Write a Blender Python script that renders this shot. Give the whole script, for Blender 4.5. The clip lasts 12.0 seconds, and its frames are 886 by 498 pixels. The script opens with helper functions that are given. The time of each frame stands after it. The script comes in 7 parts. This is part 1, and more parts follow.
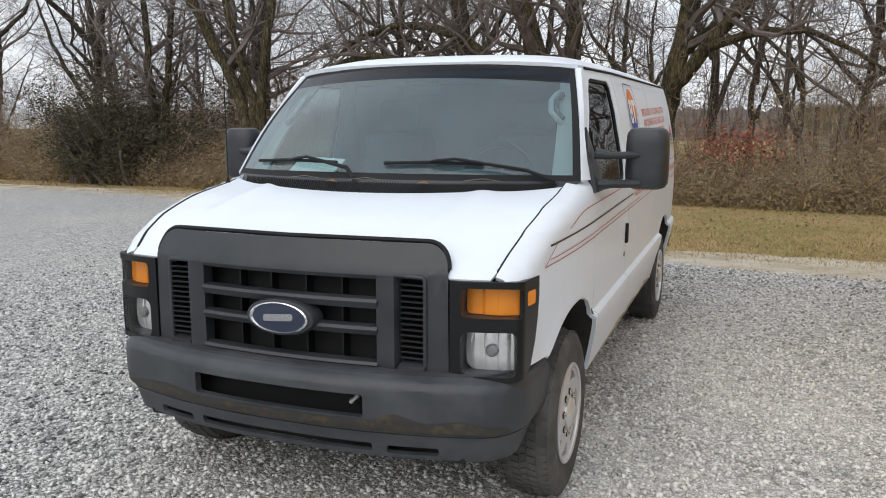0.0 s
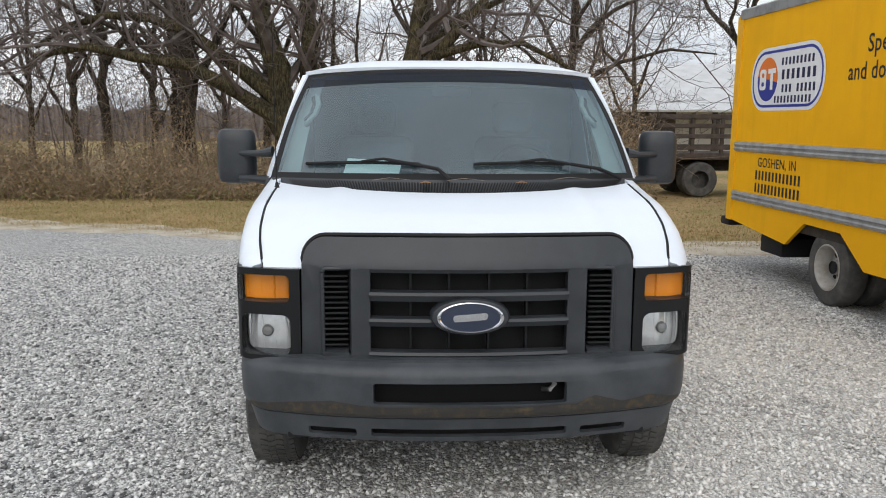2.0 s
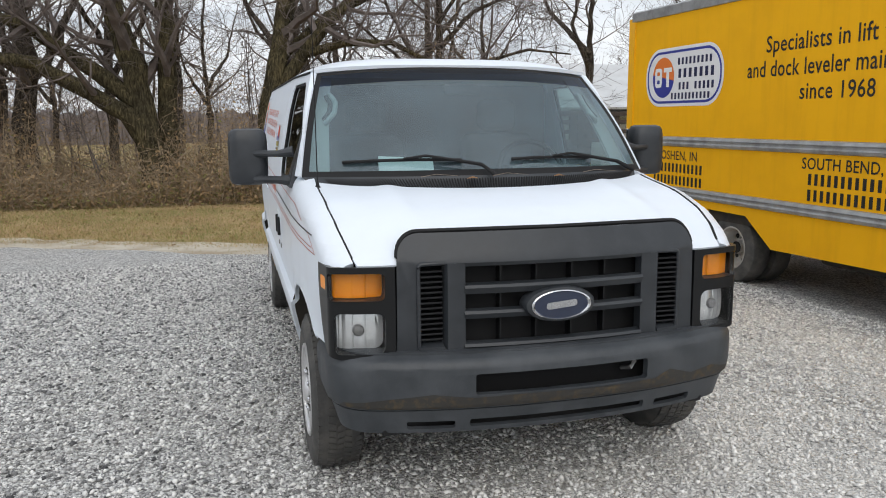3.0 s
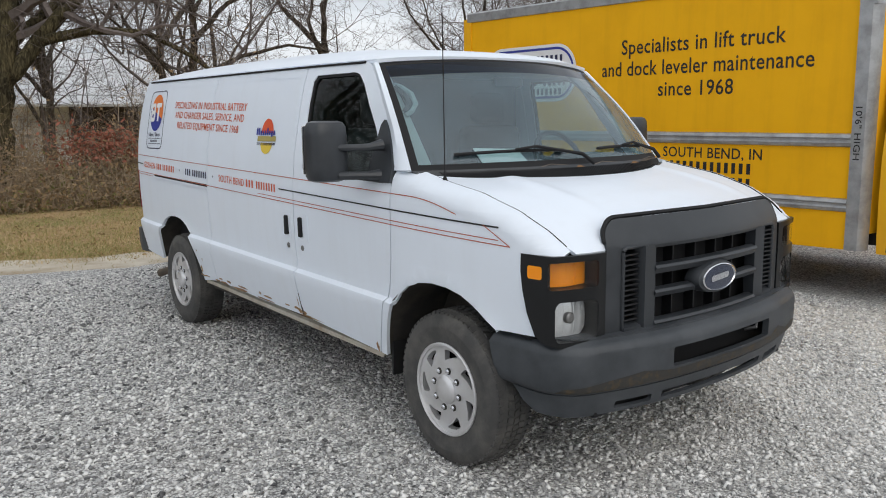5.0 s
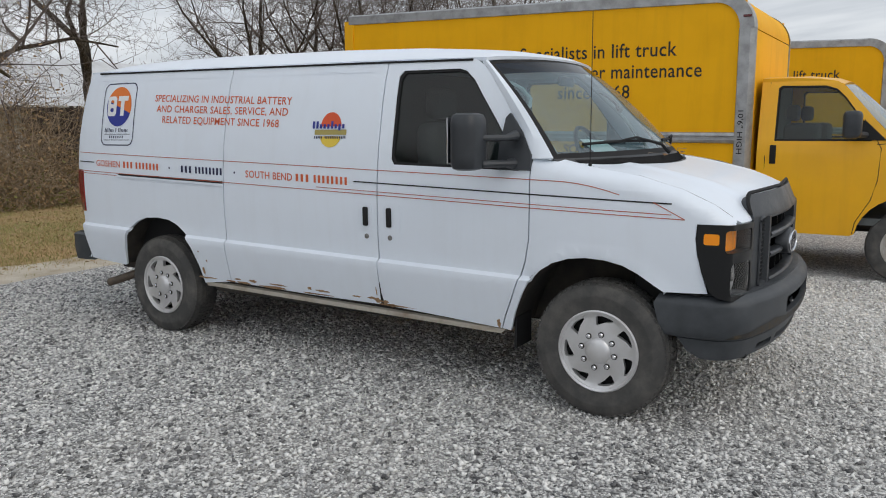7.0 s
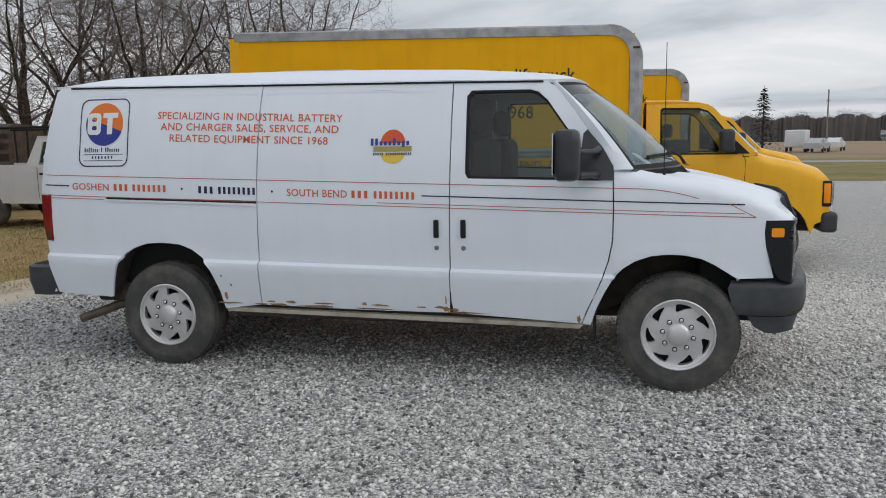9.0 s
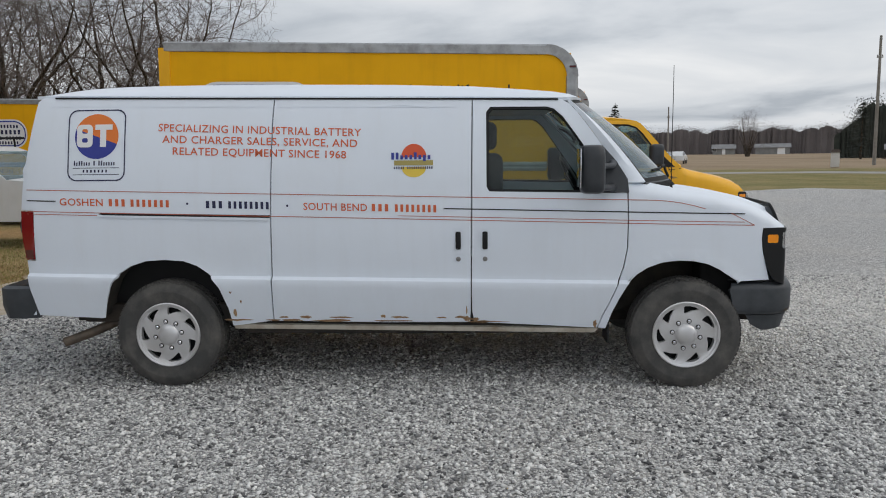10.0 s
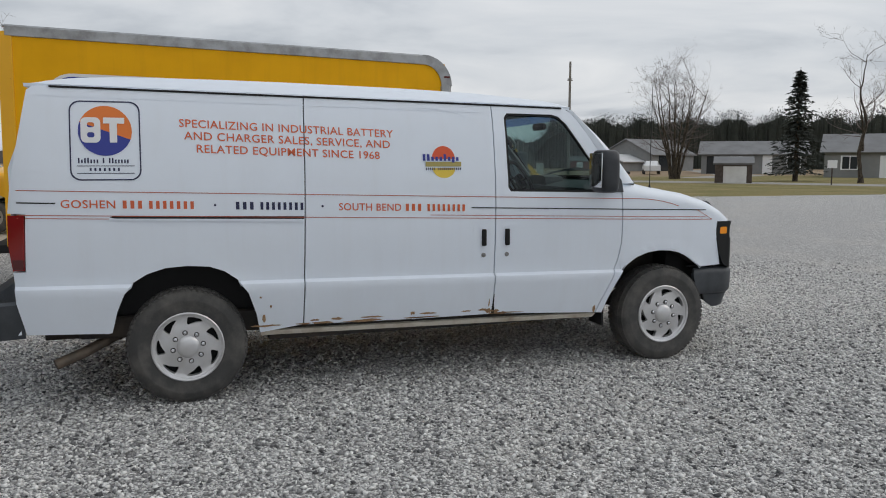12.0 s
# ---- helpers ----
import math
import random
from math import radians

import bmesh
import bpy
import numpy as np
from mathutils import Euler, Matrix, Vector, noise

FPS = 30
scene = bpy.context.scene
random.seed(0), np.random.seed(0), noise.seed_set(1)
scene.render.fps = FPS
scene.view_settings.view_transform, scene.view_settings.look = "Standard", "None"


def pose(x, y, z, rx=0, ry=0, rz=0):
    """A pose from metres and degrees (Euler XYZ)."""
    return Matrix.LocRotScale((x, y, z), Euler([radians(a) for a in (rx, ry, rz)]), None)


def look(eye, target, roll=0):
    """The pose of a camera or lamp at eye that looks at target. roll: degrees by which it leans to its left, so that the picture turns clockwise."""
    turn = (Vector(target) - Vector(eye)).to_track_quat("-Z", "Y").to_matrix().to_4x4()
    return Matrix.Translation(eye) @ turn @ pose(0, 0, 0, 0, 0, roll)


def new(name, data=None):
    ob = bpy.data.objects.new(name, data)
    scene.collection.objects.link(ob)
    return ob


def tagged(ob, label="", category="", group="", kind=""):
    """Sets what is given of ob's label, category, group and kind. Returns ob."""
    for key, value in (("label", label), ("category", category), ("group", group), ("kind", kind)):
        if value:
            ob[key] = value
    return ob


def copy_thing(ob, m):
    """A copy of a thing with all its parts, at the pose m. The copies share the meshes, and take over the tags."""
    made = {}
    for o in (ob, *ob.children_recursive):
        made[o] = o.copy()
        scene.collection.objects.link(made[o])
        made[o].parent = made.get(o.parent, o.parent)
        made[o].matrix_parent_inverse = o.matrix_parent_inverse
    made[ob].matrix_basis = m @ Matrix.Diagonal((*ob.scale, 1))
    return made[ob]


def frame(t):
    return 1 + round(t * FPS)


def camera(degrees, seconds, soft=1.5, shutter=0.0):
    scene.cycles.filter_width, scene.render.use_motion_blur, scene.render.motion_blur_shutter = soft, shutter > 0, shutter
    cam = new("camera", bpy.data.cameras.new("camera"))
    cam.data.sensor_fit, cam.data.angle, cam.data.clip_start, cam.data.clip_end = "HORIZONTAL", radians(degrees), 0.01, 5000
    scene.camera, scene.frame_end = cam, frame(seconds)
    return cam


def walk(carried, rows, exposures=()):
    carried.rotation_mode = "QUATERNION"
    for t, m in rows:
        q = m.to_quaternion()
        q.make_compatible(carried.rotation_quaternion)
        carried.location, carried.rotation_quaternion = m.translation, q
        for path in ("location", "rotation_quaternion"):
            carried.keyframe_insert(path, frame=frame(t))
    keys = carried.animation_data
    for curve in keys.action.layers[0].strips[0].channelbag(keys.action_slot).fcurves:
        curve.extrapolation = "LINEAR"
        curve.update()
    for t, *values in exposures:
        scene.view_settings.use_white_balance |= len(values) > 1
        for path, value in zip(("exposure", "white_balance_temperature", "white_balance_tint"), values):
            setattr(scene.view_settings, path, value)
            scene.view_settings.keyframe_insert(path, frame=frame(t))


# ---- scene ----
cam = camera(59.6, 12.0, soft=1.0)
PATH = [
    (0, (1.679, -3.27, 1.618), (0.946, -1.435, 1.31), 0.0),
    (0.5, (1.189, -3.352, 1.614), (0.65, -1.452, 1.3), 0.2),
    (0.8, (0.905, -3.473, 1.613), (0.525, -1.535, 1.299), 0.0),
    (1, (0.719, -3.556, 1.612), (0.392, -1.609, 1.293), 0.3),
    (1.5, (0.246, -3.685, 1.605), (0.131, -1.713, 1.293), 0.4),
    (2, (-0.258, -3.741, 1.622), (-0.159, -1.767, 1.317), 0.3),
    (2.5, (-0.777, -3.761, 1.625), (-0.47, -1.809, 1.314), -0.1),
    (2.7, (-0.983, -3.739, 1.617), (-0.59, -1.802, 1.308), -0.3),
    (4.3, (-2.506, -3.104, 1.606), (-1.506, -1.401, 1.287), -0.9),
    (4.5, (-2.687, -3.019, 1.607), (-1.622, -1.356, 1.289), -0.9),
    (5, (-3.125, -2.743, 1.606), (-1.91, -1.188, 1.283), -0.9),
    (5.5, (-3.539, -2.42, 1.585), (-2.184, -0.983, 1.27), -0.6),
    (6, (-3.968, -2.094, 1.57), (-2.489, -0.785, 1.254), -0.4),
    (6.5, (-4.393, -1.777, 1.559), (-2.807, -0.599, 1.247), -0.4),
    (7, (-4.772, -1.415, 1.562), (-3.099, -0.367, 1.245), -0.5),
    (7.5, (-5.167, -1.061, 1.573), (-3.418, -0.142, 1.257), -0.8),
    (7.7, (-5.301, -0.888, 1.553), (-3.524, -0.025, 1.242), -0.9),
    (9.5, (-5.94, 0.827, 1.565), (-3.977, 1.11, 1.307), -0.8),
    (10, (-6.075, 1.352, 1.583), (-4.093, 1.452, 1.337), -0.7),
    (10.5, (-6.098, 1.891, 1.577), (-4.114, 1.801, 1.337), -0.4),
    (11, (-6.131, 2.416, 1.569), (-4.166, 2.134, 1.328), -0.1),
    (11.5, (-6.126, 2.959, 1.551), (-4.195, 2.497, 1.31), 0.1),
    (12, (-6.049, 3.483, 1.554), (-4.163, 2.858, 1.324), 0.1),
]
walk(cam, [(t, look(eye, target, roll)) for t, eye, target, roll in PATH], exposures=[(0.0, 0.60), (2.5, 0.56), (5.0, 0.41), (7.5, 0.22), (9.5, 0.14), (12.0, 0.05)])

# ---- light ----
world = bpy.data.worlds.new("overcast")
scene.world = world
world.use_nodes = True
SUN_DIR = Vector((-0.12, -0.72, 0.66)).normalized()


def link(tree, a, b):
    tree.links.new(a, b)


def build_world():
    t = world.node_tree
    t.nodes.clear()
    out = t.nodes.new("ShaderNodeOutputWorld")
    bg = t.nodes.new("ShaderNodeBackground")
    sky = t.nodes.new("ShaderNodeTexSky")
    sky.sky_type, sky.sun_disc = "NISHITA", False
    sky.sun_elevation = math.asin(SUN_DIR.z)
    sky.sun_rotation = math.atan2(SUN_DIR.x, SUN_DIR.y)
    sky.air_density, sky.dust_density = 1.2, 3.0
    co = t.nodes.new("ShaderNodeTexCoord")
    sep = t.nodes.new("ShaderNodeSeparateXYZ")
    link(t, co.outputs["Generated"], sep.inputs[0])
    # cloud sheet: the direction laid on a plane high overhead
    zz = t.nodes.new("ShaderNodeMath")
    zz.operation = "MAXIMUM"
    zz.inputs[1].default_value = 0.0
    link(t, sep.outputs["Z"], zz.inputs[0])
    za = t.nodes.new("ShaderNodeMath")
    za.operation = "ADD"
    za.inputs[1].default_value = 0.10
    link(t, zz.outputs[0], za.inputs[0])
    xs, ys = t.nodes.new("ShaderNodeMath"), t.nodes.new("ShaderNodeMath")
    for n, o in ((xs, "X"), (ys, "Y")):
        n.operation = "DIVIDE"
        link(t, sep.outputs[o], n.inputs[0])
        link(t, za.outputs[0], n.inputs[1])
    com = t.nodes.new("ShaderNodeCombineXYZ")
    link(t, xs.outputs[0], com.inputs[0])
    link(t, ys.outputs[0], com.inputs[1])
    no = t.nodes.new("ShaderNodeTexNoise")
    no.inputs["Scale"].default_value, no.inputs["Detail"].default_value = 0.55, 7.0
    no.inputs["Roughness"].default_value, no.inputs["Distortion"].default_value = 0.52, 0.5
    link(t, com.outputs[0], no.inputs["Vector"])
    ramp = t.nodes.new("ShaderNodeValToRGB")
    e = ramp.color_ramp.elements
    e[0].position, e[0].color = 0.36, (0.50, 0.545, 0.605, 1)
    e[1].position, e[1].color = 0.72, (0.99, 1.0, 1.015, 1)
    m = e.new(0.5)
    m.color = (0.745, 0.782, 0.83, 1)
    link(t, no.outputs["Fac"], ramp.inputs[0])
    # an overcast sky is brighter overhead than at the horizon
    lift = t.nodes.new("ShaderNodeMapRange")
    lift.inputs[1].default_value, lift.inputs[2].default_value = 0.05, 1.0
    lift.inputs[3].default_value, lift.inputs[4].default_value = CLOUD * 0.97, CLOUD * 1.10
    link(t, sep.outputs["Z"], lift.inputs[0])
    cloud = t.nodes.new("ShaderNodeVectorMath")
    cloud.operation = "SCALE"
    link(t, lift.outputs[0], cloud.inputs["Scale"])
    link(t, ramp.outputs[0], cloud.inputs[0])
    thin = t.nodes.new("ShaderNodeVectorMath")
    thin.operation = "SCALE"
    thin.inputs["Scale"].default_value = 0.006
    link(t, sky.outputs[0], thin.inputs[0])
    add = t.nodes.new("ShaderNodeVectorMath")
    add.operation = "ADD"
    link(t, cloud.outputs[0], add.inputs[0])
    link(t, thin.outputs[0], add.inputs[1])
    link(t, add.outputs[0], bg.inputs["Color"])
    bg.inputs["Strength"].default_value = 1.0
    link(t, bg.outputs[0], out.inputs[0])


CLOUD = 0.79
build_world()
sun = bpy.data.lights.new("sun", "SUN")
sun.energy, sun.angle, sun.color = 0.55, radians(50), (1.0, 0.93, 0.84)
sun_ob = new("sun", sun)
sun_ob.matrix_world = look(tuple(SUN_DIR * 50), (0, 0, 0))

# ---- materials ----


def mat(name, color, rough=0.6, metal=0.0, coat=0.0, spec=0.5):
    m = bpy.data.materials.new(name)
    m.use_nodes = True
    b = m.node_tree.nodes["Principled BSDF"]
    b.inputs["Base Color"].default_value = (*color, 1)
    b.inputs["Roughness"].default_value, b.inputs["Metallic"].default_value = rough, metal
    b.inputs["Coat Weight"].default_value, b.inputs["Coat Roughness"].default_value = coat, 0.08
    b.inputs["Specular IOR Level"].default_value = spec
    return m


def noise_node(t, scale, detail=4.0, rough=0.55, vec=None, dist=0.0):
    n = t.nodes.new("ShaderNodeTexNoise")
    n.inputs["Scale"].default_value, n.inputs["Detail"].default_value = scale, detail
    n.inputs["Roughness"].default_value, n.inputs["Distortion"].default_value = rough, dist
    if vec is None:
        g = t.nodes.new("ShaderNodeNewGeometry")
        vec = g.outputs["Position"]
    link(t, vec, n.inputs["Vector"])
    return n


def ramp_node(t, fac, stops):
    r = t.nodes.new("ShaderNodeValToRGB")
    e = r.color_ramp.elements
    e[0].position, e[0].color = stops[0][0], (*stops[0][1], 1)
    e[1].position, e[1].color = stops[-1][0], (*stops[-1][1], 1)
    for p, c in stops[1:-1]:
        e.new(p).color = (*c, 1)
    link(t, fac, r.inputs[0])
    return r


def mix_node(t, fac, a, b, mode="MIX"):
    m = t.nodes.new("ShaderNodeMix")
    m.data_type, m.blend_type = "RGBA", mode
    if isinstance(fac, (int, float)):
        m.inputs[0].default_value = fac
    else:
        link(t, fac, m.inputs[0])
    for i, v in ((6, a), (7, b)):
        if isinstance(v, tuple):
            m.inputs[i].default_value = (*v, 1)
        else:
            link(t, v, m.inputs[i])
    return m.outputs[2]


def bump_node(t, height, strength, distance, bsdf, normal=None):
    b = t.nodes.new("ShaderNodeBump")
    b.inputs["Strength"].default_value, b.inputs["Distance"].default_value = strength, distance
    link(t, height, b.inputs["Height"])
    if normal is not None:
        link(t, normal, b.inputs["Normal"])
    if bsdf is not None:
        link(t, b.outputs[0], bsdf.inputs["Normal"])
    return b.outputs[0]


def worn(name, color, color2, scale, rough=0.6, rough2=None, metal=0.0, coat=0.0, bump=0.0, fine=60.0, lo=0.4, hi=0.65, spec=0.5, bd=0.01):
    """A surface of two tones, mottled at two scales, with fine relief."""
    m = mat(name, color, rough, metal, coat, spec)
    t = m.node_tree
    b = t.nodes["Principled BSDF"]
    n1 = noise_node(t, scale, 6, 0.6)
    n2 = noise_node(t, fine, 3, 0.6)
    c = ramp_node(t, n1.outputs["Fac"], [(lo, color), (hi, color2)])
    fine_mix = mix_node(t, 0.25, c.outputs[0], mix_node(t, n2.outputs["Fac"], color, color2))
    link(t, fine_mix, b.inputs["Base Color"])
    if rough2 is not None:
        r = t.nodes.new("ShaderNodeMapRange")
        r.inputs[1].default_value, r.inputs[2].default_value = lo, hi
        r.inputs[3].default_value, r.inputs[4].default_value = rough, rough2
        link(t, n1.outputs["Fac"], r.inputs[0])
        link(t, r.outputs[0], b.inputs["Roughness"])
    if bump:
        bump_node(t, n2.outputs["Fac"], bump, bd, b)
    return m


def glass(name, tint, gloss=0.10, rough=0.0, dust=0.0):
    """A thin pane: lets light through, tinted, and mirrors more at a flat angle."""
    m = bpy.data.materials.new(name)
    m.use_nodes = True
    t = m.node_tree
    t.nodes.clear()
    out = t.nodes.new("ShaderNodeOutputMaterial")
    tr = t.nodes.new("ShaderNodeBsdfTransparent")
    tr.inputs[0].default_value = (*tint, 1)
    gl = t.nodes.new("ShaderNodeBsdfGlossy")
    gl.inputs["Roughness"].default_value = rough
    # Schlick's law, the same from both faces of the pane
    lw = t.nodes.new("ShaderNodeLayerWeight")
    lw.inputs["Blend"].default_value = 0.5
    pw = t.nodes.new("ShaderNodeMath")
    pw.operation = "POWER"
    pw.inputs[1].default_value = 5.0
    link(t, lw.outputs["Facing"], pw.inputs[0])
    fr = t.nodes.new("ShaderNodeMapRange")
    fr.inputs[3].default_value, fr.inputs[4].default_value = gloss, 1.0
    link(t, pw.outputs[0], fr.inputs[0])
    mx = t.nodes.new("ShaderNodeMixShader")
    link(t, fr.outputs[0], mx.inputs[0])
    link(t, tr.outputs[0], mx.inputs[1])
    link(t, gl.outputs[0], mx.inputs[2])
    last = mx
    if dust:
        # a film of dust, tinted blue to paint in the sky's reflection
        df = t.nodes.new("ShaderNodeBsdfDiffuse")
        df.inputs[0].default_value = (0.48, 0.70, 0.82, 1)
        n = noise_node(t, 3.0, 6, 0.65)
        amount = t.nodes.new("ShaderNodeMapRange")
        amount.inputs[1].default_value, amount.inputs[2].default_value = 0.3, 0.7
        amount.inputs[3].default_value, amount.inputs[4].default_value = dust * 0.6, dust * 1.3
        link(t, n.outputs["Fac"], amount.inputs[0])
        last = t.nodes.new("ShaderNodeMixShader")
        link(t, amount.outputs[0], last.inputs[0])
        link(t, mx.outputs[0], last.inputs[1])
        link(t, df.outputs[0], last.inputs[2])
    link(t, last.outputs[0], out.inputs[0])
    return m


def painted(name, color, dirt, dirt_amount=0.25, rough=0.30, coat=0.18):
    """Car paint with a clear coat, road film and streaks."""
    m = mat(name, color, rough, 0.0, coat)
    t = m.node_tree
    b = t.nodes["Principled BSDF"]
    big = noise_node(t, 1.7, 6, 0.62)
    g = t.nodes.new("ShaderNodeNewGeometry")
    mp = t.nodes.new("ShaderNodeMapping")
    mp.inputs["Scale"].default_value = (9, 9, 0.8)
    link(t, g.outputs["Position"], mp.inputs[0])
    streak = noise_node(t, 1.0, 5, 0.6, mp.outputs[0])
    f1 = ramp_node(t, big.outputs["Fac"], [(0.45, (0, 0, 0)), (0.75, (1, 1, 1))])
    f2 = ramp_node(t, streak.outputs["Fac"], [(0.5, (0, 0, 0)), (0.8, (1, 1, 1))])
    c = mix_node(t, f1.outputs[0], color, tuple(x + (y - x) * dirt_amount for x, y in zip(color, dirt)))
    fac = t.nodes.new("ShaderNodeMath")
    fac.operation = "MULTIPLY"
    fac.inputs[1].default_value = dirt_amount
    link(t, f2.outputs[0], fac.inputs[0])
    c2 = mix_node(t, fac.outputs[0], c, dirt)
    link(t, c2, b.inputs["Base Color"])
    r = t.nodes.new("ShaderNodeMapRange")
    r.inputs[3].default_value, r.inputs[4].default_value = rough, rough + 0.25
    link(t, big.outputs["Fac"], r.inputs[0])
    link(t, r.outputs[0], b.inputs["Roughness"])
    return m


M_WHITE = painted("white_paint", (0.81, 0.87, 0.95), (0.52, 0.48, 0.42), 0.07)
M_YELLOW = painted("yellow_paint", (0.92, 0.47, 0.003), (0.40, 0.17, 0.01), 0.14, 0.30)
M_YELLOW_BOX = painted("yellow_panel", (0.93, 0.465, 0.002), (0.42, 0.17, 0.01), 0.16, 0.55, 0.0)
M_YELLOW_BOX.node_tree.nodes["Principled BSDF"].inputs["Specular IOR Level"].default_value = 0.25
M_TRIM = worn("black_trim", (0.025, 0.0285, 0.0335), (0.044, 0.0488, 0.0555), 6, 0.36, 0.52, bump=0.15, fine=350, bd=0.002)
M_BUMPER = worn("bumper_plastic", (0.032, 0.0370, 0.0430), (0.070, 0.0765, 0.0850), 5, 0.44, 0.62, bump=0.2, fine=300, bd=0.002)
M_BUMPER_DIRT = worn("bumper_grime", (0.024, 0.026, 0.028), (0.120, 0.085, 0.042), 22, 0.62, 0.85, bump=0.3, fine=200, lo=0.50, hi=0.72, bd=0.002)
M_BLACK = mat("black_gap", (0.008, 0.008, 0.009), 0.8)
M_LINER = worn("wheel_liner", (0.020, 0.019, 0.018), (0.060, 0.050, 0.040), 5, 0.9)
M_UNDER = worn("underbody", (0.018, 0.017, 0.016), (0.055, 0.042, 0.032), 7, 0.85)
M_RUBBER = worn("tyre_rubber", (0.044, 0.044, 0.044), (0.15, 0.141, 0.128), 7, 0.78, 0.9, bump=0.25, fine=160, lo=0.42, hi=0.75, bd=0.004)
M_SILVER = worn("silver_hubcap", (0.72, 0.72, 0.735), (0.62, 0.61, 0.60), 5, 0.30, 0.40, metal=0.6)
M_STEEL = worn("dull_steel", (0.36, 0.36, 0.37), (0.24, 0.23, 0.22), 10, 0.42, 0.6, metal=0.85)
M_ALU = worn("aluminium_rail", (0.46, 0.47, 0.48), (0.30, 0.30, 0.30), 7, 0.42, 0.6, metal=0.7, bump=0.1)
M_CHROME = mat("chrome", (0.72, 0.73, 0.75), 0.12, 1.0)
M_RUST = worn("rust", (0.24, 0.13, 0.06), (0.42, 0.28, 0.16), 30, 0.85, bump=0.5)
M_SILL = worn("dirty_sill_paint", (0.58, 0.55, 0.47), (0.28, 0.20, 0.13), 7, 0.7, lo=0.45, hi=0.75)
M_EXHAUST = worn("exhaust_steel", (0.10, 0.085, 0.07), (0.20, 0.15, 0.11), 14, 0.6, metal=0.5)
M_AMBER = mat("amber_lens", (1.0, 0.32, 0.0), 0.30, 0, 0.2)
M_RED = mat("red_lens", (0.24, 0.006, 0.010), 0.14, 0, 0.7)
M_REDDARK = mat("dark_red_lens", (0.10, 0.012, 0.014), 0.2, 0, 0.6)
M_LENS = glass("clear_lens", (0.95, 0.96, 0.96), 0.045, 0.03)
M_REFLECTOR = worn("lamp_reflector", (0.94, 0.95, 0.96), (0.80, 0.81, 0.82), 30, 0.14, 0.26, metal=0.5)
M_LAMPBLACK = mat("lamp_housing", (0.010, 0.0105, 0.0115), 0.30, 0, 0.0, 0.35)
M_WINDSCREEN = glass("windscreen_glass", (0.50, 0.66, 0.68), 0.12, dust=0.10)
M_SUNBAND = glass("shade_band_glass", (0.10, 0.18, 0.36), 0.03)
M_SIDEGLASS = glass("side_glass", (0.50, 0.60, 0.57), 0.05)
M_CABGREY = worn("grey_interior", (0.085, 0.095, 0.095), (0.115, 0.125, 0.125), 12, 0.75)
M_BULKHEAD = mat("dark_bulkhead", (0.030, 0.034, 0.034), 0.85)
M_CABLIGHT = worn("pale_interior_trim", (0.44, 0.48, 0.475), (0.38, 0.42, 0.41), 10, 0.6)
M_SEAT = worn("grey_seat_cloth", (0.045, 0.048, 0.052), (0.07, 0.074, 0.078), 30, 0.95)
M_PAPER = mat("paper", (0.82, 0.86, 0.84), 0.8)
M_ORANGE = mat("orange_vinyl", (0.66, 0.13, 0.045), 0.5)
M_ORANGE_LOGO = mat("orange_logo_vinyl", (0.80, 0.20, 0.03), 0.5)
M_STRIPE = mat("dark_red_vinyl", (0.46, 0.10, 0.055), 0.5)
M_NAVY = mat("navy_vinyl", (0.018, 0.022, 0.075), 0.45)
M_BLUE = mat("blue_vinyl", (0.03, 0.045, 0.30), 0.45)
M_INK = mat("black_vinyl", (0.012, 0.011, 0.012), 0.5)
M_WHITEVINYL = mat("white_vinyl", (0.82, 0.82, 0.83), 0.5)
M_SUNYELLOW = mat("yellow_vinyl", (0.80, 0.58, 0.07), 0.5)
M_OCHRE = mat("ochre_vinyl", (0.40, 0.33, 0.10), 0.5)
M_REDVINYL = mat("red_vinyl", (0.72, 0.10, 0.03), 0.5)
M_EMBLEM = mat("blue_emblem", (0.030, 0.040, 0.075), 0.25, 0.2, 0.5)
M_LEAF = worn("dead_leaf", (0.17, 0.085, 0.035), (0.30, 0.17, 0.08), 40, 0.9)
M_TWIG = worn("dead_twig", (0.15, 0.115, 0.09), (0.26, 0.22, 0.18), 40, 0.9)

# ---- mesh helpers ----


def mesh_ob(name, verts, faces, material, parent=None, label="", smooth=35):
    me = bpy.data.meshes.new(name)
    me.from_pydata([tuple(v) for v in verts], [], faces)
    me.update()
    return finish(name, me, material, parent, label, smooth)


def finish(name, me, material, parent=None, label="", smooth=35):
    if material is not None:
        me.materials.append(material)
    if smooth:
        me.polygons.foreach_set("use_smooth", [True] * len(me.polygons))
        me.set_sharp_from_angle(angle=radians(smooth))
    ob = new(name, me)
    if parent is not None:
        ob.parent = parent
    if label:
        ob["label"] = label
    return ob


def part(name, bm, material, parent, label="", smooth=35):
    bmesh.ops.recalc_face_normals(bm, faces=bm.faces)
    me = bpy.data.meshes.new(name)
    bm.to_mesh(me)
    bm.free()
    return finish(name, me, material, parent, label, smooth)


def thing(name, m, label, category, group="", kind=""):
    ob = new(name)
    ob.matrix_world = m
    return tagged(ob, label, category, group, kind)


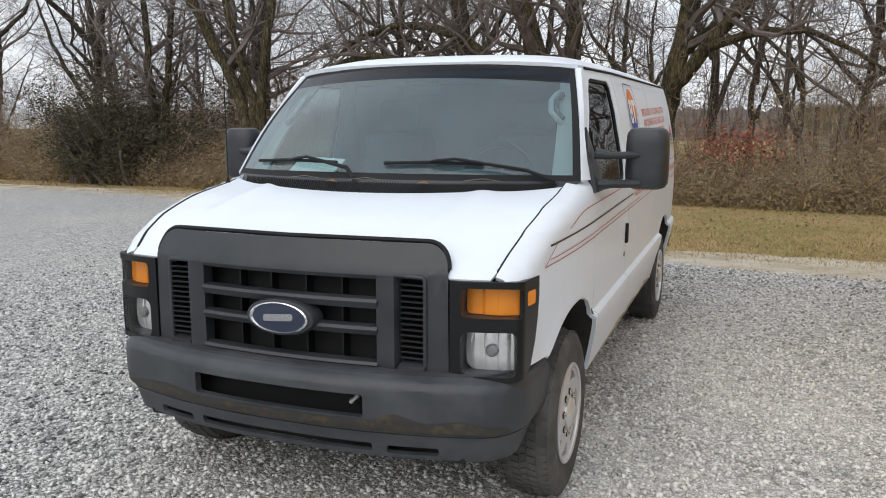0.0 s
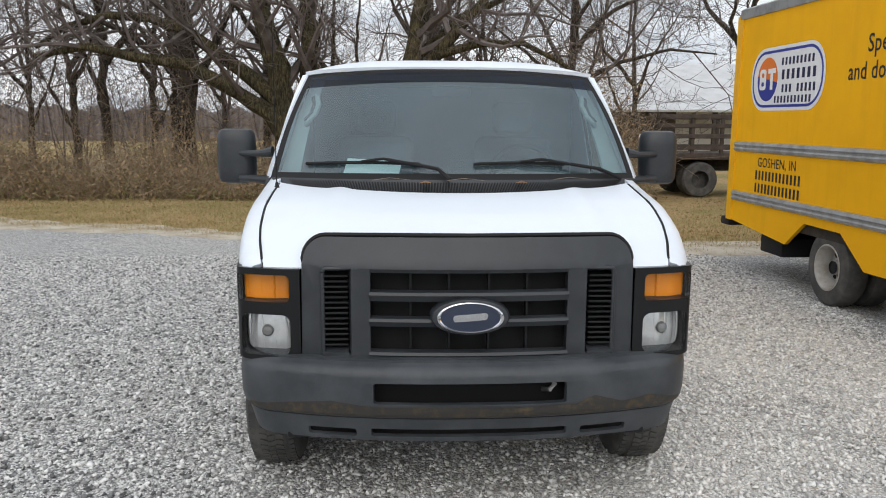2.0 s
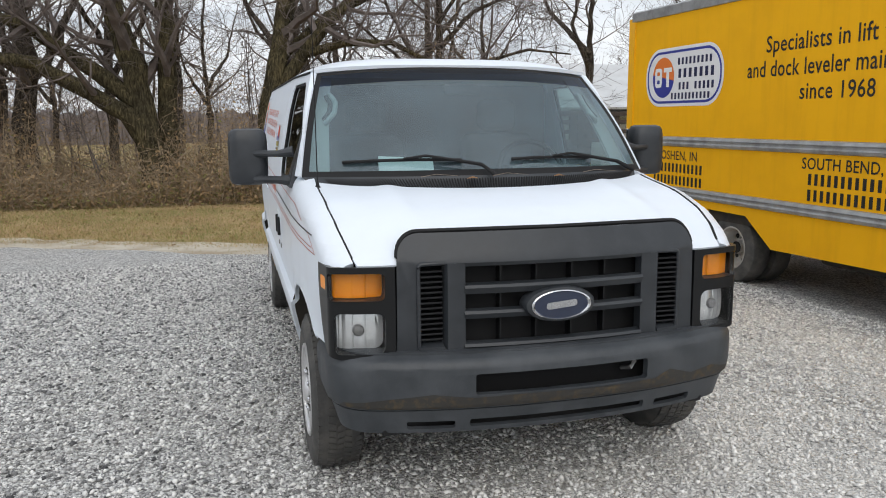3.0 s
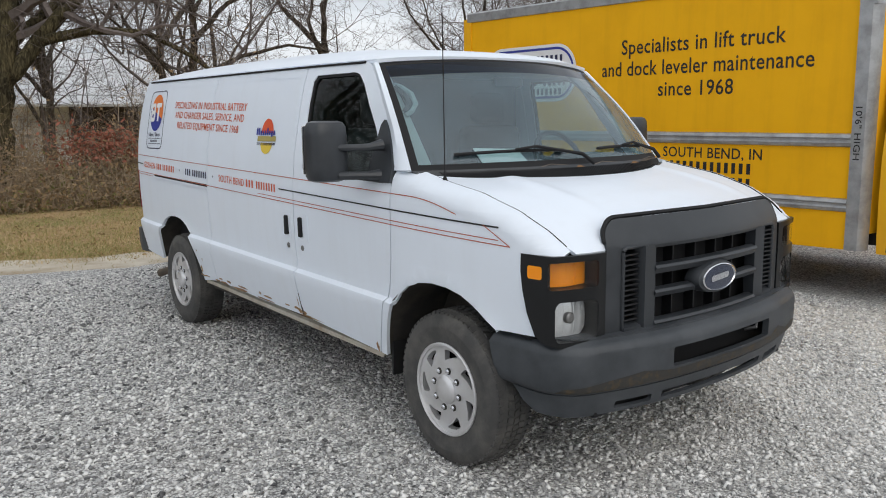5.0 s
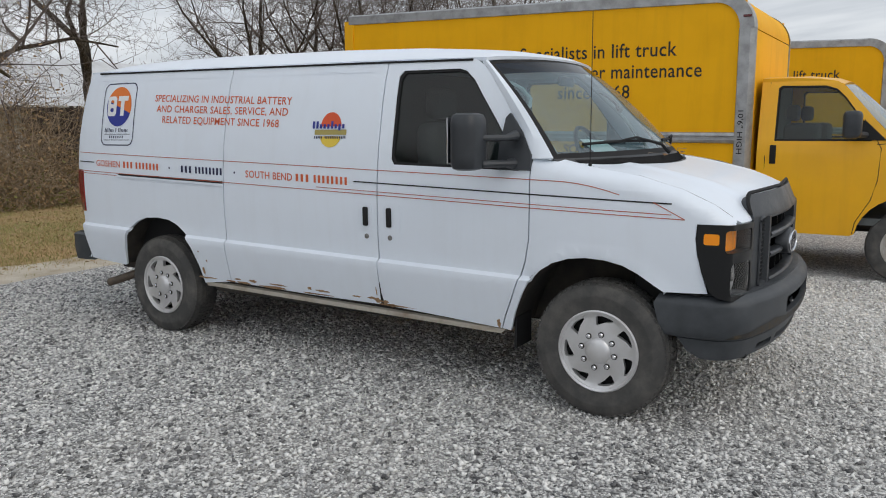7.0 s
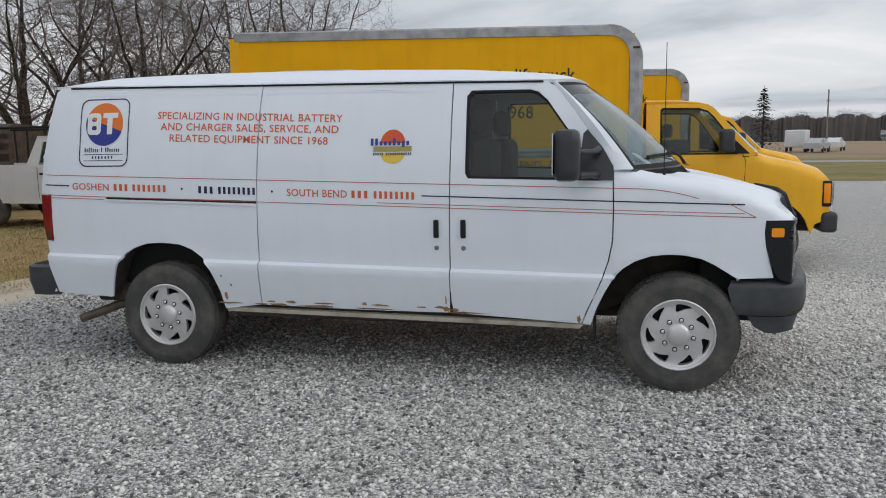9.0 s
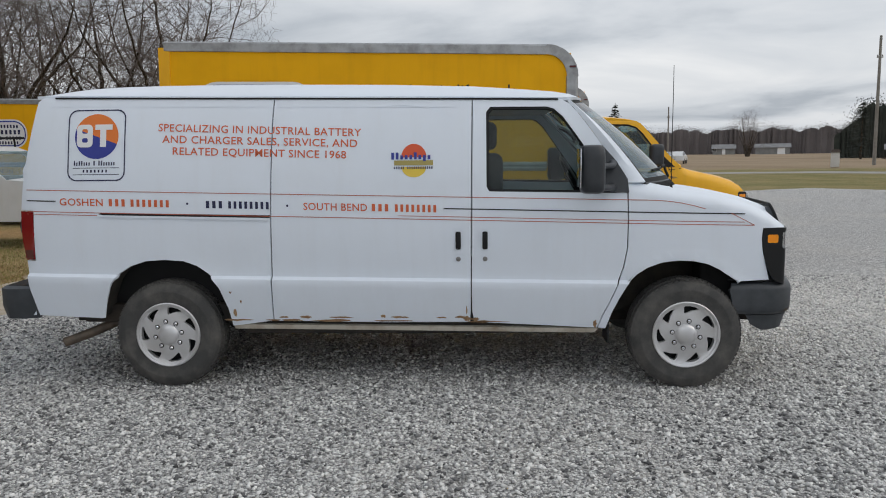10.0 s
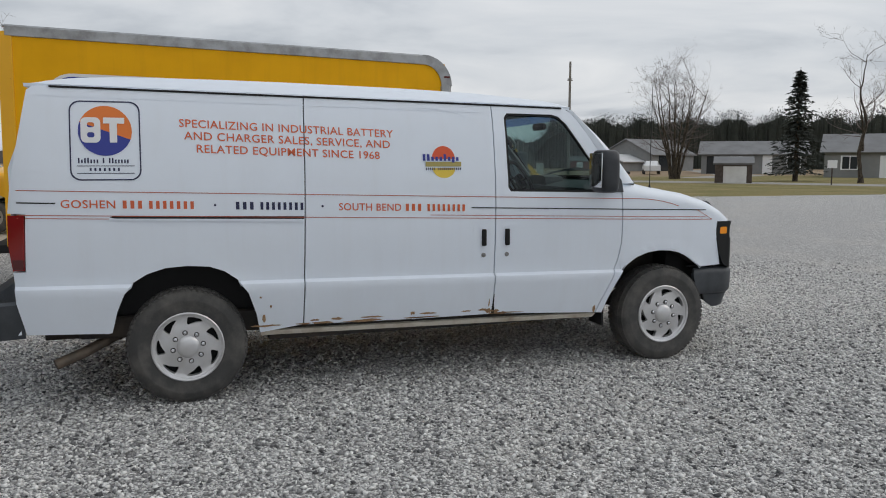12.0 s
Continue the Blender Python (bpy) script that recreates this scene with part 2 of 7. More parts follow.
def boxed(lo, hi, bevel=0.0, segs=2, bm=None):
    bm = bm or bmesh.new()
    c = [(a + b) / 2 for a, b in zip(lo, hi)]
    s = [abs(b - a) for a, b in zip(lo, hi)]
    r = bmesh.ops.create_cube(bm, size=1, matrix=Matrix.LocRotScale(c, None, s))
    if bevel:
        edges = list({e for v in r["verts"] for e in v.link_edges})
        bmesh.ops.bevel(bm, geom=edges, offset=min(bevel, min(s) * 0.49), segments=segs, affect="EDGES", profile=0.5)
    return bm


def lathe(profile, n, m, bm=None, closed=False):
    """Turns a profile of (radius, height) round the z axis of m."""
    bm = bm or bmesh.new()
    rings = []
    for r, h in profile:
        rings.append([bm.verts.new(m @ Vector((r * math.cos(2 * math.pi * i / n), r * math.sin(2 * math.pi * i / n), h))) for i in range(n)])
    for a, b in zip(rings, rings[1:]):
        for i in range(n):
            bm.faces.new((a[i], a[(i + 1) % n], b[(i + 1) % n], b[i]))
    if closed:
        for r in (rings[0], rings[-1]):
            bm.faces.new(r)
    return bm


def shell(bm, thick, centre):
    """Gives a sheet its thickness, on the side that faces centre."""
    bmesh.ops.recalc_face_normals(bm, faces=bm.faces)
    c = Vector(centre)
    if sum(f.calc_area() * f.normal.dot(f.calc_center_median() - c) for f in bm.faces) < 0:
        bmesh.ops.reverse_faces(bm, faces=bm.faces[:])
    bm.normal_update()
    old, rim = bm.faces[:], [e for e in bm.edges if len(e.link_faces) == 1]
    back = {v: bm.verts.new(v.co - v.normal * thick) for v in bm.verts[:]}
    for f in old:
        bm.faces.new([back[v] for v in reversed(f.verts)])
    for e in rim:
        a, b = e.verts
        bm.faces.new((a, b, back[b], back[a]))


VAN_MID = (0, 1.8, 1.0)


def grid(rows, bm=None, thick=0.0, centre=VAN_MID):
    """A sheet through rows of points."""
    bm = bm or bmesh.new()
    vs = [[bm.verts.new(p) for p in row] for row in rows]
    fs = []
    for a, b in zip(vs, vs[1:]):
        for i in range(len(a) - 1):
            fs.append(bm.faces.new((a[i], a[i + 1], b[i + 1], b[i])))
    if thick:
        shell(bm, thick, centre)
    return bm


def loft(sections, cap=True, bm=None):
    """A closed skin through rings of points."""
    bm = bm or bmesh.new()
    vs = [[bm.verts.new(p) for p in ring] for ring in sections]
    n = len(vs[0])
    for a, b in zip(vs, vs[1:]):
        for i in range(n):
            bm.faces.new((a[i], a[(i + 1) % n], b[(i + 1) % n], b[i]))
    if cap:
        bm.faces.new(vs[0])
        bm.faces.new(vs[-1])
    return bm


def tube(points, radius, n=8, bm=None, cap=True):
    pts = [Vector(p) for p in points]
    rad = radius if isinstance(radius, (list, tuple)) else [radius] * len(pts)
    rings = []
    for i, p in enumerate(pts):
        d = (pts[min(i + 1, len(pts) - 1)] - pts[max(i - 1, 0)]).normalized()
        side = d.cross(Vector((0, 0, 1)) if abs(d.z) < 0.95 else Vector((1, 0, 0))).normalized()
        up = side.cross(d)
        rings.append([p + rad[i] * (side * math.cos(2 * math.pi * k / n) + up * math.sin(2 * math.pi * k / n)) for k in range(n)])
    return loft(rings, cap, bm)


def flat(outline, holes, cuts_u, cuts_v, place, thick=0.0, centre=VAN_MID, tilt=0.0):
    """A plate cut from an outline in a plane (u, v), with holes, bent by place(u, v) onto its surface."""
    bm = bmesh.new()
    edges = []
    for loop in [outline] + list(holes):
        vs = [bm.verts.new((u, v, 0)) for u, v in loop]
        edges += [bm.edges.new((vs[i], vs[(i + 1) % len(vs)])) for i in range(len(vs))]
    bmesh.ops.triangle_fill(bm, edges=edges, use_beauty=True)
    for k, cuts in ((0, cuts_u), (1, cuts_v)):
        for c in cuts:
            co, no = [0, 0, 0], [0, 0, 0]
            co[k], no[k] = c, 1
            if k == 1 and tilt:
                co[0], no[0] = 1.5, -tilt
            bmesh.ops.bisect_plane(bm, geom=bm.verts[:] + bm.edges[:] + bm.faces[:], plane_co=co, plane_no=no, dist=1e-5)
    bmesh.ops.recalc_face_normals(bm, faces=bm.faces)
    for v in bm.verts:
        v.co = place(v.co.x, v.co.y)
    if thick:
        shell(bm, thick, centre)
    return bm


def arc(cx, cy, rx, ry, a0, a1, n):
    return [(cx + rx * math.cos(radians(a0 + (a1 - a0) * i / n)), cy + ry * math.sin(radians(a0 + (a1 - a0) * i / n))) for i in range(n + 1)]


def rounded(u0, v0, u1, v1, r, n=5):
    return arc(u1 - r, v1 - r, r, r, 0, 90, n) + arc(u0 + r, v1 - r, r, r, 90, 180, n) + arc(u0 + r, v0 + r, r, r, 180, 270, n) + arc(u1 - r, v0 + r, r, r, 270, 360, n)


def lettering(text, width, height):
    """A line of text in the built-in font, filling that width: for each word its (points, faces)."""
    cu = bpy.data.curves.new("lettering", "FONT")
    cu.body, cu.size, cu.resolution_u, cu.offset, cu.space_character = text, 1.0, 3, 0.008, 1.05
    ob = bpy.data.objects.new("lettering", cu)
    scene.collection.objects.link(ob)
    bpy.context.view_layer.update()
    me = bpy.data.meshes.new_from_object(ob.evaluated_get(bpy.context.evaluated_depsgraph_get()))
    pts = [(v.co.x, v.co.y) for v in me.vertices]
    faces = [tuple(p.vertices) for p in me.polygons]
    bpy.data.objects.remove(ob)
    bpy.data.meshes.remove(me)
    x0, x1 = min(p[0] for p in pts), max(p[0] for p in pts)
    spans = sorted((min(pts[i][0] for i in f), max(pts[i][0] for i in f)) for f in faces)
    # the wider gaps between letters part the words
    gaps, reach = [], spans[0][1]
    for lo_, hi_ in spans[1:]:
        if lo_ > reach:
            gaps.append((lo_ - reach, (lo_ + reach) / 2))
        reach = max(reach, hi_)
    cuts = sorted(c for g_, c in sorted(gaps, reverse=True)[:len(text.split()) - 1]) + [x1 + 1]
    words = []
    for k, c in enumerate(cuts):
        before = cuts[k - 1] if k else x0 - 1
        own = [f for f in faces if before < pts[f[0]][0] < c]
        ids = sorted({i for f in own for i in f})
        at_ = {i: n for n, i in enumerate(ids)}
        words.append(([((pts[i][0] - x0) / (x1 - x0) * width, pts[i][1] / 0.73 * height) for i in ids], [tuple(at_[i] for i in f) for f in own]))
    return words


def lay(name, shape, place, material, parent, label=""):
    pts, faces = shape
    return mesh_ob(name, [place(u, v) for u, v in pts], faces, material, parent, label, 0)


def bar(width, height, n=6):
    pts = [(width * i / n, h) for h in (0, height) for i in range(n + 1)]
    return pts, [(i, i + 1, n + 2 + i, n + 1 + i) for i in range(n)]


def interp(x, table):
    return float(np.interp(x, [a for a, b in table], [b for a, b in table]))

# ---- the white van: front axle at y = 0, nose towards -y ----
RAKE = 0.016
NOSE = 0.048
SIDE = [(0.30, 0.925), (0.40, 0.945), (0.47, 0.962), (0.60, 0.992), (0.68, 1.009), (0.720, 1.014), (0.734, 1.011), (0.752, 0.986), (0.80, 0.988), (0.90, 0.996), (1.00, 1.000), (1.10, 1.001), (1.25, 0.997),
        (1.43, 0.981), (1.60, 0.951), (1.72, 0.928), (1.84, 0.896), (1.93, 0.866), (2.0, 0.838)]
TAPER = [(-0.70 - NOSE, 0.885), (-0.60 - NOSE, 0.915), (-0.50 - NOSE, 0.942), (-0.40 - NOSE, 0.958), (-0.25 - NOSE / 2, 0.975), (0.0, 0.992), (0.3, 1.0), (4.0, 1.0), (4.3, 0.992), (4.42, 0.980), (4.50, 0.955)]
FENDER_TOP = [(-0.62 - NOSE, 1.068), (-0.58 - NOSE, 1.100), (-0.50 - NOSE, 1.160), (-0.35 - NOSE, 1.232), (-0.15 - NOSE / 2, 1.297), (0.08, 1.338), (0.30, 1.385), (0.40, 1.41)]


def van_x(y, z, proud=0.0):
    """The half width of the body's side at y along it and z up."""
    zb = z - RAKE * (y - 1.5)
    x = interp(zb, SIDE) * interp(y, TAPER)
    if y < 0.40:
        d = min(max(z - (interp(y, FENDER_TOP) - 0.085), 0.0), 0.0849)
        x -= 0.085 - math.sqrt(0.007225 - d * d)
        arch = max(0.0, 1 - abs(math.hypot((y - 0.05) / 0.47, (z - 0.42) / 0.45) - 1.04) / 0.16)
        x += 0.012 * arch * arch
    if y > 2.6:
        arch = max(0.0, 1 - abs(math.hypot((y - 3.50) / 0.45, (z - 0.44) / 0.45) - 1.04) / 0.16)
        x += 0.010 * arch * arch
    # the cab draws in towards the windscreen above the belt
    x -= 0.052 * min(max((z - 1.28) / 0.30, 0), 1) * min(max((1.45 - y) / 0.85, 0), 1)
    return x + proud


def van_side(sign, proud=0.0):
    return lambda y, z: Vector((sign * van_x(y, z, proud), y, z))


van = thing("cargo_van", pose(0, 0, 0), "white cargo van with black grille parked on gravel, lettered sides", "van")
CUTS_Y = [i * 0.1 - 0.6 for i in range(52)]
CUTS_Z = [a for a, b in SIDE[1:-1]] + [0.53, 0.65, 0.745, 0.755, 0.85, 1.18, 1.34, 1.5, 1.66, 1.78, 1.89]

FRONT_ARCH = [(-0.335, 0.722), (-0.285, 0.752), (-0.20, 0.806), (-0.124, 0.842), (-0.03, 0.862), (0.071, 0.867), (0.17, 0.855), (0.263, 0.822), (0.335, 0.775), (0.395, 0.712), (0.445, 0.62), (0.49, 0.52), (0.528, 0.405)]
REAR_ARCH = [(3.055, 0.425), (3.075, 0.55), (3.125, 0.70), (3.19, 0.79), (3.27, 0.848), (3.36, 0.880), (3.49, 0.890), (3.62, 0.882), (3.73, 0.848), (3.81, 0.80), (3.865, 0.73), (3.91, 0.62), (3.945, 0.485)]
SEAM_F = [(0.579, 0.410), (0.545, 0.50), (0.50, 0.60), (0.455, 0.71), (0.418, 0.82), (0.395, 0.947), (0.392, 1.13), (0.396, 1.32)]
fender = [(y, interp(y, FENDER_TOP)) for y in [0.396 - 0.02 * i for i in range(52)] + [-0.645]]
fender = fender + [(-0.652, 1.055), (-0.482, 1.066), (-0.477, 1.00), (-0.487, 0.92), (-0.512, 0.83), (-0.540, 0.728)] + FRONT_ARCH + SEAM_F
door = [(y + 0.008, z) for y, z in SEAM_F] + [(0.405, 1.37), (0.43, 1.43), (0.52, 1.57), (0.63, 1.73), (0.72, 1.85), (0.765, 1.90), (0.82, 1.93), (1.405, 1.945), (1.411, 1.4), (1.417, 0.9), (1.421, 0.452), (1.0, 0.432)]
pane = [(1.30, 1.33), (1.318, 1.36), (1.318, 1.85), (1.29, 1.884), (0.92, 1.882), (0.87, 1.868), (0.81, 1.815), (0.70, 1.66), (0.60, 1.52), (0.50, 1.39), (0.47, 1.33), (0.47, 1.312)]
slider = [(1.429, 0.452), (1.425, 0.9), (1.419, 1.4), (1.413, 1.945), (2.0, 1.960), (2.728, 1.972), (2.735, 1.85), (2.745, 1.4), (2.757, 0.9), (2.768, 0.462), (2.0, 0.45)]
quarter = [(2.776, 0.462), (2.765, 0.9), (2.753, 1.4), (2.743, 1.85), (2.736, 1.972), (3.5, 1.984), (4.33, 1.985), (4.362, 1.96), (4.400, 1.74), (4.440, 1.53), (4.462, 1.40), (4.482, 1.235), (4.385, 1.228), (4.400, 0.885), (4.470, 0.885), (4.460, 0.69), (4.42, 0.50), (3.965, 0.482)] + REAR_ARCH[::-1]


def side_panels(s):
    side = "passenger" if s < 0 else "driver"
    place = van_side(s)
    # the panels lie clear of one another by the width of the seams
    part("front_wing", flat(fender, [], [i * 0.04 - 0.604 for i in range(26)], CUTS_Z + [0.955 + 0.0175 * i for i in range(27)], place, 0.02, tilt=RAKE), M_WHITE, van)
    d = part("front_door", flat(door, [pane], CUTS_Y, CUTS_Z, place, 0.03, tilt=RAKE), M_WHITE, van)
    part("side_door" if s < 0 else "side_panel", flat(slider, [], CUTS_Y, CUTS_Z, place, 0.03, tilt=RAKE), M_WHITE, van)
    part("quarter_panel", flat(quarter, [], CUTS_Y, CUTS_Z, place, 0.02, tilt=RAKE), M_WHITE, van)
    # window with rubber surround
    inner = [((y - 0.92) * 0.955 + 0.92, (z - 1.60) * 0.945 + 1.60) for y, z in pane]
    part("window_seal", flat(pane, [inner], CUTS_Y, CUTS_Z, van_side(s, -0.006), 0.018), M_BLACK, d)
    g = part("window_glass", flat(inner, [], CUTS_Y, CUTS_Z, van_side(s, -0.016)), M_SIDEGLASS, d)
    g.visible_shadow = False
    # handle: a recessed pan with a black grip, and the lock below
    for y, host in ((1.312, d), (1.525, van)):
        if s > 0 and host is van:
            continue
        part("handle_pan", flat(rounded(y - 0.064, 0.918, y + 0.064, 1.096, 0.025), [rounded(y - 0.046, 0.938, y + 0.046, 1.078, 0.018)], [], [], van_side(s, 0.002), 0.004), M_WHITE, host)
        part("handle_well", flat(rounded(y - 0.046, 0.938, y + 0.046, 1.078, 0.018), [], [], [], van_side(s, 0.0015)), M_WHITE, host)
        yy = y + (0.018 if y < 1.4 else -0.018)
        part("door_handle", boxed((s * (van_x(y, 1.0) - 0.004), yy - 0.017, 0.950), (s * (van_x(y, 1.0) + 0.018), yy + 0.017, 1.068), 0.008), M_BLACK, host, "black pull handle")
        part("door_lock", lathe([(0.016, 0), (0.016, 0.004), (0.010, 0.006), (0.009, 0.003), (0.0005, 0.003)], 14, Matrix.Translation((s * van_x(yy, 0.885), yy, 0.885)) @ Matrix.Rotation(s * math.pi / 2, 4, "Y")), M_STEEL, host)
    # tail lamp
    tail = [(4.482, 1.225), (4.393, 1.220), (4.397, 1.05), (4.406, 0.895), (4.470, 0.893), (4.487, 1.05)]
    t = part("tail_lamp", flat(tail, [], [], [0.95, 1.0, 1.1], van_side(s, 0.006), 0.03), M_RED, van, "red tail lamp")
    part("lamp_segment", flat([(4.470, 0.96), (4.407, 0.96), (4.409, 0.90), (4.465, 0.90)], [], [], [], van_side(s, 0.009), 0.004), M_REDDARK, t)
    # rocker below the doors with its rusted seam
    part("rocker_panel", flat([(0.57, 0.402), (3.05, 0.432), (3.05, 0.402), (0.60, 0.372)], [], CUTS_Y, [], van_side(s, -0.012), 0.03), M_SILL, van)
    rng = random.Random(5 + s)
    for k in range(15):
        y = rng.choice((1.45, 1.40, 2.0, 2.7, 2.45, 1.9, 3.0)) + rng.uniform(-0.10, 0.10)
        w, h = rng.uniform(0.03, 0.14), rng.uniform(0.003, 0.009)
        zc = 0.456 + 0.008 * (y - 1.4) + 0.016 * (k == 3)
        pts = [(y + w * math.cos(a) * rng.uniform(0.7, 1.2), zc + h * math.sin(a) * rng.uniform(0.5, 1.3)) for a in [i * math.pi / 5 for i in range(10)]]
        part("rust_patch", flat(pts, [], [], [], van_side(s, 0.0025)), M_RUST, van)
    # drip rail and the moulding groove under the roof
    part("drip_rail", tube([(s * (van_x(y, 1.94 + RAKE * (y - 1.5)) + 0.004), y, 1.940 + RAKE * (y - 1.5)) for y in [0.84 + i * 0.1 for i in range(35)]], 0.007, 6), M_BLACK, van)
    part("roof_crease", flat([(1.5, 1.888), (4.30, 1.932), (4.30, 1.927), (1.5, 1.883)], [], CUTS_Y, [], van_side(s, 0.003)), M_WHITE, van)
    # wheel arch liners
    for arch, cy in ((FRONT_ARCH, 0.08), (REAR_ARCH, 3.50)):
        pts = [(cy + (y - cy) * 1.01, z + 0.01) for y, z in arch]
        part("wheel_liner", grid([[(s * (van_x(y, z) - 0.004 if k == 0 else 0.62), y, z) for y, z in pts] for k in (0, 1)]), M_LINER, van)
        part("liner_back", mesh_poly([(s * 0.63, y, z) for y, z in pts]), M_LINER, van)


def mesh_poly(pts):
    bm = bmesh.new()
    bm.faces.new([bm.verts.new(p) for p in pts])
    return bm


for s in (-1, 1):
    side_panels(s)

# sliding door track on the passenger side only
part("door_track", flat([(2.76, 1.186), (3.90, 1.212), (3.93, 1.204), (3.90, 1.196), (2.76, 1.168)], [], CUTS_Y, [], van_side(-1, 0.002)), M_BLACK, van, "dark sliding door track")
part("track_lip", flat([(2.76, 1.168), (3.93, 1.196), (3.93, 1.186), (2.76, 1.152)], [], CUTS_Y, [], van_side(-1, 0.010), 0.01), M_WHITE, van)
part("raised_moulding", flat(arc(1.95, 1.80, 0.38, 0.105, 180, 90, 8) + arc(1.95, 1.80, 0.39, 0.112, 90, 180, 8), [], [], [], van_side(-1, 0.004)), M_WHITE, van)

# roof
ROOF_MID = [(0.60, 1.962), (0.68, 1.992), (0.80, 2.012), (1.0, 2.030), (1.4, 2.058), (2.0, 2.080), (3.0, 2.098), (3.8, 2.097), (4.15, 2.078), (4.32, 2.042), (4.39, 1.99)]


def roof_row(y, n=15):
    row = []
    for i in range(-n, n + 1):
        u = i / n
        edge_z = 1.955 + RAKE * (y - 1.5)
        yy = y + 0.16 * u * u * min(max((1.4 - y) / 0.8, 0.0), 1.0)
        half = van_x(max(yy, 0.8), edge_z) - 0.004
        mid = max(interp(y, ROOF_MID), edge_z)
        z = edge_z + (mid - edge_z) * (1 - abs(u) ** 4.5)
        row.append((half * u, yy, z))
    return row


part("roof", grid([roof_row(y) for y in (0.60, 0.64, 0.68, 0.74, 0.80, 0.92, 1.05, 1.2, 1.4, 1.7, 2.0, 2.4, 2.8, 3.2, 3.6, 3.9, 4.1, 4.2, 4.28, 4.34, 4.38)], thick=0.02), M_WHITE, van)
part("inner_shell", boxed((-0.82, 1.50, 0.55), (0.82, 4.30, 1.93), 0.05), M_BLACK, van)
part("rear_wall", grid([[(x, 4.33 + (0.14 if z < 1.5 else 0.14 * (1.95 - z) / 0.45), z) for x in (-0.93 + 0.07 * (z > 1.6), -0.45, 0.0, 0.45, 0.93 - 0.07 * (z > 1.6))] for z in (0.50, 0.9, 1.3, 1.5, 1.7, 1.95)], thick=0.02), M_WHITE, van)

# windscreen, its shade band and black border


def screen(u, v):
    """u across from -1 to 1, v up from 0 to 1."""
    bx, by, bz = 0.944 * u, -0.045 + 0.33 * abs(u) ** 2.2, 1.385 - 0.008 * u * u
    tx, ty, tz = 0.798 * u, 0.615 + 0.145 * abs(u) ** 2.2, 1.958 - 0.040 * u * u
    bulge = 0.022 * math.sin(math.pi * v)
    return Vector((bx + (tx - bx) * v + 0.5 * bulge * u, by + (ty - by) * v - bulge, bz + (tz - bz) * v + bulge * 0.6))


def screen_patch(u0, u1, v0, v1, nu=24, nv=10):
    return [[screen(u0 + (u1 - u0) * i / nu, v0 + (v1 - v0) * j / nv) for i in range(nu + 1)] for j in range(nv + 1)]


g = part("windscreen", grid(screen_patch(-0.965, 0.965, 0.045, 0.845)), M_WINDSCREEN, van, "tinted curved windscreen")
g.visible_shadow = False
g = part("shade_band", grid(screen_patch(-0.965, 0.965, 0.845, 0.965, 24, 3)), M_SUNBAND, van, "dark shade band of the windscreen")
g.visible_shadow = False
for a in ((-1.0, -0.965, 0.0, 1.0), (0.965, 1.0, 0.0, 1.0), (-0.965, 0.965, 0.965, 1.0), (-0.965, 0.965, 0.0, 0.045)):
    part("windscreen_border", grid(screen_patch(*a)), M_BLACK, van)
for s in (-1, 1):
    rows = []
    for v in [i / 12 for i in range(13)]:
        p = screen(s, v)
        z = p.z
        yd = interp(z, [(1.36, 0.400), (1.43, 0.428), (1.57, 0.518), (1.73, 0.628), (1.85, 0.718), (1.90, 0.762), (1.95, 0.82)])
        q = Vector((s * van_x(max(yd, 0.42), z), yd, z))
        mid = (p + q) / 2 + Vector((s * 0.018, -0.012, 0.004))
        rows.append([p, p + Vector((s * 0.006, -0.004, 0.006)), mid, q])
    part("windscreen_pillar", grid(rows, thick=0.02), M_WHITE, van)
    part("pillar_trim", grid([[screen(s * 0.975, v) + Vector((-s * 0.01, 0.07, -0.01)), screen(s * (0.85 + 0.04 * v), v) + Vector((0, 0.10, -0.02))] for v in [i / 8 for i in range(9)]], thick=0.015), M_CABLIGHT, van)
    hold = [screen(s * (0.90 - 0.05 * math.sin(math.pi * (v - 0.5) / 0.3)), v) + Vector((-s * 0.005, o, -0.02)) for v, o in ((0.50, 0.08), (0.53, 0.05), (0.60, 0.035), (0.70, 0.035), (0.77, 0.05), (0.80, 0.08))]
    # dark tube put in for the shade inside the handle's loop
    part("handle_slit_shade", tube([p + Vector((s * 0.022, 0.03, 0)) for p in hold[1:5]], 0.015, 8), M_SEAT, van)
    part("grab_handle", tube(hold, 0.014, 8), M_CABLIGHT, van, "pale grab handle inside the windscreen pillar")

# cowl, bonnet
HOOD_MID = [(-0.66 - NOSE, 1.178), (-0.62 - NOSE, 1.196), (-0.55 - NOSE, 1.218), (-0.40 - NOSE, 1.262), (-0.20 - NOSE / 2, 1.309), (-0.05, 1.338), (0.10, 1.355), (0.30, 1.385)]


def hood_z(x, y):
    u = min(abs(x) / 0.86, 1.0)
    edge = interp(y, FENDER_TOP) - 0.004
    mid = max(interp(y, HOOD_MID), edge)
    crown = edge + (mid - edge) * (1 - u ** 3.2)
    return crown + 0.010 * math.exp(-((abs(x) - 0.56) / 0.05) ** 2) * min(1, max(0, (y + 0.62 + NOSE) / 0.2))


def hood_half(y):
    return max(van_x(y, interp(y, FENDER_TOP)), 0.70)


def smooth01(x):
    x = min(max(x, 0.0), 1.0)
    return x * x * (3 - 2 * x)


